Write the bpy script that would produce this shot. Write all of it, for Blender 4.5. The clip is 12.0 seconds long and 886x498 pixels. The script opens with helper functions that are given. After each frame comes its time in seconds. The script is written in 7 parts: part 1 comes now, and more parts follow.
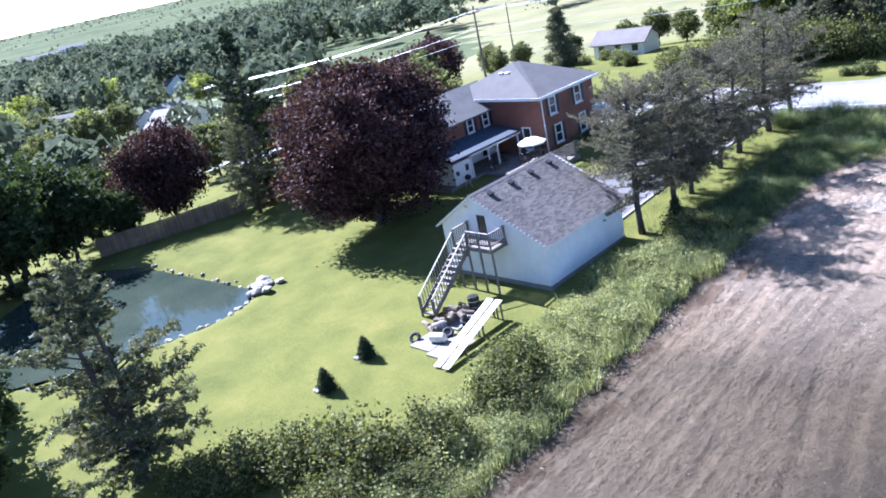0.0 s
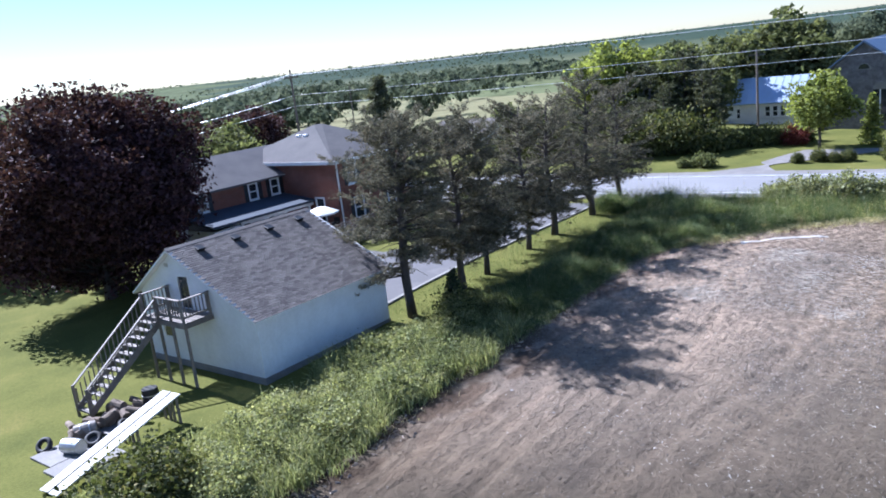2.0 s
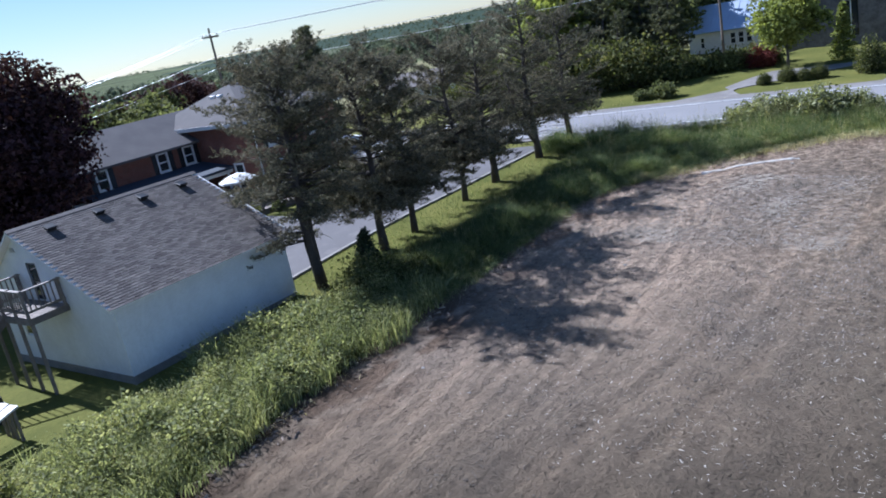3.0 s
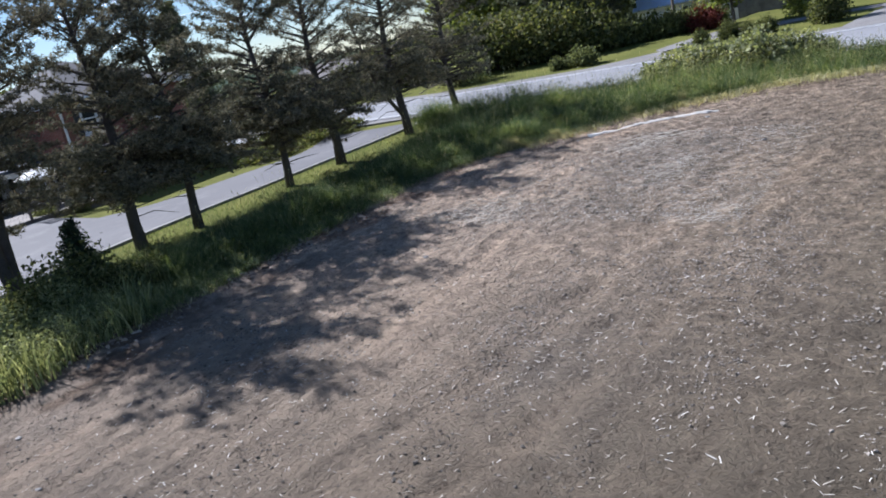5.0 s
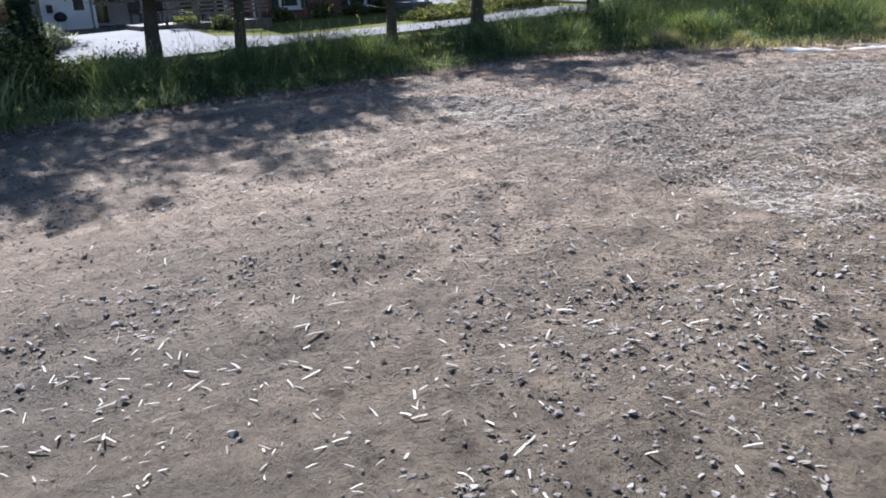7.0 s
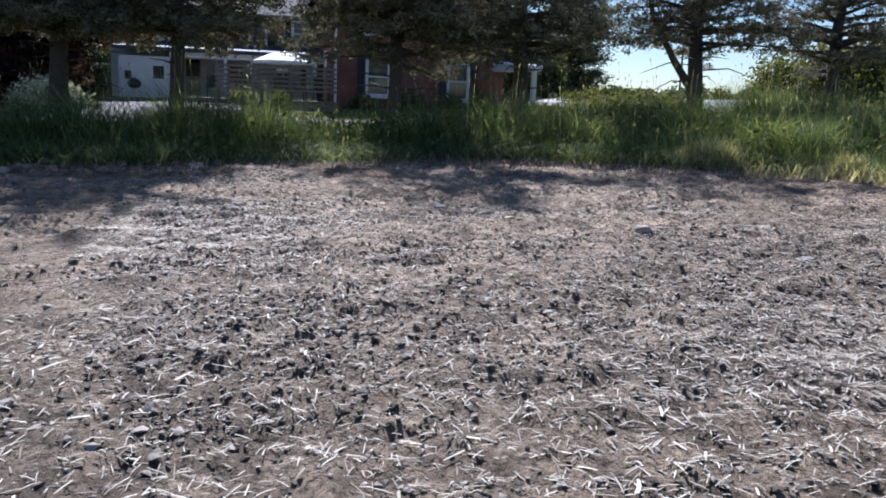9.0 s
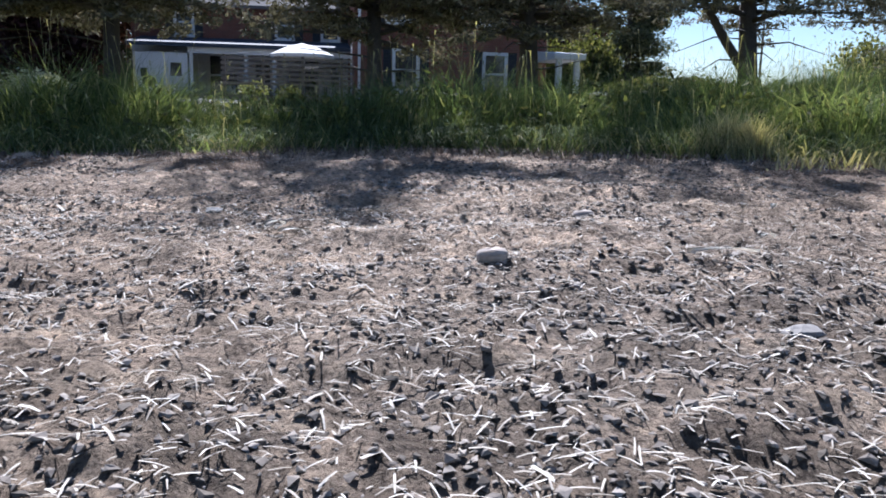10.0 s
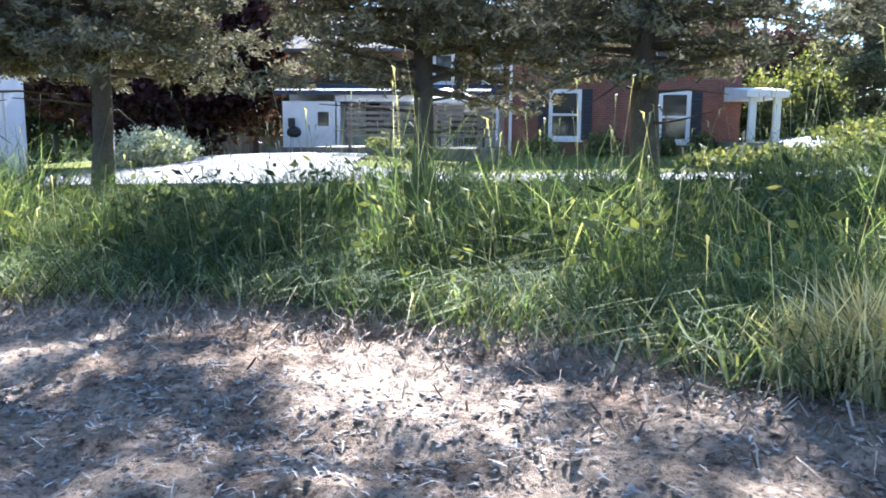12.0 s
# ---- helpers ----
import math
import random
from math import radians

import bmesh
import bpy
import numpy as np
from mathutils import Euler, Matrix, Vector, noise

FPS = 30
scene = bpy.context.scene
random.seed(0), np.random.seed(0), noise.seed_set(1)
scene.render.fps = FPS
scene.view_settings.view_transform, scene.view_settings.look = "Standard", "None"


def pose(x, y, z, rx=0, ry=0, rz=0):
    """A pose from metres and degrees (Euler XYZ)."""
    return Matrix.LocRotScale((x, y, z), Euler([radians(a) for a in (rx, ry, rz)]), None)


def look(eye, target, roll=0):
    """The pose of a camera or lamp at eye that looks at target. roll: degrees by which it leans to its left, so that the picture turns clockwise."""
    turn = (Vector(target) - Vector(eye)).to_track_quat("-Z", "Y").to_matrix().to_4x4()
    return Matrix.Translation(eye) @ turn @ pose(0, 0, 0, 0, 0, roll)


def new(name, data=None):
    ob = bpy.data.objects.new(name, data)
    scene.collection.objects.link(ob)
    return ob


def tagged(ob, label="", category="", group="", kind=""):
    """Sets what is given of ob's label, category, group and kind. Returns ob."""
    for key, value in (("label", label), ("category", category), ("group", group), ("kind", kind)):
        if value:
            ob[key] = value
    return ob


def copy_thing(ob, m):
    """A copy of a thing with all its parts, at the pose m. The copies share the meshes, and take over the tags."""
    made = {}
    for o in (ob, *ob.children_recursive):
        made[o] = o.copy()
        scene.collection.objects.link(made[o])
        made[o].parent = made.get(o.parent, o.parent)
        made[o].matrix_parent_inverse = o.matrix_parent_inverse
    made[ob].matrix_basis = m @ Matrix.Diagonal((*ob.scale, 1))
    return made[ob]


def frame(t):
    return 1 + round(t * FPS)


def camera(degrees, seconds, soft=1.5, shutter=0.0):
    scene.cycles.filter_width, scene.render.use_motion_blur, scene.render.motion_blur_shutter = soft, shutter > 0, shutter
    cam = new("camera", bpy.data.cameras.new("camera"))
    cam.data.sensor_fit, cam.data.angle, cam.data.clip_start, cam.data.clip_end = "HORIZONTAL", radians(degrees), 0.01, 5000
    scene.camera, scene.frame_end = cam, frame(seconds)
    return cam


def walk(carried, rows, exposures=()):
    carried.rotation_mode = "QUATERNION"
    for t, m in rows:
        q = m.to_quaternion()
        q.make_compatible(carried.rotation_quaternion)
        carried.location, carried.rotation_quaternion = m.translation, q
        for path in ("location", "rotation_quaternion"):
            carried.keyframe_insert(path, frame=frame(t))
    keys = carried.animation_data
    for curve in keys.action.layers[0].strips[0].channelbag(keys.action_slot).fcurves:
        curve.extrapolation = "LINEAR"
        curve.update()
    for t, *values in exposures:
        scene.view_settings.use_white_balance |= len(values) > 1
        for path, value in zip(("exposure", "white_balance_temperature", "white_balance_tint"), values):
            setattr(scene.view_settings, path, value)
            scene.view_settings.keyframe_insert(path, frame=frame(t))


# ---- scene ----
cam = camera(58.59, 12.0, soft=1.8)
PATH = [
    (0, (26.982, -31.168, 19.062), (25.577, -29.932, 18.356), -12.51),
    (0.5, (26.316, -28.206, 17.214), (24.976, -26.906, 16.498), -14.25),
    (1, (25.798, -24.888, 15.354), (24.678, -23.339, 14.765), -10.19),
    (1.5, (25.464, -21.549, 13.482), (24.323, -20.000, 12.934), -4.60),
    (2, (25.118, -18.537, 11.739), (23.890, -17.028, 11.274), -6.69),
    (2.5, (24.650, -15.597, 10.453), (23.392, -14.130, 9.935), -7.15),
    (3, (24.231, -12.669, 9.472), (23.033, -11.166, 8.921), -11.14),
    (3.5, (23.999, -9.497, 8.646), (23.001, -7.829, 8.175), -4.61),
    (3.7, (23.971, -8.331, 8.175), (22.979, -6.660, 7.702), -6.53),
    (5.3, (23.950, 0.000, 4.000), (22.733, 1.500, 3.482), -12.89),
    (5.5, (23.980, 0.950, 3.630), (22.731, 2.447, 3.185), -5.52),
    (6, (24.080, 3.600, 2.860), (22.570, 4.834, 2.418), -1.91),
    (6.5, (23.800, 6.100, 2.250), (22.165, 7.132, 1.737), -0.56),
    (7, (23.280, 8.500, 1.860), (21.625, 9.428, 1.226), -2.91),
    (7.5, (22.420, 10.650, 1.500), (20.722, 11.586, 1.010), -0.83),
    (7.7, (21.980, 11.450, 1.380), (20.257, 12.402, 1.023), 0.83),
    (9.3, (18.440, 17.047, 0.840), (16.527, 17.482, 0.455), 3.44),
    (9.5, (17.932, 17.587, 0.732), (16.013, 17.996, 0.346), 4.41),
    (10, (16.520, 18.721, 0.614), (14.578, 19.043, 0.257), 1.42),
    (10.5, (15.293, 19.495, 0.791), (13.336, 19.722, 0.444), -4.27),
    (11, (14.093, 20.205, 0.923), (12.118, 20.290, 0.617), -11.37),
    (11.5, (12.936, 21.062, 1.039), (10.947, 21.149, 0.846), -0.64),
    (12, (12.094, 21.664, 1.163), (10.129, 21.418, 0.883), 0.58),
]
EXPOSURES = [
    (0, 2.15, 5050, 19), (1.5, 1.8, 5100, 17), (2.5, 1.15, 5150, 16), (3.5, 0.9, 5200, 13), (5.5, 1.15, 5550, 13), (6.5, 1.45, 5550, 13), (7.0, 1.35, 5500, 12),
    (7.5, 0.92, 5450, 12), (9.5, 1.1, 5500, 15), (10.0, 1.2, 5500, 15), (10.5, 1.35, 5500, 14), (11.2, 2.1, 5350, 11), (12, 2.95, 5500, 12),
]
walk(cam, [(t, look(eye, target, roll)) for t, eye, target, roll in PATH], EXPOSURES)

# ---- world, sun and exposure ----
SUN_AZ = (-0.998, 0.05)        # horizontal direction towards the sun
SUN_EL = 41.0
world = bpy.data.worlds.new("sky_world")
scene.world = world
world.use_nodes = True
wn, wl = world.node_tree.nodes, world.node_tree.links
sky = wn.new("ShaderNodeTexSky")
sky.sky_type = "NISHITA"
sky.sun_disc = False
sky.sun_elevation = radians(SUN_EL)
sky.sun_rotation = math.atan2(SUN_AZ[0], SUN_AZ[1])
sky.altitude = 100.0
sky.air_density, sky.dust_density, sky.ozone_density = 1.0, 0.1, 2.2
wl.new(sky.outputs[0], wn["Background"].inputs[0])
wn["Background"].inputs[1].default_value = 0.05
sun_data = bpy.data.lights.new("sun", "SUN")
sun_data.energy, sun_data.angle, sun_data.color = 5.0, radians(0.6), (1.0, 0.95, 0.89)
sun = new("sun", sun_data)
_h = math.cos(radians(SUN_EL)) / math.hypot(*SUN_AZ)
sun.matrix_world = look((SUN_AZ[0] * _h * 80, SUN_AZ[1] * _h * 80, 80 * math.sin(radians(SUN_EL))), (0, 0, 0))

# ---- materials ----
def _nodes(name):
    m = bpy.data.materials.new(name)
    m.use_nodes = True
    return m, m.node_tree.nodes, m.node_tree.links, m.node_tree.nodes["Principled BSDF"]


def _noise(n, l, scale, detail=4.0, rough=0.6, vec=None):
    t = n.new("ShaderNodeTexNoise")
    t.inputs["Scale"].default_value, t.inputs["Detail"].default_value, t.inputs["Roughness"].default_value = scale, detail, rough
    if vec is not None:
        l.new(vec, t.inputs["Vector"])
    return t.outputs[0]


def _ramp(n, l, fac, stops):
    r = n.new("ShaderNodeValToRGB")
    while len(r.color_ramp.elements) < len(stops):
        r.color_ramp.elements.new(0.5)
    for e, (p, c) in zip(r.color_ramp.elements, stops):
        e.position, e.color = p, (*c, 1)
    l.new(fac, r.inputs[0])
    return r.outputs[0]


def _mix(n, l, fac, a, b, mode="MIX"):
    x = n.new("ShaderNodeMix")
    x.data_type, x.blend_type = "RGBA", mode
    for socket, value in ((x.inputs[0], fac), (x.inputs[6], a), (x.inputs[7], b)):
        if isinstance(value, (int, float)):
            socket.default_value = value
        elif isinstance(value, tuple):
            socket.default_value = (*value, 1)
        else:
            l.new(value, socket)
    return x.outputs[2]


def _bump(n, l, bsdf, height, strength, distance):
    b = n.new("ShaderNodeBump")
    b.inputs["Strength"].default_value, b.inputs["Distance"].default_value = strength, distance
    l.new(height, b.inputs["Height"])
    l.new(b.outputs[0], bsdf.inputs["Normal"])
    return b


def _coords(n, world_space=True):
    return n.new("ShaderNodeNewGeometry").outputs["Position"] if world_space else n.new("ShaderNodeTexCoord").outputs["Object"]


def tone(c, k):
    return tuple(min(1.0, v * k) for v in c)


def surface(name, base, rough=0.8, coarse=1.2, fine=14.0, spread=0.22, bump=0.3, depth=0.01, metal=0.0, stain=None, piece=0.0):
    """A surface with colour variation at two scales and a fine relief."""
    m, n, l, b = _nodes(name)
    p = _coords(n)
    big = _noise(n, l, coarse, 5, 0.6, p)
    small = _noise(n, l, fine, 6, 0.65, p)
    col = _ramp(n, l, big, [(0.3, tone(base, 1 - spread)), (0.7, tone(base, 1 + spread * 0.7))])
    grain = _ramp(n, l, small, [(0.3, (1 - spread, 1 - spread, 1 - spread)), (0.7, (1 + spread * 0.3,) * 3)])
    col = _mix(n, l, 1.0, col, grain, "MULTIPLY")
    if stain:
        col = _mix(n, l, _ramp(n, l, _noise(n, l, coarse * 2.7, 6, 0.7, p), [(0.52, (0, 0, 0)), (0.68, (1, 1, 1))]), col, stain)
    if piece:
        rnd = n.new("ShaderNodeObjectInfo").outputs["Random"]
        col = _mix(n, l, 1.0, col, _ramp(n, l, rnd, [(0.0, (1 - piece,) * 3), (1.0, (1.0, 1.0, 1.0))]), "MULTIPLY")
    l.new(col, b.inputs["Base Color"])
    b.inputs["Roughness"].default_value, b.inputs["Metallic"].default_value = rough, metal
    if bump:
        _bump(n, l, b, small, bump, depth)
    return m


def leafy(name, dark, light, through_light=0.35, rough=0.75, dry=None, patches=((0.62, 0.66, 0.6), (1.15, 1.1, 1.0)), glow=(1.5, 1.5, 0.7)):
    """Leaves: colour by piece, light that passes through, a little gloss."""
    m, n, l, b = _nodes(name)
    g = n.new("ShaderNodeNewGeometry")
    stops = [(0.0, dark), (0.6, light), (1.0, tone(light, 1.5))] if dry is None else [(0.0, dark), (0.55, light), (0.8, tone(light, 1.3)), (1.0, dry)]
    col = _ramp(n, l, g.outputs["Random Per Island"], stops)
    patch = _noise(n, l, 0.45, 3, 0.6, g.outputs["Position"])
    col = _mix(n, l, 1.0, col, _ramp(n, l, patch, [(0.3, patches[0]), (0.7, patches[1])]), "MULTIPLY")
    spot = _noise(n, l, 3.1, 3, 0.6, g.outputs["Position"])
    col = _mix(n, l, 1.0, col, _ramp(n, l, spot, [(0.32, (0.55, 0.6, 0.58)), (0.68, (1.3, 1.25, 1.15))]), "MULTIPLY")
    l.new(col, b.inputs["Base Color"])
    b.inputs["Roughness"].default_value = rough
    b.inputs["Specular IOR Level"].default_value = 0.12
    t = n.new("ShaderNodeBsdfTranslucent")
    l.new(_mix(n, l, 1.0, col, glow, "MULTIPLY"), t.inputs[0])
    s = n.new("ShaderNodeMixShader")
    s.inputs[0].default_value = through_light
    l.new(b.outputs[0], s.inputs[1])
    l.new(t.outputs[0], s.inputs[2])
    l.new(s.outputs[0], n["Material Output"].inputs[0])
    return m


def islands(name, stops, rough=0.9, bump=0.2, grain=22.0, depth=0.01):
    """Loose pieces in one mesh, each with its own tone."""
    m, n, l, b = _nodes(name)
    g = n.new("ShaderNodeNewGeometry")
    col = _ramp(n, l, g.outputs["Random Per Island"], stops)
    small = _noise(n, l, grain, 5, 0.7, g.outputs["Position"])
    col = _mix(n, l, 1.0, col, _ramp(n, l, small, [(0.3, (0.7, 0.7, 0.7)), (0.7, (1.1, 1.1, 1.1))]), "MULTIPLY")
    l.new(col, b.inputs["Base Color"])
    b.inputs["Roughness"].default_value = rough
    _bump(n, l, b, small, bump, depth)
    b.inputs["Specular IOR Level"].default_value = 0.2
    return m


def ground_material():
    """Mown lawn near the house, meadows, crops and woodland floor further out."""
    m, n, l, b = _nodes("lawn_and_meadow")
    p = _coords(n)
    fine = _noise(n, l, 9.0, 6, 0.75, p)
    mid = _noise(n, l, 0.35, 5, 0.6, p)
    lawn = _ramp(n, l, mid, [(0.3, (0.112, 0.120, 0.036)), (0.55, (0.155, 0.156, 0.046)), (0.75, (0.20, 0.182, 0.06))])
    lawn = _mix(n, l, 1.0, lawn, _ramp(n, l, fine, [(0.25, (0.62, 0.66, 0.6)), (0.75, (1.15, 1.12, 1.05))]), "MULTIPLY")
    v = n.new("ShaderNodeTexVoronoi")
    v.inputs["Scale"].default_value = 0.0042
    warp = n.new("ShaderNodeVectorMath")
    warp.operation = "MULTIPLY_ADD"
    warp.inputs[1].default_value = (60, 60, 0)
    wob = n.new("ShaderNodeTexNoise")
    wob.inputs["Scale"].default_value = 0.006
    l.new(p, wob.inputs["Vector"])
    l.new(wob.outputs[1], warp.inputs[0])
    l.new(p, warp.inputs[2])
    l.new(warp.outputs[0], v.inputs["Vector"])
    sep = n.new("ShaderNodeSeparateColor")
    l.new(v.outputs["Color"], sep.inputs[0])
    crops = _ramp(n, l, sep.outputs[0], [(0.0, (0.15, 0.15, 0.075)), (0.3, (0.215, 0.20, 0.11)), (0.5, (0.16, 0.165, 0.082)), (0.7, (0.26, 0.235, 0.14)), (0.9, (0.125, 0.14, 0.07))])
    crops = _mix(n, l, 1.0, crops, _ramp(n, l, _noise(n, l, 0.05, 6, 0.7, p), [(0.3, (0.7, 0.75, 0.7)), (0.7, (1.2, 1.15, 1.1))]), "MULTIPLY")
    off = n.new("ShaderNodeVectorMath")
    off.operation = "LENGTH"
    l.new(p, off.inputs[0])
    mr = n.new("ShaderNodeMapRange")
    mr.inputs[1].default_value, mr.inputs[2].default_value = 75.0, 115.0
    l.new(off.outputs["Value"], mr.inputs[0])
    col = _mix(n, l, mr.outputs[0], lawn, crops)
    wood = n.new("ShaderNodeMapRange")
    wood.inputs[1].default_value, wood.inputs[2].default_value = 700.0, 1500.0
    l.new(off.outputs["Value"], wood.inputs[0])
    forest = _ramp(n, l, _noise(n, l, 0.012, 8, 0.75, p), [(0.35, (0.028, 0.044, 0.03)), (0.6, (0.045, 0.064, 0.042)), (0.72, (0.085, 0.098, 0.055))])
    col = _mix(n, l, wood.outputs[0], col, forest)
    l.new(col, b.inputs["Base Color"])
    b.inputs["Roughness"].default_value = 0.95
    b.inputs["Specular IOR Level"].default_value = 0.04
    _bump(n, l, b, fine, 0.6, 0.05)
    return m


def soil_material():
    """Dry tilled earth: pale crust, relief hollows darkened as shade, lines left by the harrow."""
    m, n, l, b = _nodes("dry_tilled_soil")
    p = _coords(n)
    big = _noise(n, l, 0.16, 5, 0.6, p)
    mid = _noise(n, l, 1.7, 6, 0.7, p)
    fine = _noise(n, l, 15.0, 8, 0.75, p)
    line = n.new("ShaderNodeMapping")
    line.inputs["Scale"].default_value = (1.5, 0.07, 1.0)
    l.new(n.new("ShaderNodeUVMap").outputs[0], line.inputs["Vector"])
    bend = n.new("ShaderNodeVectorMath")
    bend.operation = "MULTIPLY_ADD"
    bend.inputs[1].default_value = (1.1, 0.2, 0.0)
    sway = n.new("ShaderNodeTexNoise")
    sway.inputs["Scale"].default_value = 0.22
    l.new(p, sway.inputs["Vector"])
    l.new(sway.outputs[1], bend.inputs[0])
    l.new(line.outputs[0], bend.inputs[2])
    rows = _noise(n, l, 2.2, 2, 0.5, bend.outputs[0])
    col = _ramp(n, l, big, [(0.3, (0.228, 0.203, 0.179)), (0.5, (0.302, 0.259, 0.216)), (0.72, (0.386, 0.324, 0.265))])
    col = _mix(n, l, 1.0, col, _ramp(n, l, rows, [(0.36, (0.92, 0.92, 0.92)), (0.5, (0.99, 0.98, 0.98)), (0.64, (1.04, 1.04, 1.03))]), "MULTIPLY")
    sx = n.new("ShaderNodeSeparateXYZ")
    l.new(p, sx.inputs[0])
    # Warm rim soil; darker to +x as lens falloff painted into the colour.
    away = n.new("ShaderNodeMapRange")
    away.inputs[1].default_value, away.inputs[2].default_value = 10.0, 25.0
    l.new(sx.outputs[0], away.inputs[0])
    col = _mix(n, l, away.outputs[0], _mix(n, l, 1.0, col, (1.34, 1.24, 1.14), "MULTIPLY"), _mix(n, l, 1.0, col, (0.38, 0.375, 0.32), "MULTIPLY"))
    # Darker to -y to match exposure and sheen, brightness painted into the colour.
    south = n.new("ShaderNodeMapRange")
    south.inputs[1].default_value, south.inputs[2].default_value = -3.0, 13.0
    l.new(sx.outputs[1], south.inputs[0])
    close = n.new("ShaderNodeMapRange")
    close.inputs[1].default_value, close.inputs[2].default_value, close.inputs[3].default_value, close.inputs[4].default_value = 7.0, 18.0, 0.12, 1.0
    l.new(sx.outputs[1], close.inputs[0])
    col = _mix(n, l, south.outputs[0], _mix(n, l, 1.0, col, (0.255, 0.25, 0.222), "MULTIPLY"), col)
    col = _mix(n, l, 1.0, col, _ramp(n, l, mid, [(0.3, (0.80, 0.79, 0.78)), (0.52, (1.0, 0.99, 0.98)), (0.7, (1.22, 1.2, 1.18))]), "MULTIPLY")
    col = _mix(n, l, close.outputs[0], col, _ramp(n, l, _noise(n, l, 3.3, 4, 0.6, p), [(0.34, (0.62, 0.6, 0.58)), (0.5, (1.0, 0.99, 0.98)), (0.64, (1.5, 1.46, 1.42))]), "MULTIPLY")
    # Relief hollows darkened in colour as shade, strongest where the camera flies low.
    col = _mix(n, l, close.outputs[0], col, _ramp(n, l, fine, [(0.38, (0.40, 0.38, 0.37)), (0.48, (0.97, 0.97, 0.97)), (0.68, (1.45, 1.42, 1.38))]), "MULTIPLY")
    l.new(col, b.inputs["Base Color"])
    b.inputs["Roughness"].default_value = 0.85
    b.inputs["Specular IOR Level"].default_value = 0.15
    tiny = _noise(n, l, 42.0, 5, 0.7, p)
    comb = n.new("ShaderNodeMapping")
    comb.inputs["Scale"].default_value = (5.5, 0.55, 1.0)
    l.new(n.new("ShaderNodeUVMap").outputs[0], comb.inputs["Vector"])
    furrow = _noise(n, l, 1.0, 5, 0.65, comb.outputs[0])
    col = _mix(n, l, 1.0, col, _ramp(n, l, furrow, [(0.36, (0.96, 0.96, 0.96)), (0.5, (1.0, 1.0, 1.0)), (0.66, (1.03, 1.03, 1.03))]), "MULTIPLY")
    clump = _noise(n, l, 5.5, 4, 0.6, p)
    broken = _ramp(n, l, clump, [(0.33, (0.6, 0.58, 0.57)), (0.42, (1.0, 1.0, 1.0)), (0.66, (1.1, 1.09, 1.08))])
    col = _mix(n, l, _ramp(n, l, rows, [(0.42, (1, 1, 1)), (0.6, (0.25, 0.25, 0.25))]), col, _mix(n, l, 1.0, col, broken, "MULTIPLY"))
    col2 = _mix(n, l, close.outputs[0], col, _ramp(n, l, tiny, [(0.38, (0.42, 0.40, 0.39)), (0.46, (1.0, 1.0, 1.0)), (0.7, (1.2, 1.18, 1.16))]), "MULTIPLY")
    worn = n.new("ShaderNodeAttribute")
    worn.attribute_name = "worn"
    col2 = _mix(n, l, worn.outputs["Fac"], col2, _mix(n, l, 1.0, col2, (1.14, 1.12, 1.1), "MULTIPLY"))
    # Rim mould, widened outwards to paint cedar shade onto the soil.
    humus_shade = n.new("ShaderNodeAttribute")
    humus_shade.attribute_name = "humus_shade"
    col2 = _mix(n, l, humus_shade.outputs["Fac"], col2, _mix(n, l, 1.0, col2, (0.55, 0.49, 0.45), "MULTIPLY"))
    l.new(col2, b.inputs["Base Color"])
    relief = n.new("ShaderNodeMath")
    relief.operation = "MULTIPLY_ADD"
    relief.inputs[1].default_value = 0.4
    l.new(tiny, relief.inputs[0])
    l.new(fine, relief.inputs[2])
    lumps = n.new("ShaderNodeMath")
    lumps.operation = "MULTIPLY_ADD"
    lumps.inputs[1].default_value = 1.6
    l.new(clump, lumps.inputs[0])
    ridges = n.new("ShaderNodeMath")
    ridges.operation = "MULTIPLY_ADD"
    ridges.inputs[1].default_value = 0.12
    l.new(furrow, ridges.inputs[0])
    l.new(relief.outputs[0], ridges.inputs[2])
    l.new(ridges.outputs[0], lumps.inputs[2])
    coarse = _bump(n, l, b, lumps.outputs[0], 1.0, 0.11)
    calm = n.new("ShaderNodeMapRange")
    calm.inputs[1].default_value, calm.inputs[2].default_value, calm.inputs[3].default_value, calm.inputs[4].default_value = -5.0, 11.0, 0.55, 1.0
    l.new(sx.outputs[1], calm.inputs[0])
    l.new(calm.outputs[0], coarse.inputs["Strength"])
    return m


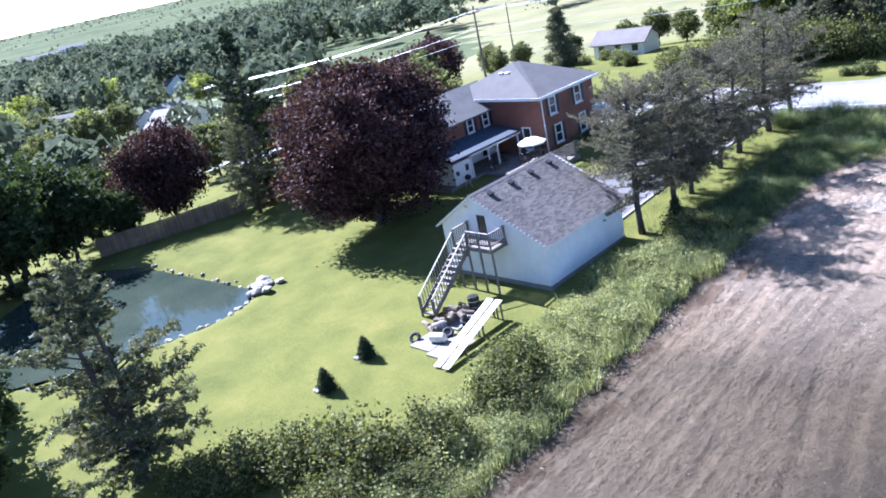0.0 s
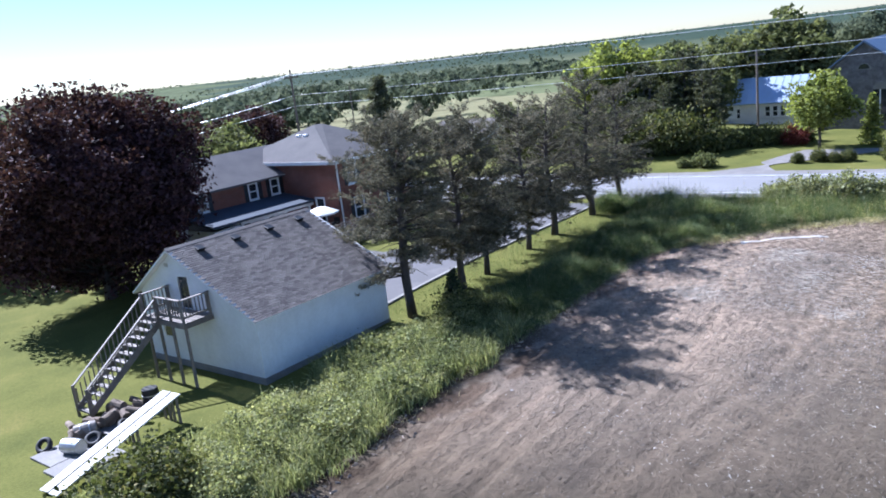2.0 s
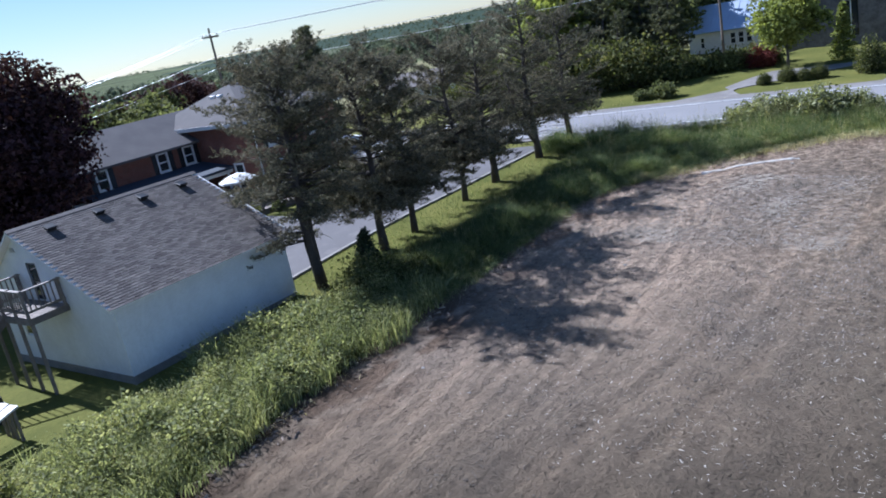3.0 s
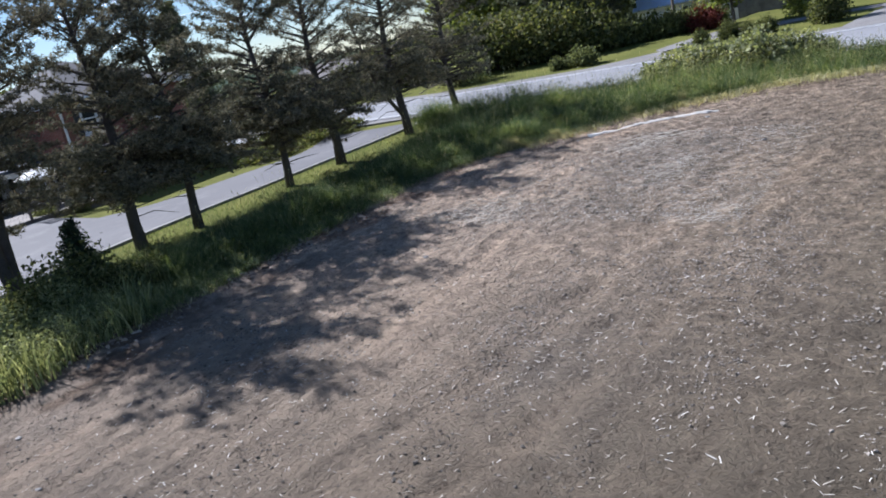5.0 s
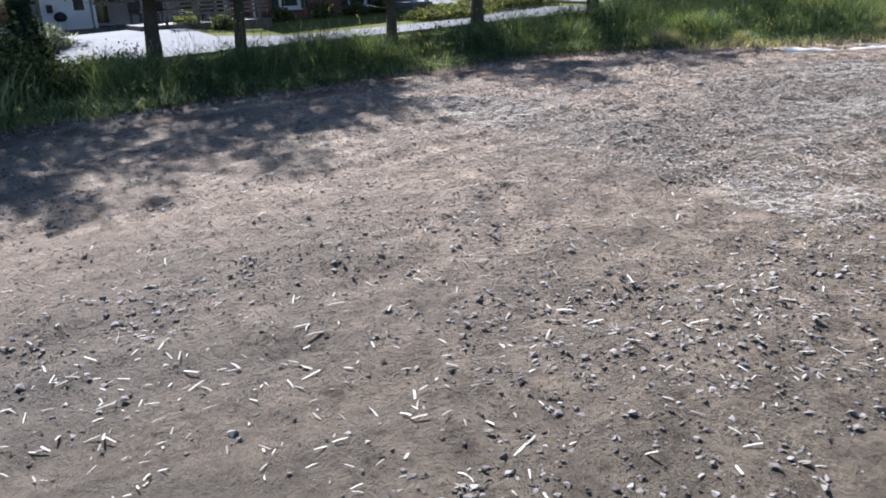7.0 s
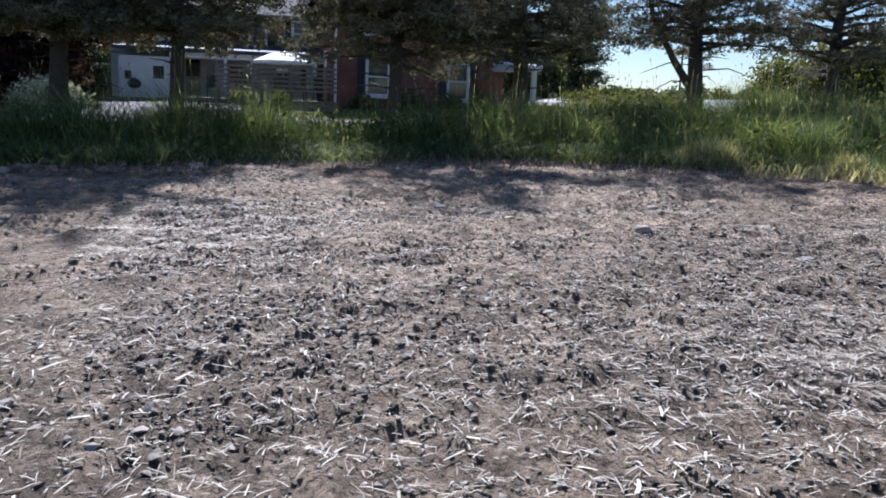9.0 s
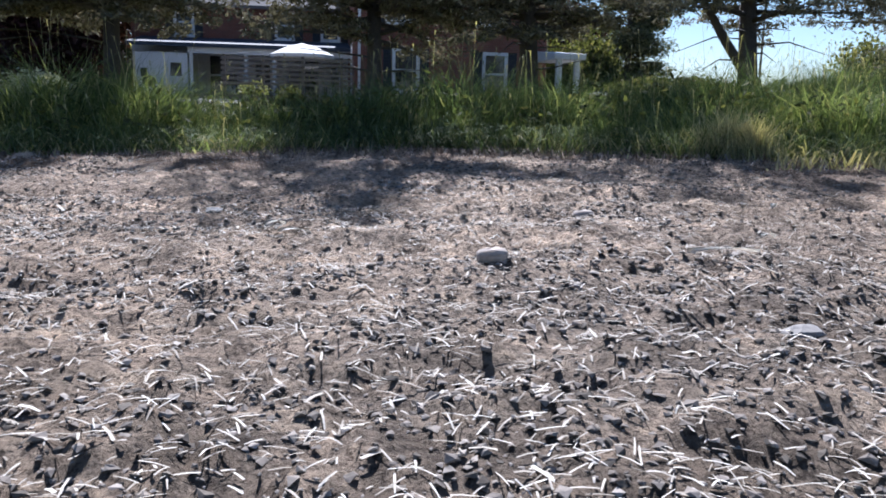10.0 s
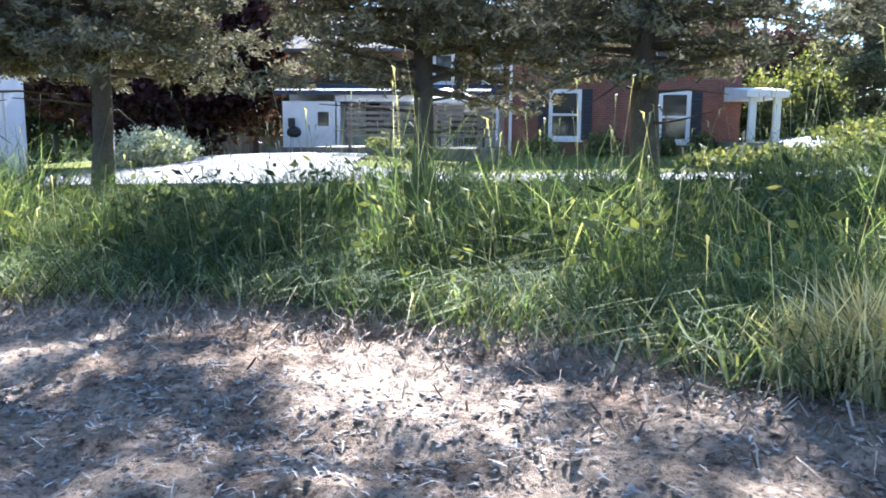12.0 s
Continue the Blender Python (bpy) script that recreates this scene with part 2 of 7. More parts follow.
def shingle_material(name, base):
    """Asphalt shingles: courses that step down the slope, grit, faded tabs."""
    m, n, l, b = _nodes(name)
    p = _coords(n)
    g = n.new("ShaderNodeNewGeometry")
    info = n.new("ShaderNodeObjectInfo").outputs["Random"]
    add = n.new("ShaderNodeMath")
    add.operation = "ADD"
    l.new(g.outputs["Random Per Island"], add.inputs[0])
    l.new(info, add.inputs[1])
    fr = n.new("ShaderNodeMath")
    fr.operation = "FRACT"
    l.new(add.outputs[0], fr.inputs[0])
    col = _ramp(n, l, fr.outputs[0], [(0.0, tone(base, 0.68)), (0.5, base), (1.0, tone(base, 1.28))])
    grit = _noise(n, l, 60.0, 4, 0.7, p)
    fade = _noise(n, l, 0.7, 4, 0.6, p)
    col = _mix(n, l, 1.0, col, _ramp(n, l, grit, [(0.3, (0.8, 0.8, 0.8)), (0.7, (1.1, 1.1, 1.1))]), "MULTIPLY")
    col = _mix(n, l, 1.0, col, _ramp(n, l, fade, [(0.3, (0.85, 0.85, 0.86)), (0.7, (1.12, 1.1, 1.08))]), "MULTIPLY")
    l.new(col, b.inputs["Base Color"])
    b.inputs["Roughness"].default_value = 0.9
    b.inputs["Specular IOR Level"].default_value = 0.15
    _bump(n, l, b, grit, 0.5, 0.008)
    return m


def brick_material():
    m, n, l, b = _nodes("red_brick")
    tc = n.new("ShaderNodeNewGeometry")
    sep = n.new("ShaderNodeSeparateXYZ")
    l.new(tc.outputs["Position"], sep.inputs[0])
    add = n.new("ShaderNodeMath")
    add.operation = "ADD"
    l.new(sep.outputs[0], add.inputs[0])
    l.new(sep.outputs[1], add.inputs[1])
    com = n.new("ShaderNodeCombineXYZ")
    l.new(add.outputs[0], com.inputs[0])
    l.new(sep.outputs[2], com.inputs[1])
    br = n.new("ShaderNodeTexBrick")
    br.inputs["Color1"].default_value = (0.25, 0.092, 0.060, 1)
    br.inputs["Color2"].default_value = (0.19, 0.074, 0.052, 1)
    br.inputs["Mortar"].default_value = (0.27, 0.21, 0.175, 1)
    br.inputs["Scale"].default_value = 1.0
    br.inputs["Mortar Size"].default_value = 0.006
    br.inputs["Brick Width"].default_value, br.inputs["Row Height"].default_value = 0.21, 0.075
    l.new(com.outputs[0], br.inputs["Vector"])
    stain = _noise(n, l, 0.8, 6, 0.65, tc.outputs["Position"])
    col = _mix(n, l, 1.0, br.outputs[0], _ramp(n, l, stain, [(0.3, (0.7, 0.68, 0.66)), (0.7, (1.15, 1.12, 1.1))]), "MULTIPLY")
    l.new(col, b.inputs["Base Color"])
    b.inputs["Roughness"].default_value = 0.88
    inv = n.new("ShaderNodeMath")
    inv.operation = "SUBTRACT"
    inv.inputs[0].default_value = 1.0
    l.new(br.outputs["Fac"], inv.inputs[1])
    _bump(n, l, b, inv.outputs[0], 0.6, 0.01)
    return m


def siding_material(name, base):
    """Painted horizontal boards with shallow laps."""
    m, n, l, b = _nodes(name)
    p = _coords(n)
    sep = n.new("ShaderNodeSeparateXYZ")
    l.new(p, sep.inputs[0])
    k = n.new("ShaderNodeMath")
    k.operation = "MULTIPLY"
    k.inputs[1].default_value = 1 / 0.13
    l.new(sep.outputs[2], k.inputs[0])
    saw = n.new("ShaderNodeMath")
    saw.operation = "FRACT"
    l.new(k.outputs[0], saw.inputs[0])
    dirt = _noise(n, l, 0.9, 6, 0.7, p)
    fine = _noise(n, l, 7.0, 5, 0.7, p)
    col = _ramp(n, l, dirt, [(0.3, tone(base, 0.86)), (0.65, base)])
    col = _mix(n, l, 1.0, col, _ramp(n, l, fine, [(0.25, (0.92, 0.92, 0.9)), (0.6, (1.0, 1.0, 1.0))]), "MULTIPLY")
    l.new(col, b.inputs["Base Color"])
    b.inputs["Roughness"].default_value = 0.5
    inv = n.new("ShaderNodeMath")
    inv.operation = "SUBTRACT"
    inv.inputs[0].default_value = 1.0
    l.new(saw.outputs[0], inv.inputs[1])
    _bump(n, l, b, inv.outputs[0], 0.35, 0.012)
    return m


def glass_material():
    m, n, l, b = _nodes("window_glass")
    b.inputs["Base Color"].default_value = (0.03, 0.035, 0.04, 1)
    b.inputs["Roughness"].default_value = 0.06
    b.inputs["Specular IOR Level"].default_value = 0.6
    _bump(n, l, b, _noise(n, l, 1.4, 2, 0.5, _coords(n)), 0.04, 0.02)
    return m


def water_material():
    m, n, l, b = _nodes("pond_water")
    p = _coords(n)
    col = _ramp(n, l, _noise(n, l, 0.25, 4, 0.6, p), [(0.3, (0.03, 0.042, 0.032)), (0.7, (0.05, 0.062, 0.046))])
    l.new(col, b.inputs["Base Color"])
    b.inputs["Roughness"].default_value = 0.05
    b.inputs["IOR"].default_value = 1.33
    _bump(n, l, b, _noise(n, l, 3.0, 3, 0.6, p), 0.06, 0.02)
    return m


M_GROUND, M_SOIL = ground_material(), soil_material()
M_FOREST = surface("woodland_floor", (0.105, 0.122, 0.062), 0.95, 0.01, 0.08, 0.3, 0.0)
M_FOREST.node_tree.nodes["Principled BSDF"].inputs["Specular IOR Level"].default_value = 0.02
M_BRICK, M_GLASS, M_WATER = brick_material(), glass_material(), water_material()
M_SIDING = siding_material("white_siding", (0.80, 0.81, 0.83))
M_WHITE = surface("white_paint", (0.80, 0.80, 0.79), 0.5, 1.5, 20, 0.08, 0.1, 0.003)
M_SHINGLE = shingle_material("weathered_shingle", (0.165, 0.15, 0.142))
M_ROOF = shingle_material("grey_roof_shingle", (0.15, 0.143, 0.143))
M_PORCHROOF = surface("dark_metal_porch_roof", (0.05, 0.064, 0.09), 0.8, 0.8, 12, 0.15, 0.1, 0.004)
M_BLACK = surface("black_shutter_paint", (0.016, 0.016, 0.018), 0.45, 2, 20, 0.2, 0.1, 0.003)
M_DECK = surface("weathered_grey_wood", (0.25, 0.215, 0.19), 0.82, 2.5, 28, 0.3, 0.4, 0.006, piece=0.3)
# Pale worn wood, base darkened for the shade the deck rail stands in.
M_RAIL = surface("weathered_rail_wood", (0.26, 0.225, 0.2), 0.65, 3, 30, 0.2, 0.3, 0.004, piece=0.15)
M_PLANK = surface("bleached_plank", (0.74, 0.71, 0.66), 0.7, 1.2, 18, 0.14, 0.3, 0.004, stain=(0.5, 0.47, 0.42))
M_FENCE = surface("cedar_fence_board", (0.27, 0.195, 0.135), 0.85, 0.9, 18, 0.28, 0.4, 0.006, piece=0.35)
M_CONCRETE = surface("old_concrete", (0.26, 0.245, 0.23), 0.9, 0.9, 16, 0.2, 0.4, 0.006, stain=(0.22, 0.2, 0.18))
M_ASPHALT = surface("sun_faded_asphalt", (0.115, 0.109, 0.113), 0.85, 0.25, 30, 0.14, 0.5, 0.006, stain=(0.15, 0.142, 0.142))
# Faded asphalt, base raised further to carry the sun glint on it.
M_ROAD = surface("highway_asphalt", (0.25, 0.245, 0.25), 0.8, 0.2, 26, 0.1, 0.4, 0.006)
M_LINE = surface("road_paint", (0.7, 0.7, 0.68), 0.6, 2, 20, 0.15, 0.1, 0.002)
M_GRAVEL = surface("pale_gravel", (0.22, 0.205, 0.195), 0.95, 0.5, 24, 0.25, 0.8, 0.02)
M_STONE = surface("pond_rock", (0.42, 0.39, 0.36), 0.85, 1.5, 9, 0.3, 0.6, 0.03, piece=0.4)
M_FIELDSTONE = surface("grey_fieldstone_wall", (0.185, 0.172, 0.175), 0.9, 1.6, 5, 0.35, 0.8, 0.04)
M_DUST = surface("pale_dust", (0.66, 0.61, 0.55), 0.95, 2.0, 30, 0.22, 0.7, 0.02)
M_BROWNROCK = surface("brown_field_rock", (0.44, 0.375, 0.325), 0.9, 6, 40, 0.3, 0.5, 0.01)
M_METALROOF = surface("pale_blue_metal_roof", (0.50, 0.58, 0.70), 0.38, 0.6, 9, 0.1, 0.1, 0.004, metal=0.35)
M_BARNROOF = surface("blue_grey_metal_roof", (0.20, 0.26, 0.38), 0.45, 0.6, 9, 0.1, 0.1, 0.004, metal=0.3)
M_BARK = surface("grey_cedar_bark", (0.095, 0.08, 0.072), 0.95, 2.0, 24, 0.35, 0.9, 0.03)
M_BARK2 = surface("dark_maple_bark", (0.10, 0.085, 0.075), 0.95, 2.0, 20, 0.3, 0.9, 0.03)
M_CEDAR = leafy("cedar_foliage", (0.09, 0.084, 0.068), (0.212, 0.198, 0.158), 0.22, 0.85, dry=(0.30, 0.25, 0.18), glow=(1.05, 1.05, 0.95))
M_JUNIPER = leafy("juniper_foliage", (0.068, 0.076, 0.058), (0.155, 0.162, 0.118), 0.22, 0.6)
# The last stop is the pinkish highlight of sunlit leaves, put into the colour.
M_MAPLE = leafy("purple_maple_leaves", (0.028, 0.013, 0.02), (0.08, 0.04, 0.055), 0.18, 0.7, dry=(0.16, 0.10, 0.12))
M_LEAF = leafy("broad_leaves", (0.082, 0.094, 0.052), (0.18, 0.195, 0.1), 0.4, glow=(1.3, 1.3, 0.85))
M_PALELEAF = leafy("pale_grey_green_leaves", (0.12, 0.135, 0.09), (0.27, 0.285, 0.19), 0.35)
M_DARKLEAF = leafy("dark_leaves", (0.022, 0.036, 0.022), (0.055, 0.076, 0.038), 0.25)
M_LIME = leafy("yellow_green_leaves", (0.13, 0.155, 0.06), (0.27, 0.30, 0.12), 0.45)
M_SPRUCE = leafy("spruce_needles", (0.020, 0.032, 0.023), (0.048, 0.068, 0.044), 0.12)
M_SHRUB = leafy("shrub_leaves", (0.042, 0.054, 0.028), (0.128, 0.14, 0.066), 0.32, dry=(0.3, 0.27, 0.16))
M_WEED = leafy("weed_leaves", (0.14, 0.16, 0.085), (0.35, 0.37, 0.21), 0.4, dry=(0.50, 0.48, 0.32), glow=(1.3, 1.3, 0.8))
M_GRASS = leafy("tall_grass", (0.05, 0.076, 0.042), (0.15, 0.185, 0.104), 0.36, dry=(0.38, 0.37, 0.24), patches=((0.5, 0.62, 0.66), (1.4, 1.36, 1.1)))
M_DRYGRASS = leafy("dry_grass", (0.34, 0.305, 0.205), (0.52, 0.475, 0.335), 0.3)
M_REDLEAF = leafy("red_shrub_leaves", (0.07, 0.02, 0.024), (0.17, 0.05, 0.055), 0.25)
M_BLOSSOM = leafy("white_blossom", (0.60, 0.60, 0.56), (0.78, 0.78, 0.74), 0.2)


def woods_material():
    """Crowns of many trees: each its own green, with a little grain."""
    m, n, l, b = _nodes("far_tree_leaves")
    g = n.new("ShaderNodeNewGeometry")
    each = _noise(n, l, 0.085, 2, 0.5, g.outputs["Position"])
    col = _ramp(n, l, each, [(0.3, (0.07, 0.09, 0.062)), (0.45, (0.125, 0.145, 0.088)), (0.55, (0.095, 0.115, 0.075)), (0.7, (0.185, 0.20, 0.105))])
    col = _mix(n, l, 1.0, col, _ramp(n, l, g.outputs["Random Per Island"], [(0.0, (0.7, 0.7, 0.7)), (1.0, (1.25, 1.25, 1.2))]), "MULTIPLY")
    l.new(col, b.inputs["Base Color"])
    b.inputs["Roughness"].default_value = 0.9
    b.inputs["Specular IOR Level"].default_value = 0.05
    t = n.new("ShaderNodeBsdfTranslucent")
    l.new(col, t.inputs[0])
    s = n.new("ShaderNodeMixShader")
    s.inputs[0].default_value = 0.45
    l.new(b.outputs[0], s.inputs[1])
    l.new(t.outputs[0], s.inputs[2])
    l.new(s.outputs[0], n["Material Output"].inputs[0])
    return m


M_WOODS = woods_material()
M_STRAW = islands("straw", [(0.0, (0.34, 0.29, 0.23)), (0.5, (0.55, 0.49, 0.41)), (1.0, (0.80, 0.75, 0.66))], 0.75, 0.1)
M_HUSK = surface("dry_corn_husk", (0.74, 0.70, 0.62), 0.7, 8, 60, 0.12, 0.3, 0.003)
M_CLOD = islands("earth_clod", [(0.0, (0.20, 0.172, 0.148)), (0.6, (0.31, 0.268, 0.228)), (1.0, (0.46, 0.405, 0.35))], 0.95, 0.6)
# Darker copy of M_CLOD, matching the darkening painted into the soil.
M_DARKCLOD = islands("dark_earth_clod", [(0.0, (0.09, 0.077, 0.064)), (0.6, (0.15, 0.128, 0.105)), (1.0, (0.22, 0.19, 0.16))], 0.95, 0.6)
M_LITTER = islands("plant_litter", [(0.0, (0.12, 0.085, 0.065)), (0.5, (0.27, 0.205, 0.16)), (1.0, (0.46, 0.385, 0.31))], 0.9, 0.3)
M_TYRE = surface("black_rubber", (0.022, 0.022, 0.024), 0.7, 3, 30, 0.2, 0.3, 0.004)
M_LOG = surface("cut_log", (0.26, 0.20, 0.15), 0.9, 3, 22, 0.3, 0.6, 0.02, piece=0.35)
M_STEEL = surface("galvanised_steel", (0.55, 0.56, 0.58), 0.4, 3, 20, 0.12, 0.1, 0.003, metal=0.7)
# Near-white base stands in for the sun glinting on the wires.
M_WIRE = surface("bare_aluminium_wire", (0.82, 0.83, 0.85), 0.35, 3, 20, 0.05, 0.0, 0.0, metal=0.25)
M_POLE = surface("utility_pole_wood", (0.20, 0.165, 0.135), 0.9, 1.5, 20, 0.25, 0.4, 0.01)
M_CLOTH = surface("white_canvas", (0.82, 0.82, 0.80), 0.8, 3, 40, 0.06, 0.1, 0.003)

# ---- building helpers ----


def vnoise(x, y, seed=0):
    """Smooth value noise of arrays, -1 to 1."""
    xi, yi = np.floor(x).astype(np.int64), np.floor(y).astype(np.int64)
    fx, fy = x - xi, y - yi
    fx, fy = fx * fx * (3 - 2 * fx), fy * fy * (3 - 2 * fy)

    def h(a, b):
        k = (a * 374761393 + b * 668265263 + seed * 974634777) & 0xFFFFFFFF
        k = ((k ^ (k >> 13)) * 1274126177) & 0xFFFFFFFF
        return ((k ^ (k >> 16)) & 0xFFFF) / 32767.5 - 1
    a, b, c, d = h(xi, yi), h(xi + 1, yi), h(xi, yi + 1), h(xi + 1, yi + 1)
    return (a * (1 - fx) + b * fx) * (1 - fy) + (c * (1 - fx) + d * fx) * fy


def smooth(a, b, v):
    t = np.clip((v - a) / (b - a), 0, 1)
    return t * t * (3 - 2 * t)


def lie(x, y):
    """Height of the land without the pond."""
    x, y = np.asarray(x, float), np.asarray(y, float)
    z = -0.345 + 0.0327 * np.clip(y, -60, 48) - 0.0371 * np.clip(x, 0, 90)
    r = np.hypot(x, y - 15)
    fall = smooth(-0.15, 0.35, (y * 0.75 - x * 0.66 - 18) / (r + 1)) * smooth(0.995, 0.80, (x + y) / (r + 1) * 0.7 + 0.25)
    # the yard rises to the house and dips a little along the driveway
    dip = smooth(15, 20, y) * smooth(31, 27, y)
    z = z + (0.068 * np.clip(-x - 5, 0, 6) * (1 - dip) + np.interp(x, [-17, -12, -7.5, -1.0], [0.24, 0.1, -0.12, 0.0]) * dip) * smooth(5, 12, y) + 0.0371 * np.clip(-x, 0, 5.5) * smooth(27, 31, y)
    z = z - 1.2 * smooth(57, 70, y) * smooth(130, 100, y) * smooth(8, 4, x) * smooth(-28, -12, x)
    z = z - (4.5 * smooth(42, 90, r) + 8.0 * smooth(85, 420, r)) * fall
    z = z + 36.0 * smooth(900, 2600, r) * (0.85 + 0.25 * vnoise(x * 0.0009, y * 0.0009, 3)) - 30 * smooth(2900, 4800, r)
    z = z + 0.06 * vnoise(x * 0.15, y * 0.15, 5)
    return z


POND = [(-38, -7.2), (-31.5, -6.6), (-25, -6.2), (-22, -5.9), (-19.9, -7.8), (-19.6, -10.3), (-20.4, -13), (-22.4, -17.5), (-25.7, -22.4), (-32, -24.2), (-39, -21.5), (-43.5, -15), (-42.5, -9.5)]
WATER_Z = -0.98


def pond_in(x, y):
    """Signed distance to the pond's bank: positive inside."""
    x, y = np.asarray(x, float), np.asarray(y, float)
    best = np.full(x.shape, 1e9)
    inside = np.zeros(x.shape, bool)
    for (ax, ay), (bx, by) in zip(POND, POND[1:] + POND[:1]):
        dx, dy = bx - ax, by - ay
        t = np.clip(((x - ax) * dx + (y - ay) * dy) / (dx * dx + dy * dy), 0, 1)
        best = np.minimum(best, np.hypot(x - ax - t * dx, y - ay - t * dy))
        cross = ((ay > y) != (by > y)) & (x < dx * (y - ay) / (dy if dy else 1e-9) + ax)
        inside ^= cross
    return np.where(inside, best, -best)


def field_edge(y):
    return np.interp(y, [-300, -20, 0, 16, 20, 21, 22.5, 24, 26, 28, 31, 33.4, 35, 36.5], [9.0, 7.3, 6.8, 6.9, 7.05, 7.45, 8.25, 9.3, 10.9, 12.6, 16.7, 23.5, 40, 70])


def land(x, y):
    soil = smooth(0.25, 0.9, x - field_edge(y)) * (np.asarray(y) < 36.2)
    return lie(x, y) - 0.95 * smooth(-0.3, 1.4, pond_in(x, y)) - 0.45 * soil


def zat(x, y):
    return float(land(np.array([x]), np.array([y]))[0])


def mesh_of(name, verts, faces, material, shade=False):
    me = bpy.data.meshes.new(name)
    me.from_pydata(verts if isinstance(verts, list) else verts.tolist(), [], faces if isinstance(faces, list) else faces.tolist())
    me.materials.append(material)
    if shade:
        me.polygons.foreach_set("use_smooth", np.ones(len(me.polygons), bool))
    me.update()
    return me


def place(name, me, parent=None, at=None, label=""):
    ob = new(name, me)
    if parent is not None:
        ob.parent = parent
    if at is not None:
        ob.matrix_basis = at
    return tagged(ob, label=label)


def part(name, bm, material, parent=None, label="", shade=False):
    """Links a bmesh as one mesh object under a thing or a part."""
    me = bpy.data.meshes.new(name)
    bm.to_mesh(me)
    bm.free()
    me.materials.append(material)
    if shade:
        me.polygons.foreach_set("use_smooth", np.ones(len(me.polygons), bool))
    return place(name, me, parent, label=label)


def empty(name, x=0.0, y=0.0, z=0.0, turn=0.0, **tags):
    ob = new(name)
    ob.matrix_basis = pose(x, y, z, 0, 0, turn)
    return tagged(ob, **tags)


def box(bm, x0, x1, y0, y1, z0, z1, bevel=0.0, m=None):
    r = bmesh.ops.create_cube(bm, size=1.0)
    t = Matrix.Translation(((x0 + x1) / 2, (y0 + y1) / 2, (z0 + z1) / 2)) @ Matrix.Diagonal((x1 - x0, y1 - y0, z1 - z0, 1))
    bmesh.ops.transform(bm, matrix=(m @ t) if m is not None else t, verts=r["verts"])
    if bevel:
        es = list({e for v in r["verts"] for e in v.link_edges})
        bmesh.ops.bevel(bm, geom=es, offset=bevel, segments=1, affect="EDGES")
    return bm


def boxed(*a, **k):
    return box(bmesh.new(), *a, **k)


def beam(bm, a, b, w, h):
    """A squared timber from a to b."""
    a, b = Vector(a), Vector(b)
    d = b - a
    m = Matrix.Translation((a + b) / 2) @ d.to_track_quat("X", "Z").to_matrix().to_4x4()
    return box(bm, -d.length / 2, d.length / 2, -w / 2, w / 2, -h / 2, h / 2, 0.0, m)


def tube(points, radii, sides=7):
    """A tapered tube through points, as verts and faces."""
    vs, fs = [], []
    pts = [Vector(p) for p in points]
    for i, p in enumerate(pts):
        d = (pts[min(i + 1, len(pts) - 1)] - pts[max(i - 1, 0)]).normalized()
        u = d.cross(Vector((0.31, 0.95, 0.1))).normalized()
        w = d.cross(u)
        for k in range(sides):
            a = 2 * math.pi * k / sides
            vs.append(tuple(p + (u * math.cos(a) + w * math.sin(a)) * radii[i]))
    for i in range(len(pts) - 1):
        for k in range(sides):
            q, e = i * sides + k, i * sides + (k + 1) % sides
            fs.append((q, e, e + sides, q + sides))
    fs.append(tuple(range(sides))[::-1])
    fs.append(tuple(range((len(pts) - 1) * sides, len(pts) * sides)))
    return vs, fs


class Pile:
    """Collects tubes and other pieces into one mesh."""
    def __init__(self):
        self.v, self.f = [], []

    def add(self, vs, fs):
        o = len(self.v)
        self.v += vs
        self.f += [tuple(i + o for i in f) for f in fs]


def leaf_mesh(name, centres, sizes, material, r, flat=0.0, narrow=0.6):
    """Many small pointed leaves at the centres, turned at random; flat: how level they lie."""
    n = len(centres)
    a = r.normal(size=(n, 3))
    a[:, 2] *= 1 - flat
    a /= np.linalg.norm(a, axis=1, keepdims=True) + 1e-9
    b = r.normal(size=(n, 3))
    b[:, 2] *= 1 - flat
    b -= a * (a * b).sum(1, keepdims=True)
    b /= np.linalg.norm(b, axis=1, keepdims=True) + 1e-9
    s = np.asarray(sizes)[:, None]
    p0, p2 = centres - a * s * 0.5, centres + a * s * 0.5
    mid = centres - a * s * 0.06
    p1, p3 = mid + b * s * narrow * 0.5, mid - b * s * narrow * 0.5
    v = np.stack([p0, p1, p2, p3], 1).reshape(-1, 3)
    f = np.arange(4 * n).reshape(-1, 4)
    me = bpy.data.meshes.new(name)
    me.vertices.add(4 * n)
    me.vertices.foreach_set("co", v.ravel())
    me.loops.add(4 * n)
    me.loops.foreach_set("vertex_index", f.ravel())
    me.polygons.add(n)
    me.polygons.foreach_set("loop_start", np.arange(0, 4 * n, 4))
    me.materials.append(material)
    me.update(calc_edges=True)
    me.validate()
    return me


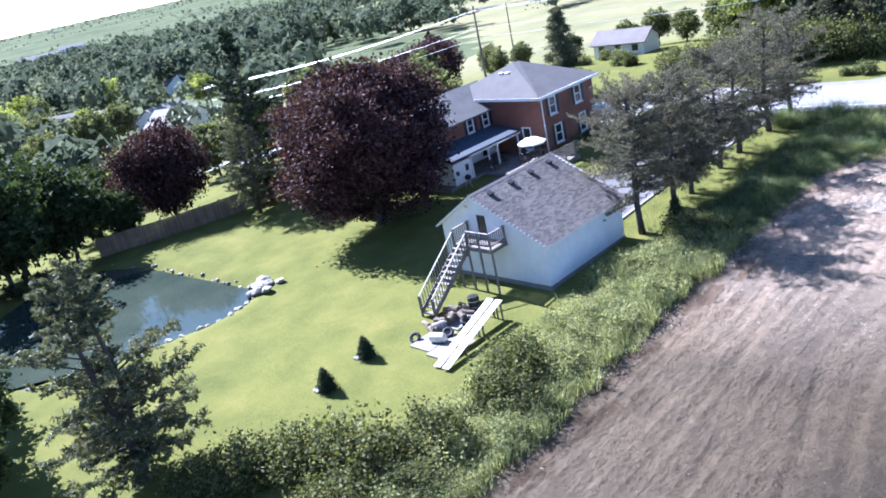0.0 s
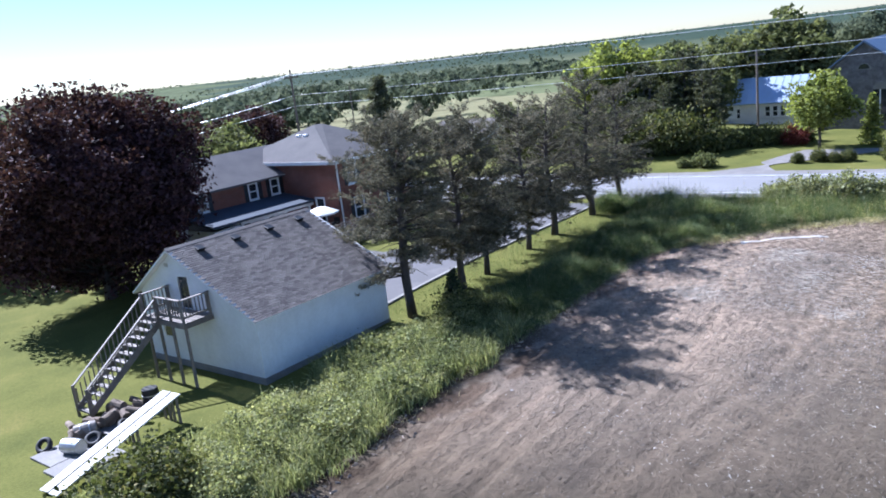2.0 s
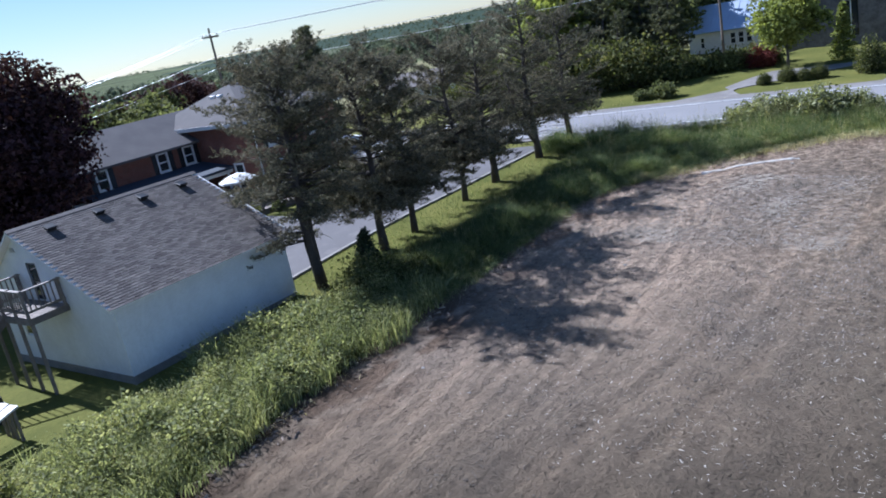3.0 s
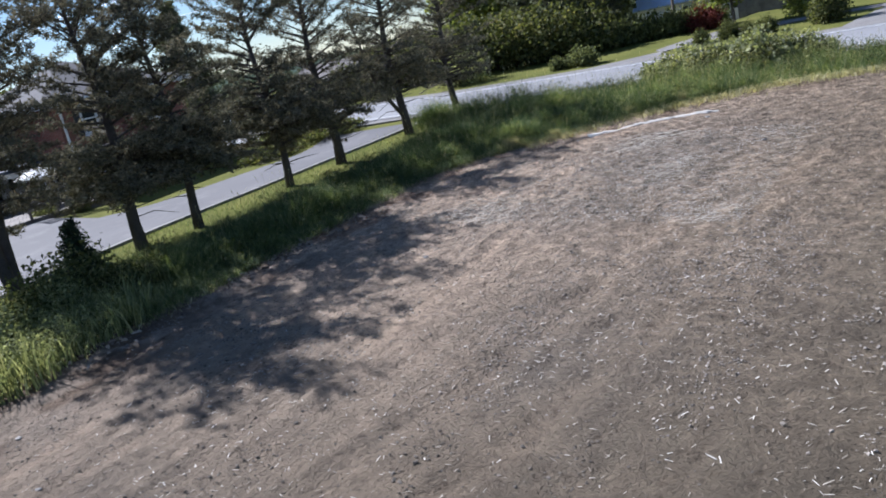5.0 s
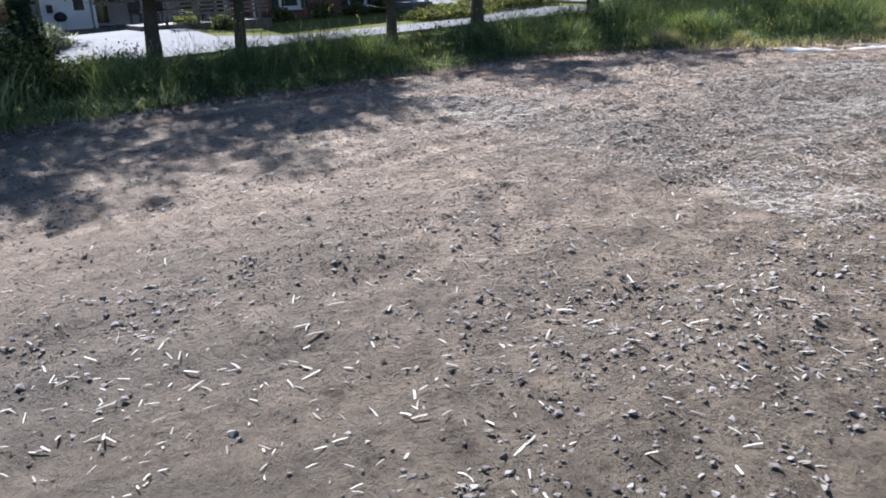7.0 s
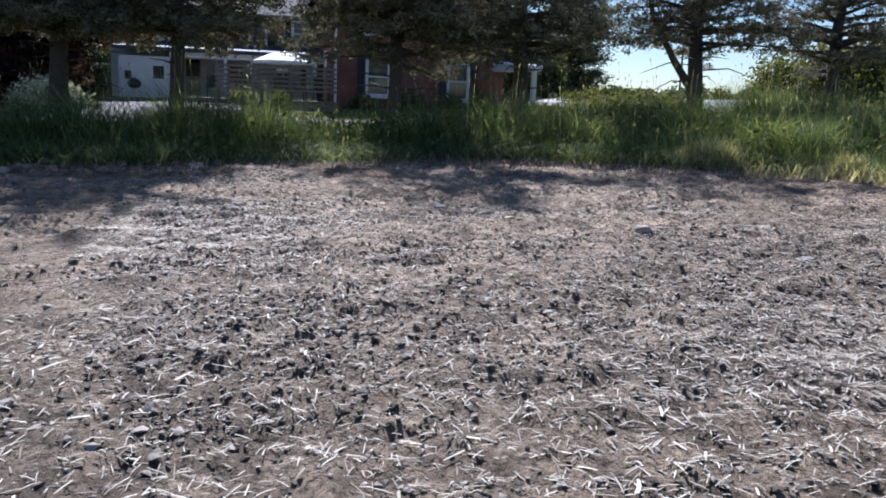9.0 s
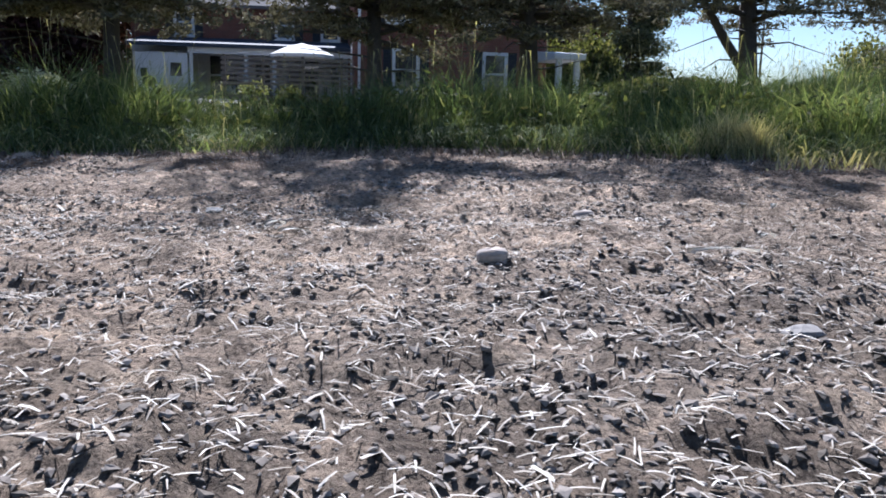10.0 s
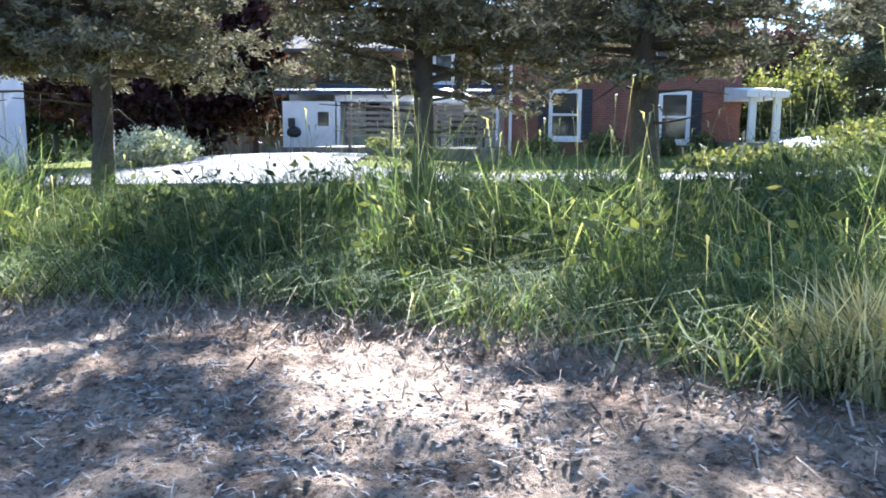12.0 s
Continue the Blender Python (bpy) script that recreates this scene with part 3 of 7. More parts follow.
def needle_mesh(name, centres, sizes, material, r, flat=0.0, narrow=0.3):
    """Many thin pointed sprays at the centres, one sliver each."""
    n = len(centres)
    a = r.normal(size=(n, 3))
    a[:, 2] *= 1 - flat
    a /= np.linalg.norm(a, axis=1, keepdims=True) + 1e-9
    b = np.cross(a, r.normal(size=(n, 3)))
    b /= np.linalg.norm(b, axis=1, keepdims=True) + 1e-9
    s = np.asarray(sizes)[:, None]
    v = np.stack([centres - a * s * 0.4 - b * s * narrow * 0.5, centres - a * s * 0.4 + b * s * narrow * 0.5, centres + a * s * 0.6], 1).reshape(-1, 3)
    me = bpy.data.meshes.new(name)
    me.vertices.add(3 * n)
    me.vertices.foreach_set("co", v.ravel())
    me.loops.add(3 * n)
    me.loops.foreach_set("vertex_index", np.arange(3 * n))
    me.polygons.add(n)
    me.polygons.foreach_set("loop_start", np.arange(0, 3 * n, 3))
    me.materials.append(material)
    me.update(calc_edges=True)
    me.validate()
    return me


def blade_mesh(name, base, height, width, lean, material, r):
    """Grass blades that taper and bow over."""
    n = len(base)
    a = r.uniform(0, 2 * np.pi, n)
    side = np.stack([np.cos(a), np.sin(a), 0 * a], 1)
    b = r.uniform(0, 2 * np.pi, n)
    over = np.stack([np.cos(b), np.sin(b), 0 * b], 1)
    h, w, k = height[:, None], width[:, None], lean[:, None]
    up = np.array([0, 0, 1.0])
    m1 = base + up * h * 0.5 + over * h * k * 0.22
    top = base + up * h * (1 - 0.35 * k) + over * h * k * 0.8
    v = np.stack([base - side * w / 2, base + side * w / 2, m1 + side * w * 0.42, m1 - side * w * 0.42, top], 1).reshape(-1, 3)
    o = np.arange(n)[:, None] * 5
    me = bpy.data.meshes.new(name)
    me.vertices.add(5 * n)
    me.vertices.foreach_set("co", v.ravel())
    loops = np.concatenate([o + [0, 1, 2, 3], o + [3, 2, 4]], 1)
    me.loops.add(7 * n)
    me.loops.foreach_set("vertex_index", loops.ravel())
    me.polygons.add(2 * n)
    me.polygons.foreach_set("loop_start", (np.arange(n)[:, None] * 7 + [0, 4]).ravel())
    me.materials.append(material)
    me.update(calc_edges=True)
    me.validate()
    return me

# ---- the land ----
def stretch(lo, hi, step, far, grow=1.22):
    mid = list(np.arange(lo, hi + 1e-6, step))
    out, s, v = [], step, hi
    while v < far:
        s *= grow
        v += s
        out.append(v)
    left, s, v = [], step, lo
    while v > -far:
        s *= grow
        v -= s
        left.append(v)
    return np.array(left[::-1] + mid + out)


def grid_mesh(name, X, Y, Z, material, shade=True):
    ny, nx = X.shape
    v = np.stack([X, Y, Z], -1).reshape(-1, 3)
    i = np.arange(ny * nx).reshape(ny, nx)
    f = np.stack([i[:-1, :-1], i[:-1, 1:], i[1:, 1:], i[1:, :-1]], -1).reshape(-1, 4)
    return mesh_of(name, v, f, material, shade)


gx, gy = np.meshgrid(stretch(-50, 30, 0.8, 4600), stretch(-34, 60, 0.8, 4600))
ground = place("ground", grid_mesh("ground", gx, gy, land(gx, gy), M_GROUND))
ground.data.materials.append(M_FOREST)
_c = np.empty(len(ground.data.polygons) * 3)
ground.data.polygons.foreach_get("center", _c)
_c = _c.reshape(-1, 3)
_s = (_c[:, 1] - 19) / np.maximum(15 - _c[:, 0], 1)
_wood = (np.hypot(_c[:, 0], _c[:, 1]) > 120) & (_c[:, 0] < -45) & (_s < 0.74)
ground.data.polygons.foreach_set("material_index", _wood.astype(np.int32))
tagged(ground, "mown green lawn running out to meadows and wooded hills", "ground", kind="structure")


TRACKS = [(1.7, 0.24, 0.4), (3.4, 0.26, 0.5), (4.6, 0.24, 1.0), (6.3, 0.26, 1.1), (9.2, 0.3, 1.6), (11.0, 0.3, 1.6)]


def track_line(Y, off, sway):
    """Distance of a wheel track from the edge of the field."""
    return off + sway * vnoise(Y * 0.09, Y * 0 + round(off / 2.6) * 3.0, 16)


def field_height(X, Y):
    z = lie(X, Y) + 0.035
    near = smooth(0, 0.8, X - field_edge(Y))
    z = z + near * 0.034 * vnoise(X * 1.1, Y * 0.8, 11) + 0.018 * vnoise(X * 3.7, Y * 3.1, 12) + 0.022 * vnoise(X * 8.3, Y * 7.7, 13) + 0.018 * np.abs(vnoise(X * 14.0, Y * 12.5, 18)) + 0.010 * vnoise(X * 27.0, Y * 25.0, 19)
    z = z + near * 0.007 * np.sin((X + 0.10 * Y + 0.6 * vnoise(X * 0.12, Y * 0.1, 14)) * 2 * np.pi / 0.76) * (0.5 + 0.5 * vnoise(X * 0.3, Y * 0.11, 15))
    # broken crust and clods stand higher away from the edge, fitted to the low camera views
    rough = smooth(2.6, 4.2, X - field_edge(Y)) * smooth(12, 15.5, Y) * (0.55 + 0.6 * smooth(-0.3, 0.4, vnoise(X * 0.9, Y * 0.7, 20)))
    z = z + rough * (0.026 * np.abs(vnoise(X * 6.1, Y * 5.3, 21)) + 0.024 * np.abs(vnoise(X * 11.0, Y * 10.0, 22)))
    # wheel tracks that follow the edge and wander
    for off, wide, sway in TRACKS:
        d = (X - field_edge(Y) - track_line(Y, off, sway)) / wide
        z = z - 0.03 * np.exp(-d * d) + 0.018 * np.exp(-(np.abs(d) - 1.6) ** 2 * 2.5)
    return z


fy = np.concatenate([np.linspace(-300, -22, 60), np.arange(-21.9, 15.4, 0.165), np.arange(15.5, 24.4, 0.042), np.arange(24.5, 33.4, 0.125), np.linspace(33.5, 36.5, 20)])
fo = np.concatenate([np.arange(0, 9.6, 0.048), np.arange(9.6, 19.5, 0.12), 19.5 + 0.12 * 1.18 ** np.arange(0, 45)])
FO, FY = np.meshgrid(fo, fy)
FX = field_edge(FY) + FO + 0.3 * vnoise(FY * 0.8, FY * 0 + 2, 17) * (FO < 0.01)
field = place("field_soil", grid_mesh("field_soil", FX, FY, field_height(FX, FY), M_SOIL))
uv = field.data.uv_layers.new(name="along_edge")
_vi = np.empty(len(field.data.loops), int)
field.data.loops.foreach_get("vertex_index", _vi)
uv.data.foreach_set("uv", np.stack([FO.ravel()[_vi], FY.ravel()[_vi]], 1).astype(np.float32).ravel())
_w = np.zeros(FX.shape)
for off, wide, sway in TRACKS:
    _w = np.maximum(_w, np.exp(-((FO - track_line(FY, off, sway)) / (wide * 1.25)) ** 2))
_w = _w * smooth(-0.5, 0.35, vnoise(FX * 0.6, FY * 0.35, 23)) * smooth(24, 20, FY) * smooth(-16, -2, FY)
field.data.attributes.new("worn", "FLOAT", "POINT").data.foreach_set("value", _w.ravel().astype(np.float32))
# dark plant mould on the weedy rim, widened as painted cedar shade, in patches
_w = smooth(3.4, 0.6, FO + 1.0 * vnoise(FX * 0.7, FY * 0.45, 24)) * smooth(-0.5, 0.15, vnoise(FX * 1.6, FY * 0.9, 25) + 0.5 * vnoise(FX * 4.5, FY * 3.5, 26))
field.data.attributes.new("humus_shade", "FLOAT", "POINT").data.foreach_set("value", _w.ravel().astype(np.float32))
tagged(field, "dry pale brown tilled earth beside the weedy verge", "field", kind="structure")


def ribbon(name, outline, material, lift, label, category, step=1.0, kind="structure", thick=0.05):
    """A paved sheet that follows the land, with an edge: outline is left and right points, row by row."""
    bm = bmesh.new()
    rows = []
    for (ax, ay), (bx, by) in outline:
        k = max(2, int(math.hypot(bx - ax, by - ay) / step))
        rows.append([(ax + (bx - ax) * i / k, ay + (by - ay) * i / k) for i in range(k + 1)])
    k = max(len(r) for r in rows)
    top = []
    for (a, b) in outline:
        line = []
        for i in range(k):
            x, y = a[0] + (b[0] - a[0]) * i / (k - 1), a[1] + (b[1] - a[1]) * i / (k - 1)
            line.append(bm.verts.new((x, y, zat(x, y) + lift)))
        top.append(line)
    for r0, r1 in zip(top, top[1:]):
        for i in range(k - 1):
            bm.faces.new((r0[i], r0[i + 1], r1[i + 1], r1[i]))
    bmesh.ops.recalc_face_normals(bm, faces=bm.faces[:])
    if bm.faces[:] and sum(f.normal.z for f in bm.faces) < 0:
        bmesh.ops.reverse_faces(bm, faces=bm.faces[:])
    edges = [e for e in bm.edges if e.is_boundary]
    r = bmesh.ops.extrude_edge_only(bm, edges=edges)
    for v in r["geom"]:
        if isinstance(v, bmesh.types.BMVert):
            v.co.z -= thick + lift
    ob = part(name, bm, material)
    return tagged(ob, label, category, kind=kind)


def lerp_rows(pairs, n):
    out = []
    for (a0, b0), (a1, b1) in zip(pairs, pairs[1:]):
        for i in range(n):
            t = i / n
            out.append(((a0[0] + (a1[0] - a0[0]) * t, a0[1] + (a1[1] - a0[1]) * t), (b0[0] + (b1[0] - b0[0]) * t, b0[1] + (b1[1] - b0[1]) * t)))
    return out + [pairs[-1]]


# the highway runs along (0.968, 0.25); s runs across it
RU, RN = Vector((0.968, 0.25)), Vector((-0.25, 0.968))


def road_xy(u, s):
    p = RU * u + RN * s
    return (p.x, p.y)


def road_strip(name, s0, s1, u0, u1, material, lift, label, category, n=60):
    rows = [(road_xy(u0 + (u1 - u0) * i / n, s0), road_xy(u0 + (u1 - u0) * i / n, s1)) for i in range(n + 1)]
    return ribbon(name, rows, material, lift, label, category, 1.2)


road_strip("road", 32.0, 38.1, -140, 240, M_ROAD, 0.09, "two-lane highway of faded grey asphalt", "road")
road_strip("road_shoulder", 38.12, 39.3, -140, 240, M_GRAVEL, 0.075, "pale gravel shoulder along the highway", "road shoulder")
road_strip("road_shoulder", 31.2, 31.98, -140, 240, M_GRAVEL, 0.07, "narrow gravel shoulder beside tall grass", "road shoulder")
for s_line, tone_mat in ((32.5, M_LINE), (37.6, M_LINE)):
    road_strip("road_marking", s_line - 0.06, s_line + 0.06, -140, 240, tone_mat, 0.096, "worn white edge line on the asphalt", "road marking")
ribbon("driveway", lerp_rows([((-16.2, 12.0), (-16.0, 16.2)), ((-12.0, 9.0), (-11.5, 16.4)), ((-8.2, 8.4), (-8.3, 16.6)), ((-3.6, 8.3), (-7.9, 18.4)), ((-1.8, 9.0), (-7.6, 20.4)), ((-1.8, 18), (-6.9, 23.0)), ((-1.2, 25), (-6.0, 26.5)), ((-0.6, 30.6), (-6.3, 29.4))], 6),
       M_ASPHALT, 0.05, "sun-bleached grey asphalt driveway behind the garage", "driveway")
ribbon("curb", lerp_rows([((-1.55, 8.8), (-1.76, 8.8)), ((-1.55, 18), (-1.76, 18)), ((-0.95, 25), (-1.16, 25)), ((-0.4, 30.4), (-0.6, 30.4))], 6), M_CONCRETE, 0.10, "pale concrete curb along the driveway", "curb", 0.2)
ribbon("gravel_lane", lerp_rows([(road_xy(13.5, 39.35), road_xy(18.5, 39.35)), ((10.5, 47.9), (6.2, 45.6)), ((14.0, 52.2), (8.0, 51.4)), ((19.5, 52.6), (20.5, 55.5)), (road_xy(31, 43.5), road_xy(31.5, 47))], 5), M_GRAVEL, 0.05, "pale gravel turning lane by the stone building", "lane")
ribbon("gravel_lane", lerp_rows([(road_xy(27.0, 39.35), road_xy(33.5, 39.35)), ((17.6, 52.5), (22.0, 51.5)), ((17.5, 58), (21.0, 58)), ((16.5, 66), (19.5, 66))], 5), M_GRAVEL, 0.06, "pale gravel drive leading past the stone building", "lane")

# pond
bm = bmesh.new()
outline = []
for i, (p, q) in enumerate(zip(POND, POND[1:] + POND[:1])):
    for t in (0.0, 0.33, 0.66):
        outline.append(bm.verts.new((p[0] + (q[0] - p[0]) * t, p[1] + (q[1] - p[1]) * t, WATER_Z)))
bmesh.ops.triangulate(bm, faces=[bm.faces.new(outline)])
bmesh.ops.recalc_face_normals(bm, faces=bm.faces[:])
if sum(f.normal.z for f in bm.faces) < 0:
    bmesh.ops.reverse_faces(bm, faces=bm.faces[:])
tagged(part("pond_water", bm, M_WATER), "still dark pond reflecting the sky", "pond", kind="structure")


def stone_mesh(name, seed, rough=0.22, sub=2):
    bm = bmesh.new()
    bmesh.ops.create_icosphere(bm, subdivisions=sub, radius=0.5)
    for v in bm.verts:
        v.co *= 1 + rough * noise.noise(v.co * 2.3 + Vector((seed * 3.1, seed, 0)))
        v.co.z *= 0.7
    me = bpy.data.meshes.new(name)
    bm.to_mesh(me)
    bm.free()
    me.materials.append(M_STONE)
    return me


STONES = [stone_mesh("rock", k, 0.5) for k in range(5)]
r = np.random.default_rng(21)
for p, q in zip(POND, POND[1:] + POND[:1]):
    d = math.hypot(q[0] - p[0], q[1] - p[1])
    k = int(d / 0.8) if p[0] > -39 and p[1] > -14 else int(d / 2.0)
    for i in range(k):
        t = (i + r.uniform(0, 0.8)) / k
        x, y = p[0] + (q[0] - p[0]) * t + r.normal(0, 0.12), p[1] + (q[1] - p[1]) * t + r.normal(0, 0.12) - (0.3 if p[1] > -8 else 0.0)
        s = r.uniform(0.3, 0.6) if p[0] > -21.5 else r.uniform(0.16, 0.38)
        m = pose(x, y, zat(x, y) + s * 0.1, r.uniform(-15, 15), r.uniform(-15, 15), r.uniform(0, 360)) @ Matrix.Diagonal((s * r.uniform(0.9, 1.5), s, s * 0.8, 1))
        tagged(place("pond_stone", STONES[int(r.integers(5))], at=m), "rough pale stone set along the pond bank", "stone", "pond bank stones")
for i in range(14):
    x, y, s = -20.9 + r.normal(0, 0.5), -7.0 + r.normal(0, 0.9), r.uniform(0.5, 1.0)
    m = pose(x, y, zat(x, y) + s * 0.25, r.uniform(-20, 20), r.uniform(-20, 20), r.uniform(0, 360)) @ Matrix.Diagonal((s * 1.3, s, s * 0.8, 1))
    tagged(place("pond_stone", STONES[int(r.integers(5))], at=m), "large pale boulder at the corner of the pond", "stone", "pond corner boulders")

# ---- garage with outside stair ----
GX0, GX1, GY0, GY1 = -8.0, 0.0, 0.0, 7.7        # walls
RX, RZ = -5.0, 5.2                              # ridge
EL, ER = (-8.3, 3.02), (0.32, 2.55)             # eave edges


def prism(bm, profile, y0, y1):
    """Extrudes a profile in x and z along y."""
    a = [bm.verts.new((x, y0, z)) for x, z in profile]
    b = [bm.verts.new((x, y1, z)) for x, z in profile]
    bm.faces.new(a)
    bm.faces.new(b[::-1])
    for i in range(len(a)):
        j = (i + 1) % len(a)
        bm.faces.new((a[i], b[i], b[j], a[j]))
    bmesh.ops.recalc_face_normals(bm, faces=bm.faces[:])
    return bm


def wall_cells(bm, axis, at0, at1, u0, u1, v0, v1, holes):
    """A wall slab with openings; axis 'x': the wall's plane is x = const and u runs along y."""
    us = sorted({u0, u1, *[h[0] for h in holes], *[h[1] for h in holes]})
    vs = sorted({v0, v1, *[h[2] for h in holes], *[h[3] for h in holes]})
    for a, b in zip(us, us[1:]):
        for c, d in zip(vs, vs[1:]):
            if any(h[0] <= a and b <= h[1] and h[2] <= c and d <= h[3] for h in holes):
                continue
            if axis == "x":
                box(bm, at0, at1, a, b, c, d)
            else:
                box(bm, a, b, at0, at1, c, d)
    bmesh.ops.remove_doubles(bm, verts=bm.verts[:], dist=1e-4)
    seen, gone = {}, []
    for f in bm.faces:
        key = tuple(round(c, 3) for c in f.calc_center_median())
        if key in seen:
            gone += [f, seen[key]]
        seen[key] = f
    bmesh.ops.delete(bm, geom=list(set(gone)), context="FACES")
    return bm


garage = empty("garage", label="white sided garage with grey shingle roof and loft stair", category="garage")


def roof_z(x):
    return RZ - (x - RX) * (RZ - ER[1]) / (ER[0] - RX) if x > RX else RZ - (RX - x) * (RZ - EL[1]) / (RX - EL[0])


part("footing", boxed(GX0 - 0.03, GX1 + 0.03, GY0 - 0.03, GY1 + 0.03, -0.95, 0.0), M_CONCRETE, garage, "dark concrete footing")
bm = bmesh.new()
wall_cells(bm, "x", GX1 - 0.14, GX1, GY0, GY1, 0.0, roof_z(0) - 0.12, [])
part("wall", bm, M_SIDING, garage)
bm = bmesh.new()
wall_cells(bm, "x", GX0, GX0 + 0.14, GY0, GY1, 0.0, roof_z(GX0) - 0.12, [(2.6, 3.6, 0.9, 1.9)])
part("wall", bm, M_SIDING, garage)


def gable(y0, y1, holes):
    bm = bmesh.new()
    low = roof_z(0) - 0.13
    wall_cells(bm, "y", y0, y1, GX0 + 0.14, GX1 - 0.14, 0.0, low, [(h[0], h[1], h[2], min(h[3], low)) for h in holes if h[2] < low])
    # the upper part, column by column under the slope
    cuts = sorted({GX0 + 0.14, GX1 - 0.14, RX, *[h[0] for h in holes], *[h[1] for h in holes]})
    for a, b in zip(cuts, cuts[1:]):
        spans = [(low, None)]
        for h in holes:
            if h[0] <= a and b <= h[1] and h[3] > low:
                spans = [(low, h[2]), (h[3], None)] if h[2] > low else [(h[3], None)]
        for c, d in spans:
            ta, tb = (roof_z(a) - 0.12, roof_z(b) - 0.12) if d is None else (d, d)
            prism(bm, [(a, c), (b, c), (b, max(tb, c + 0.001)), (a, max(ta, c + 0.001))], y0, y1)
    bmesh.ops.remove_doubles(bm, verts=bm.verts[:], dist=1e-3)
    return bm


part("wall", gable(GY0, GY0 + 0.14, [(-4.92, -4.2, 2.52, 3.95), (-6.75, -6.1, 0.95, 1.75)]), M_SIDING, garage, "white gable wall with loft door opening")
part("wall", gable(GY1 - 0.14, GY1, [(-7.2, -4.5, 0.0, 2.2), (-3.6, -0.9, 0.0, 2.2)]), M_SIDING, garage)
for x0, x1 in ((-7.2, -4.5), (-3.6, -0.9)):
    door = part("garage_door", boxed(x0 + 0.005, x1 - 0.005, GY1 - 0.10, GY1 - 0.05, 0.0, 2.195), M_WHITE, garage, "white sectional garage door")
    for k in range(4):
        for j in range(4):
            w = (x1 - x0) / 4
            part("door_panel", boxed(x0 + w * j + 0.08, x0 + w * (j + 1) - 0.08, GY1 - 0.055, GY1 - 0.035, 0.55 * k + 0.08, 0.55 * k + 0.47, bevel=0.008), M_WHITE, door)
# loft door with a glazed upper half, small window below the stair
ld = part("loft_door", boxed(-4.9, -4.22, 0.05, 0.10, 2.53, 3.93), M_BLACK, garage, "dark loft door with glass panes")
part("pane", boxed(-4.83, -4.29, 0.035, 0.048, 3.3, 3.86), M_GLASS, ld)
part("pane", boxed(-4.83, -4.29, 0.035, 0.048, 2.62, 3.24), M_GLASS, ld)
for x0, x1, z0, z1 in ((-4.98, -4.92, 2.5, 4.02), (-4.2, -4.14, 2.5, 4.02), (-4.92, -4.2, 3.95, 4.02)):
    part("door_trim", boxed(x0, x1, -0.02, 0.06, z0, z1), M_WHITE, garage)
sw = part("window_frame", boxed(-6.74, -6.11, 0.04, 0.09, 0.96, 1.74), M_WHITE, garage)
part("pane", boxed(-6.69, -6.16, 0.028, 0.038, 1.01, 1.69), M_GLASS, sw)
sw = part("window_frame", boxed(GX0 + 0.04, GX0 + 0.09, 2.61, 3.59, 0.91, 1.89), M_WHITE, garage)
part("pane", boxed(GX0 + 0.02, GX0 + 0.038, 2.68, 3.52, 0.98, 1.82), M_GLASS, sw)
part("gable_vent", boxed(-5.75, -5.45, -0.03, 0.0, 4.33, 4.5, bevel=0.01), M_STEEL, garage, "small round gable vent")
# roof deck and shingles
bm = bmesh.new()
for (ax, az), (bx, bz) in (((RX, RZ), ER), (EL, (RX, RZ))):
    prism(bm, [(ax, az - 0.02), (bx, bz - 0.02), (bx, bz - 0.11), (ax, az - 0.11)], GY0 - 0.3, GY1 + 0.3)
part("roof_deck", bm, M_WHITE, garage, "white painted fascia and soffit")
TAB_W, COURSE = 0.31, 0.142


def tab_mesh():
    bm = bmesh.new()
    box(bm, 0.0, COURSE * 1.25, 0.005, TAB_W - 0.005, 0.0, 0.011)
    for v in bm.verts:
        if v.co.x < 0.01 and v.co.z > 0.005:
            v.co.z = 0.003
        v.co.z += 0.007 * v.co.x / COURSE
    me = bpy.data.meshes.new("shingle")
    bm.to_mesh(me)
    bm.free()
    me.materials.append(M_SHINGLE)
    return me


TAB = tab_mesh()
tv = np.array([v.co[:] for v in TAB.vertices])
tf = [tuple(p.vertices) for p in TAB.polygons]
rest = Pile()
picked = 0
tab_rows = []
for side in (1, -1):
    end = ER if side > 0 else EL
    run = math.hypot(end[0] - RX, end[1] - RZ)
    slope = math.degrees(math.atan2(RZ - end[1], abs(end[0] - RX)))
    courses = int(run / COURSE)
    for c in range(courses):
        d = run - (c + 1) * COURSE
        px, pz = RX + (end[0] - RX) * d / run, RZ + (end[1] - RZ) * d / run
        tabs = int((GY1 - GY0 + 0.6) / TAB_W)
        for k in range(-1, tabs + 1):
            y = GY0 - 0.3 + k * TAB_W + (c % 2) * TAB_W / 2
            if y < GY0 - 0.31 or y + TAB_W > GY1 + 0.33:
                continue
            if side > 0:
                m = pose(px, y, pz - 0.008, 0, slope, 0)
            else:
                m = Matrix.Translation((px, y, pz - 0.008)) @ Matrix.Scale(-1, 4, (1, 0, 0)) @ pose(0, 0, 0, 0, slope, 0)
            if side > 0 and c < 22 and y < 3.6 and picked < 300:
                tab_rows.append(m)
                picked += 1
            else:
                mm = np.array(m)
                w = tv @ mm[:3, :3].T + mm[:3, 3]
                rest.add([tuple(q) for q in w.tolist()], tf if side > 0 else [f[::-1] for f in tf])
tagged(place("shingle_cover", mesh_of("shingle_cover", rest.v, rest.f, M_SHINGLE), garage), kind="stuff")
bm = bmesh.new()
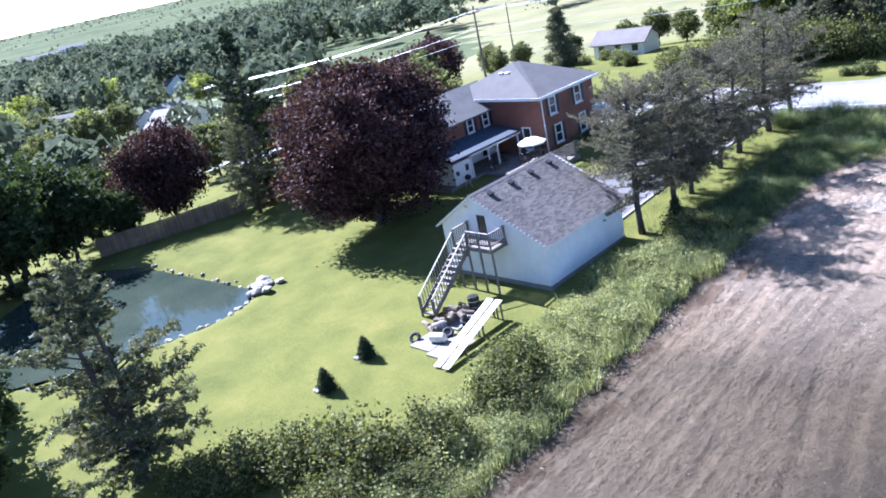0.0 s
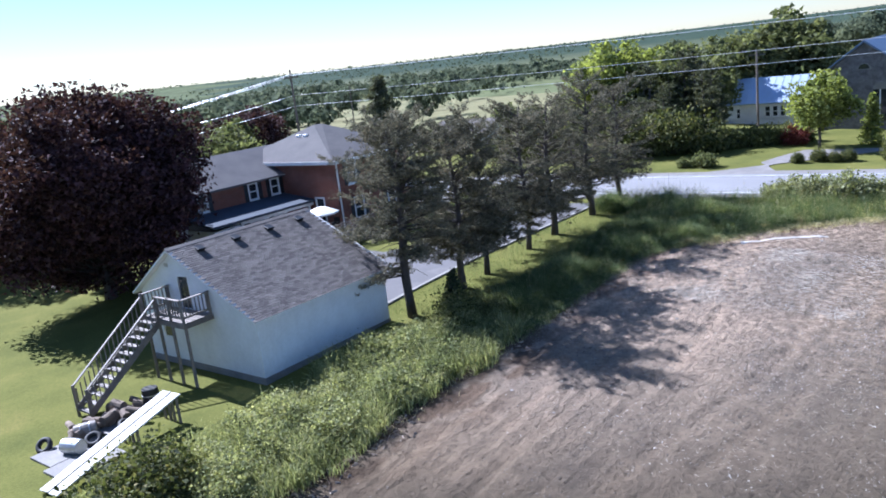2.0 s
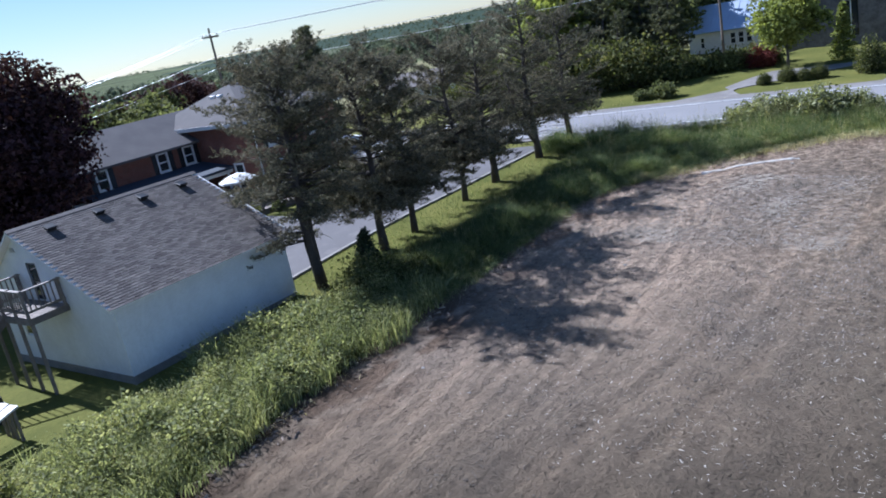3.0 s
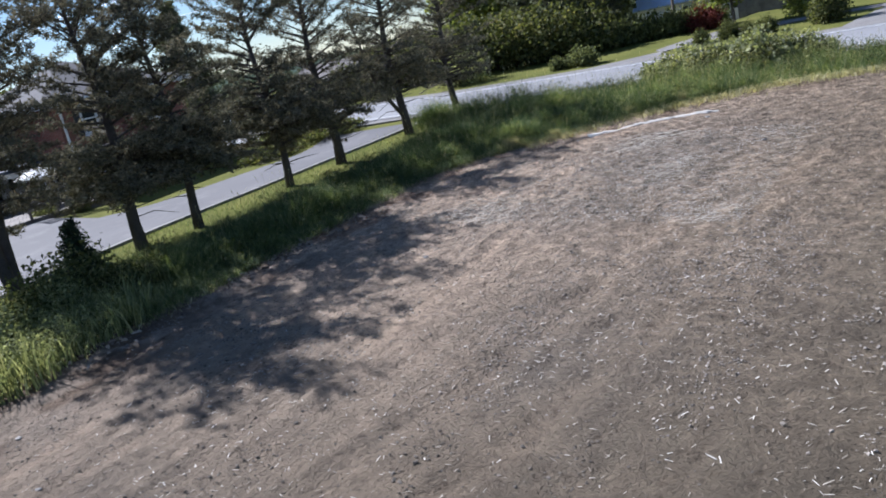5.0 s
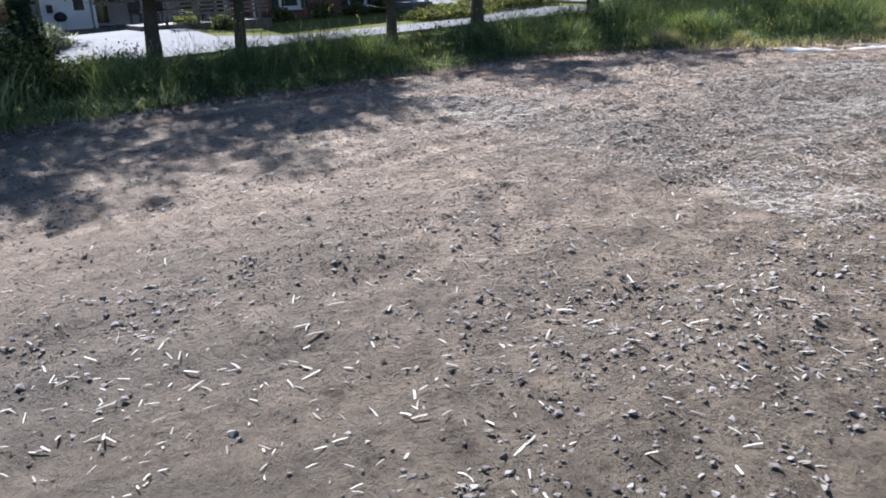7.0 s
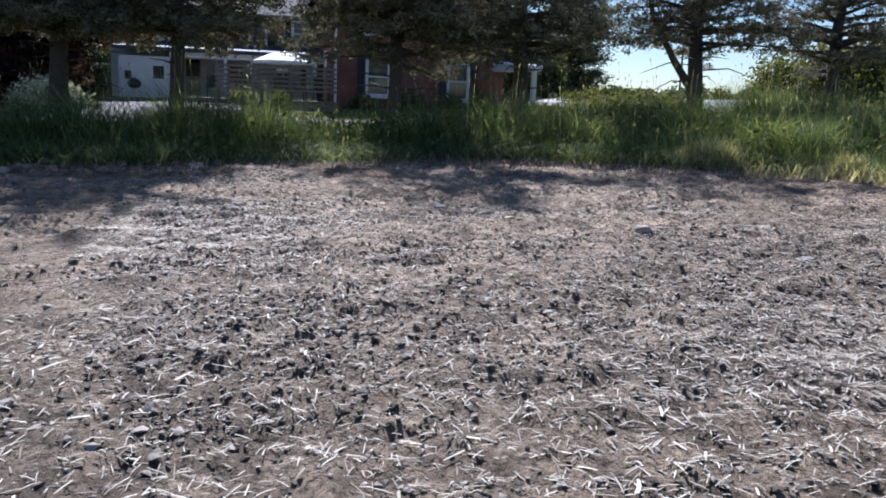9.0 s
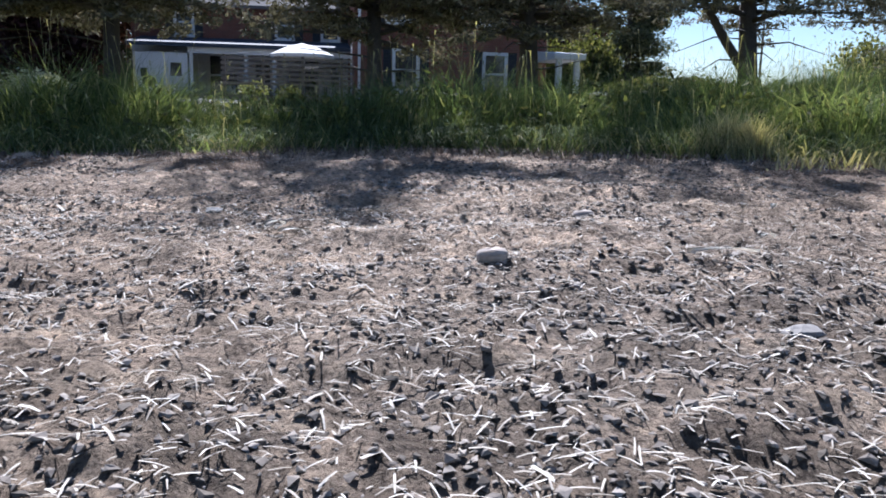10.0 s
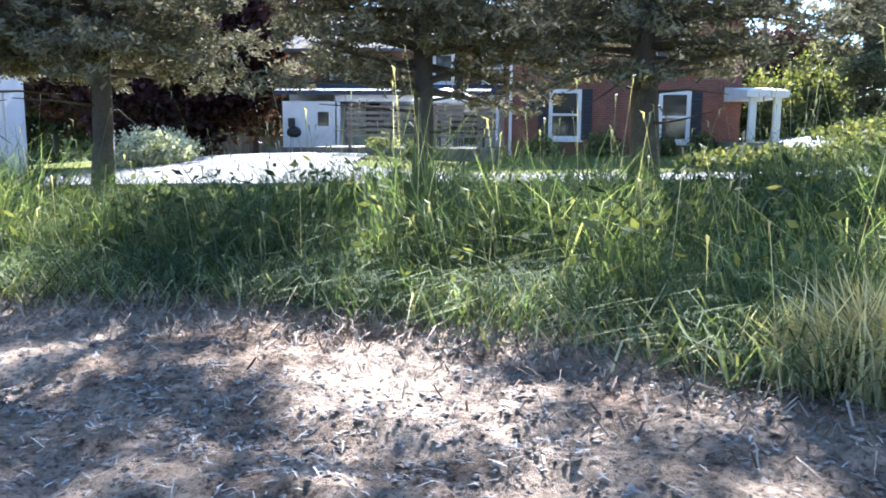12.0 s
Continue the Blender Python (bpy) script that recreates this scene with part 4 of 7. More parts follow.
prism(bm, [(RX - 0.16, roof_z(RX - 0.16) + 0.025), (RX, RZ + 0.045), (RX + 0.16, roof_z(RX + 0.16) + 0.025), (RX, RZ + 0.015)], GY0 - 0.31, GY1 + 0.31)
part("ridge_cap", bm, M_RAIL, garage, "pale metal ridge cap")
for y in (1.0, 2.95, 4.9, 6.8):
    bm = bmesh.new()
    x = RX + 0.62
    box(bm, -0.15, 0.15, -0.16, 0.16, 0.0, 0.09, 0.02)
    box(bm, -0.2, 0.2, -0.2, 0.2, 0.09, 0.16, 0.03)
    v = part("roof_vent", bm, M_BLACK, garage, "low dark roof vent")
    v.matrix_basis = pose(x, y, roof_z(x) + 0.0, 0, 18, 0)

# loft stair and landing
stair = empty("loft_stair", label="weathered wooden stair with railed landing against the garage gable", category="outside stair")
LX0, LX1, LY0, LZ = -5.75, -2.75, -1.42, 2.5
for i in range(10):
    y = LY0 + 0.142 * i
    part("deck_board", boxed(LX0, LX1, y, y + 0.13, LZ - 0.035, LZ), M_DECK, stair)
bm = bmesh.new()
box(bm, LX0, LX1, LY0 - 0.03, LY0 + 0.01, LZ - 0.24, LZ - 0.04)
part("rim_joist", bm, M_DECK, stair)
part("rim_joist", boxed(LX1 - 0.04, LX1, LY0, -0.01, LZ - 0.24, LZ - 0.04), M_DECK, stair)
for x, y in ((-4.7, LY0 + 0.05), (-3.75, LY0 + 0.05), (LX1 - 0.06, LY0 + 0.05), (-5.65, LY0 + 0.05)):
    part("post", boxed(x - 0.05, x + 0.05, y - 0.05, y + 0.05, zat(x, y), LZ - 0.04), M_DECK, stair)
for x, y in ((-4.62, LY0), (-3.7, LY0), (LX1 - 0.05, LY0), (LX1 - 0.05, -0.1), (-5.7, LY0), (-5.7, -0.1)):
    part("rail_post", boxed(x - 0.045, x + 0.045, y - 0.045, y + 0.045, LZ - 0.2, LZ + 1.02), M_DECK, stair)
for a, b in (((-4.66, LY0, LZ + 0.97), (LX1, LY0, LZ + 0.97)), ((LX1 - 0.05, LY0, LZ + 0.97), (LX1 - 0.05, -0.02, LZ + 0.97)), ((-5.7, LY0, LZ + 0.97), (-5.7, -0.02, LZ + 0.97))):
    part("handrail", beam(bmesh.new(), a, b, 0.14, 0.045), M_RAIL, stair, "worn white handrail")
    low = [(p[0], p[1], p[2] - 0.75) for p in (a, b)]
    part("bottom_rail", beam(bmesh.new(), low[0], low[1], 0.05, 0.09), M_DECK, stair)
    k = int((Vector(b) - Vector(a)).length / 0.16)
    for i in range(1, k):
        p = Vector(a).lerp(Vector(b), i / k)
        part("baluster", boxed(p.x - 0.02, p.x + 0.02, p.y - 0.02, p.y + 0.02, p.z - 0.75, p.z - 0.02), M_DECK, stair)
STEPS, SX0, SX1, SY_END, SZ_END = 12, -5.7, -4.62, -5.05, -0.36
for x in (SX0, SX1):
    part("stringer", beam(bmesh.new(), (x, LY0, LZ - 0.16), (x, SY_END, SZ_END + 0.1), 0.05, 0.26), M_DECK, stair)
    part("handrail", beam(bmesh.new(), (x, LY0 - 0.05, LZ + 0.85), (x, SY_END, SZ_END + 1.1), 0.10, 0.045), M_RAIL, stair, "worn white handrail")
    for i in range(17):
        t = (i + 0.5) / 17
        y, z = LY0 + (SY_END - LY0) * t, LZ + (SZ_END - LZ) * t
        part("baluster", boxed(x - 0.02, x + 0.02, y - 0.02, y + 0.02, z - 0.05, z + 0.9), M_DECK, stair)
    part("rail_post", boxed(x - 0.05, x + 0.05, SY_END - 0.05, SY_END + 0.05, zat(x, SY_END) - 0.05, SZ_END + 1.15), M_DECK, stair)
for i in range(STEPS):
    t = (i + 0.6) / STEPS
    y, z = LY0 + (SY_END - LY0) * t, LZ + (SZ_END - LZ) * t
    part("tread", boxed(SX0 + 0.03, SX1 - 0.03, y - 0.15, y + 0.13, z - 0.02, z + 0.022), M_RAIL, stair, "worn pale stair tread")

# ---- house ----
HX0, HX1, HY0, HY1, HZ0, HZ1 = -26.0, -15.5, 20.3, 28.1, -0.2, 5.62
house = empty("house", label="two-storey red brick farmhouse with grey hip roof and long rear wing", category="house")
WIN_R = [(21.8, 22.9, 1.12, 2.82), (25.45, 26.5, 1.05, 2.78), (21.5, 22.5, 3.75, 5.35), (25.2, 26.2, 3.75, 5.35)]


def window(parent, axis, at, u0, u1, v0, v1, outward, shutters=True):
    """A sash window: frame, two panes, sill, shutters; at: the wall's outer face."""
    def bx(a0, a1, b0, b1, c0, c1):
        lo, hi = sorted((at + outward * a0, at + outward * a1))
        return boxed(lo, hi, b0, b1, c0, c1) if axis == "x" else boxed(b0, b1, lo, hi, c0, c1)
    bm = bmesh.new()
    for b0, b1, c0, c1 in ((u0, u0 + 0.13, v0, v1), (u1 - 0.13, u1, v0, v1), (u0 + 0.13, u1 - 0.13, v1 - 0.13, v1), (u0 + 0.13, u1 - 0.13, v0, v0 + 0.13), (u0 + 0.13, u1 - 0.13, (v0 + v1) / 2 - 0.04, (v0 + v1) / 2 + 0.04)):
        lo, hi = sorted((at - outward * 0.10, at + outward * 0.03))
        if axis == "x":
            box(bm, lo, hi, b0, b1, c0, c1)
        else:
            box(bm, b0, b1, lo, hi, c0, c1)
    fr = part("window", bm, M_WHITE, parent, "white framed sash window")
    vm = (v0 + v1) / 2
    part("pane", bx(-0.07, -0.05, u0 + 0.12, u1 - 0.12, vm + 0.03, v1 - 0.12), M_GLASS, fr)
    part("pane", bx(-0.07, -0.05, u0 + 0.12, u1 - 0.12, v0 + 0.12, vm - 0.03), M_GLASS, fr)
    part("sill", bx(0.0, 0.12, u0 - 0.06, u1 + 0.06, v0 - 0.07, v0 - 0.002), M_WHITE, fr)
    if shutters:
        w = 0.34
        for b0, b1 in ((u0 - w - 0.02, u0 - 0.02), (u1 + 0.02, u1 + w + 0.02)):
            k = 12
            line = [(at + outward * 0.004, v0), (at + outward * 0.045, v0), (at + outward * 0.045, v0 + 0.07)]
            for q in range(k):
                lo, hi = v0 + 0.07 + (v1 - v0 - 0.14) * q / k, v0 + 0.07 + (v1 - v0 - 0.14) * (q + 1) / k
                line += [(at + outward * 0.042, lo + 0.005), (at + outward * 0.018, hi - 0.005)]
            line += [(at + outward * 0.045, v1 - 0.07), (at + outward * 0.045, v1), (at + outward * 0.004, v1)]
            bm = prism(bmesh.new(), line, b0, b1)
            if axis == "y":
                for v in bm.verts:
                    v.co.x, v.co.y = v.co.y, v.co.x
                bmesh.ops.reverse_faces(bm, faces=bm.faces[:])
            part("shutter", bm, M_BLACK, fr, "black louvred shutter")
    return fr


bm = bmesh.new()
wall_cells(bm, "x", HX1 - 0.3, HX1, HY0, HY1, HZ0, HZ1, WIN_R)
part("wall", bm, M_BRICK, house, "red brick side wall")
for w in WIN_R:
    window(house, "x", HX1, *w, 1)
bm = bmesh.new()
wall_cells(bm, "y", HY0, HY0 + 0.3, HX0 + 0.3, HX1 - 0.3, HZ0, HZ1, [(-17.9, -16.9, 1.0, 3.05)])
part("wall", bm, M_BRICK, house)
window(house, "y", HY0, -17.9, -16.9, 1.0, 3.05, -1, False)
FRONT = [(-24.6, -23.6, 1.1, 2.8), (-21.3, -20.2, 0.6, 2.8), (-17.9, -16.9, 1.1, 2.8), (-24.6, -23.6, 3.75, 5.35), (-17.9, -16.9, 3.75, 5.35)]
bm = bmesh.new()
wall_cells(bm, "y", HY1 - 0.3, HY1, HX0 + 0.3, HX1 - 0.3, HZ0, HZ1, FRONT)
part("wall", bm, M_BRICK, house)
for w in FRONT:
    window(house, "y", HY1, *w, 1)
part("wall", boxed(HX0, HX0 + 0.3, HY0, HY1, HZ0, HZ1), M_BRICK, house)
# hip roof: short ridge, wide eaves
OV = 0.5
bm = bmesh.new()
c = [bm.verts.new(p) for p in ((HX0 - OV, HY0 - OV, HZ1 + 0.05), (HX1 + OV, HY0 - OV, HZ1 + 0.05), (HX1 + OV, HY1 + OV, HZ1 + 0.05), (HX0 - OV, HY1 + OV, HZ1 + 0.05))]
apex = [bm.verts.new((-20.9, 24.0, 7.95)), bm.verts.new((-20.6, 24.6, 7.95))]
for f in ((c[0], c[1], apex[0]), (c[1], c[2], apex[1], apex[0]), (c[2], c[3], apex[1]), (c[3], c[0], apex[0], apex[1])):
    bm.faces.new(f)
bm.faces.new(c[::-1])
bmesh.ops.recalc_face_normals(bm, faces=bm.faces[:])
part("roof", bm, M_ROOF, house, "grey shingled hip roof")
bm = bmesh.new()
box(bm, HX0 - OV, HX1 + OV, HY0 - OV - 0.02, HY0 - OV + 0.06, HZ1 - 0.16, HZ1 + 0.07)
box(bm, HX0 - OV, HX1 + OV, HY1 + OV - 0.06, HY1 + OV + 0.02, HZ1 - 0.16, HZ1 + 0.07)
box(bm, HX1 + OV - 0.06, HX1 + OV + 0.02, HY0 - OV, HY1 + OV, HZ1 - 0.16, HZ1 + 0.072)
box(bm, HX0 - OV - 0.02, HX0 - OV + 0.06, HY0 - OV, HY1 + OV, HZ1 - 0.16, HZ1 + 0.072)
part("gutter", bm, M_WHITE, house, "white eave gutter")
for dx in (0.0, 0.75):
    bm = bmesh.new()
    box(bm, -21.5 + dx, -21.1 + dx, 22.55, 22.95, 7.05, 7.38, 0.04)
    part("roof_vent", bm, M_WHITE, house, "white roof vent")
part("downspout", boxed(HX1 + 0.002, HX1 + 0.09, HY0 + 0.15, HY0 + 0.25, 0.4, HZ1 - 0.1), M_WHITE, house)
# rear wing
WX0, WX1, WY0, WZ1 = -28.0, -21.2, 10.8, 4.95
WING_W = [(17.0, 17.9, 3.35, 4.65), (19.05, 19.95, 3.35, 4.65), (12.6, 13.5, 3.35, 4.65)]
bm = bmesh.new()
wall_cells(bm, "x", WX1 - 0.3, WX1, WY0, HY0, 3.05, WZ1, WING_W)
part("wall", bm, M_BRICK, house, "red brick wing wall")
for w in WING_W:
    window(house, "x", WX1, *w, 1)
LOW_W = [(14.0, 14.9, 0.75, 2.7), (16.0, 16.9, 1.35, 2.45), (18.2, 19.1, 0.75, 2.7), (19.4, 19.9, 1.35, 2.45)]
bm = bmesh.new()
wall_cells(bm, "x", WX1 - 0.3, WX1, WY0, HY0, HZ0, 3.05, LOW_W)
part("wall", bm, M_SIDING, house, "white ground floor wall under the porch")
for w in LOW_W:
    window(house, "x", WX1, *w, 1, False)
part("wall", boxed(WX0, WX0 + 0.3, WY0, HY0, HZ0, WZ1), M_BRICK, house)
bm = bmesh.new()
ridge_x, ridge_z = (WX0 + WX1) / 2, 6.7
prism(bm, [(WX0 + 0.3, HZ0), (WX1 - 0.3, HZ0), (WX1 - 0.3, WZ1 + 0.1), (ridge_x, ridge_z - 0.15), (WX0 + 0.3, WZ1 + 0.1)], WY0, WY0 + 0.3)
part("wall", bm, M_BRICK, house)
bm = bmesh.new()
e = (ridge_z - WZ1) / (WX1 - ridge_x)
for sgn in (1, -1):
    far = ridge_x + sgn * (WX1 - ridge_x + 0.4)
    fz = ridge_z - e * (WX1 - ridge_x + 0.4) + 0.05
    prism(bm, [(ridge_x, ridge_z + 0.05), (far, fz), (far, fz - 0.14), (ridge_x, ridge_z - 0.09)], WY0 - 0.3, HY0 + 2.6)
part("roof", bm, M_ROOF, house, "grey shingled wing roof")
part("valley_flashing", beam(bmesh.new(), (-22.15, 19.85, 5.62), (-23.6, 21.5, 6.45), 0.22, 0.05), M_WHITE, house, "white valley flashing")
# porch along the wing
PX = -18.2
bm = bmesh.new()
prism(bm, [(WX1 + 0.003, 3.35), (PX + 0.3, 2.9), (PX + 0.3, 2.74), (WX1 + 0.003, 3.19)], WY0 + 0.45, HY0 - 0.01)
part("porch_roof", bm, M_PORCHROOF, house, "dark blue-grey porch roof")
part("porch_beam", boxed(PX - 0.08, PX + 0.08, 13.62, HY0 - 0.02, 2.5, 2.735), M_WHITE, house)
part("porch_floor", boxed(WX1 + 0.003, PX + 0.1, WY0, HY0 - 0.003, 0.1, 0.72), M_DECK, house)
for y in (13.75, 15.95, 17.1, 19.9):
    part("porch_post", boxed(PX - 0.07, PX + 0.07, y - 0.07, y + 0.07, 0.72, 2.5, bevel=0.01), M_WHITE, house, "white square porch post")
bm = bmesh.new()
wall_cells(bm, "x", PX - 0.1, PX + 0.02, 11.5, 13.6, 0.2, 2.5, [(12.9, 13.35, 1.55, 2.1)])
part("wall", bm, M_WHITE, house, "white enclosed porch end")
part("wall", boxed(WX1, PX - 0.1, 11.5, 11.62, 0.2, 2.5), M_WHITE, house)
part("wall", boxed(WX1, PX - 0.1, 13.48, 13.6, 0.2, 2.5), M_WHITE, house)
part("pane", boxed(PX - 0.05, PX - 0.03, 12.9, 13.35, 1.55, 2.1), M_GLASS, house)
part("meter_box", boxed(PX + 0.021, PX + 0.14, 11.75, 12.0, 1.5, 1.85, bevel=0.01), M_BLACK, house, "dark grey meter box on the white wall")
# front portico towards the road
for x, y in ((-12.75, 27.8), (-12.75, 28.5)):
    part("portico_post", boxed(x - 0.1, x + 0.1, y - 0.1, y + 0.1, 1.1, 2.43, bevel=0.012), M_WHITE, house, "white square portico post")
bm = bmesh.new()
prism(bm, [(HX1 + 0.01, 3.0), (-12.45, 2.75), (-12.45, 2.55), (HX1 + 0.01, 2.55)], 27.55, 28.75)
for v in bm.verts:
    v.co.z -= 0.12
part("portico_roof", bm, M_WHITE, house)
part("portico_floor", boxed(HX1 + 0.01, -12.5, 27.6, 28.7, 0.5, 1.1), M_CONCRETE, house)

# patio deck with rail, umbrella, table and chairs
deck = empty("patio_deck", label="low weathered wooden deck with a slatted rail", category="deck")
for i in range(41):
    x = -18.05 + i * 0.148
    part("deck_board", boxed(x, x + 0.135, 14.6, 20.25, 0.80, 0.835), M_DECK, deck)
part("deck_frame", boxed(-18.05, -12.0, 14.62, 20.2, 0.0, 0.79), M_DECK, deck)
for y in (15.7, 17.0, 18.35, 19.7):
    part("rail_post", boxed(-12.1, -12.0, y - 0.05, y + 0.05, 0.7, 2.16), M_DECK, deck)
for k in range(6):
    part("rail_slat", boxed(-11.995, -11.965, 15.6, 20.1, 1.16 + 0.17 * k, 1.25 + 0.17 * k), M_RAIL, deck, "worn pale rail slat")
umb = empty("patio_umbrella", -15.3, 18.3, 0.835, label="open white patio umbrella above a round table", category="umbrella")
v, f = tube([(0, 0, 0.0), (0, 0, 1.95)], [0.025, 0.022], 8)
place("pole", mesh_of("pole", v, f, M_STEEL), umb)
v, f = tube([(0, 0, 0.0), (0, 0, 0.08)], [0.25, 0.22], 14)
place("base", mesh_of("base", v, f, M_CONCRETE), umb)
bm = bmesh.new()
top = bm.verts.new((0, 0, 2.02))
rim = [bm.verts.new((1.22 * math.cos(a), 1.22 * math.sin(a), 1.58)) for a in [math.pi * k / 4 for k in range(8)]]
half = [bm.verts.new((0.62 * math.cos(a), 0.62 * math.sin(a), 1.86)) for a in [math.pi * k / 4 for k in range(8)]]
skirt = [bm.verts.new((1.22 * math.cos(a), 1.22 * math.sin(a), 1.46)) for a in [math.pi * k / 4 for k in range(8)]]
for k in range(8):
    j = (k + 1) % 8
    bm.faces.new((top, half[k], half[j]))
    bm.faces.new((half[k], rim[k], rim[j], half[j]))
    bm.faces.new((rim[k], skirt[k], skirt[j], rim[j]))
ob = part("canopy", bm, M_CLOTH, umb)
ob.modifiers.new("cloth", "SOLIDIFY").thickness = 0.01
for k in range(8):
    a = math.pi * k / 4
    part("rib", beam(bmesh.new(), (0.03 * math.cos(a), 0.03 * math.sin(a), 1.97), (1.19 * math.cos(a), 1.19 * math.sin(a), 1.56), 0.02, 0.02), M_STEEL, umb)
table = empty("patio_table", -15.3, 18.3, 0.835, label="round dark patio table on the deck", category="table")
v, f = tube([(0, 0, 0.70), (0, 0, 0.73)], [0.6, 0.6], 20)
place("tabletop", mesh_of("tabletop", v, f, M_BLACK), table)
for k in range(4):
    a = math.pi * (k + 0.5) / 2
    part("leg", beam(bmesh.new(), (0.42 * math.cos(a), 0.42 * math.sin(a), 0.70), (0.5 * math.cos(a), 0.5 * math.sin(a), 0), 0.04, 0.04), M_BLACK, table)


def patio_chair():
    c = empty("patio_chair", label="dark patio chair on the wooden deck", category="chair", group="chairs on the deck")
    part("seat", boxed(-0.25, 0.25, -0.25, 0.25, 0.40, 0.44, bevel=0.01), M_BLACK, c)
    part("backrest", boxed(-0.25, 0.25, 0.22, 0.26, 0.46, 0.95, bevel=0.01), M_BLACK, c)
    for x in (-0.22, 0.22):
        for y in (-0.22, 0.22):
            part("leg", boxed(x - 0.02, x + 0.02, y - 0.02, y + 0.02, 0, 0.40), M_BLACK, c)
        part("armrest", boxed(x - 0.03, x + 0.03, -0.22, 0.24, 0.62, 0.65), M_BLACK, c)
    return c


chair = patio_chair()
chair.matrix_basis = pose(-14.3, 18.0, 0.835, 0, 0, -80)
for x, y, a in ((-16.3, 18.5, 85), (-15.5, 17.2, 170), (-15.2, 19.4, 10), (-17.3, 15.4, 90), (-17.2, 16.7, 100)):
    copy_thing(chair, pose(x, y, 0.835, 0, 0, a))

# kettle grill beside the enclosed porch
grill = empty("kettle_grill", -17.4, 12.2, zat(-17.4, 12.2), label="black kettle grill on legs beside the white wall", category="grill")
v, f = tube([(0, 0, 0.62), (0, 0, 0.7), (0, 0, 0.82)], [0.1, 0.24, 0.29], 14)
place("bowl", mesh_of("bowl", v, f, M_BLACK, True), grill)
v, f = tube([(0, 0, 0.825), (0, 0, 0.95), (0, 0, 1.04), (0, 0, 1.07)], [0.29, 0.24, 0.11, 0.03], 14)
place("lid", mesh_of("lid", v, f, M_BLACK, True), grill)
for k in range(3):
    a = 2 * math.pi * k / 3
    part("leg", beam(bmesh.new(), (0.15 * math.cos(a), 0.15 * math.sin(a), 0.66), (0.3 * math.cos(a), 0.3 * math.sin(a), 0.0), 0.03, 0.03), M_STEEL, grill)

# ---- trees ----
def sprays(r, tip, axis, n, size, flat):
    """Points of one leafy spray round tip."""
    p = r.normal(size=(n, 3)) * [size, size, size * flat]
    return p + tip


def conifer(name, seed, height, clear, reach, leaf, per, material, bark, thick, droop=0.1, limbs=46, wide_at=0.35, stems=1, spray=0.42, pads=9, point=0.45):
    """A conifer with bare lower trunk, layered limbs and flat sprays: trunk and crown meshes."""
    r = np.random.default_rng(seed)
    wood = Pile()
    pts = []
    for st in range(stems):
        ph = r.uniform(0, 6.28)
        bend = 0.0 if stems == 1 else 0.55
        line = [(bend * math.cos(ph + st * math.pi) * min(1, k / 5) + 0.10 * math.sin(k * 0.9 + ph), bend * math.sin(ph + st * math.pi) * min(1, k / 5) + 0.10 * math.cos(k * 0.7 + ph), height * k / 9 - 0.1 * (k == 0)) for k in range(10)]
        rad = [thick * (1.25 if k == 0 else 1) * (1 - k / 9) ** 0.75 + 0.015 for k in range(10)]
        wood.add(*tube(line, rad, 9))
        for i in range(limbs // stems):
            t = clear + (1 - clear) * ((i + r.uniform(0, 1)) / (limbs // stems))
            k = min(8, int(t * 9))
            c = Vector(line[k]).lerp(Vector(line[k + 1]), t * 9 - k)
            g = (t - clear) / (1 - clear)
            full = (0.55 + 0.45 * min(1, g / wide_at)) if g < wide_at else (1 - (g - wide_at) / (1 - wide_at)) ** point
            ln = reach * full * r.uniform(0.55, 1.12) + 0.18
            a = r.uniform(0, 2 * math.pi)
            rise = r.uniform(0.05, 0.45) - droop
            d = Vector((math.cos(a), math.sin(a), rise))
            bow = [tuple(c + d * ln * s + Vector((0, 0, -droop * ln * s * s + 0.10 * ln * s * s))) for s in (0, 0.35, 0.7, 1.0)]
            wood.add(*tube(bow, [0.055 * (1 - g) + 0.02, 0.035 * (1 - g) + 0.014, 0.014, 0.006], 5))
            for j in range(pads):
                s = r.uniform(0.28, 1.04)
                p = c + d * ln * s + Vector((r.normal(0, 0.16), r.normal(0, 0.16), (0.10 - droop) * ln * s * s + r.normal(0, 0.08))) * (0.6 + ln * 0.28)
                n = int(per * r.uniform(0.5, 1.4))
                pts.append(sprays(r, np.array(p), None, n, spray * (0.55 + 0.45 * ln / max(reach, 0.1)), 0.42))
        for i in range(9):
            z = height * r.uniform(clear * 0.55, clear + 0.12)
            a = r.uniform(0, 6.28)
            ln = r.uniform(0.5, 1.5)
            c = Vector(line[min(9, int(z / height * 9))])
            c.z = z
            wood.add(*tube([tuple(c), tuple(c + Vector((math.cos(a) * ln * 0.5, math.sin(a) * ln * 0.5, 0.05))), tuple(c + Vector((math.cos(a) * ln, math.sin(a) * ln, r.uniform(-0.25, 0.2))))], [0.028, 0.018, 0.006], 4))
    crown = np.concatenate(pts)
    return mesh_of("trunk", wood.v, wood.f, bark, True), needle_mesh("crown", crown, r.uniform(0.6, 1.35, len(crown)) * leaf, material, r, 0.35, 0.36)


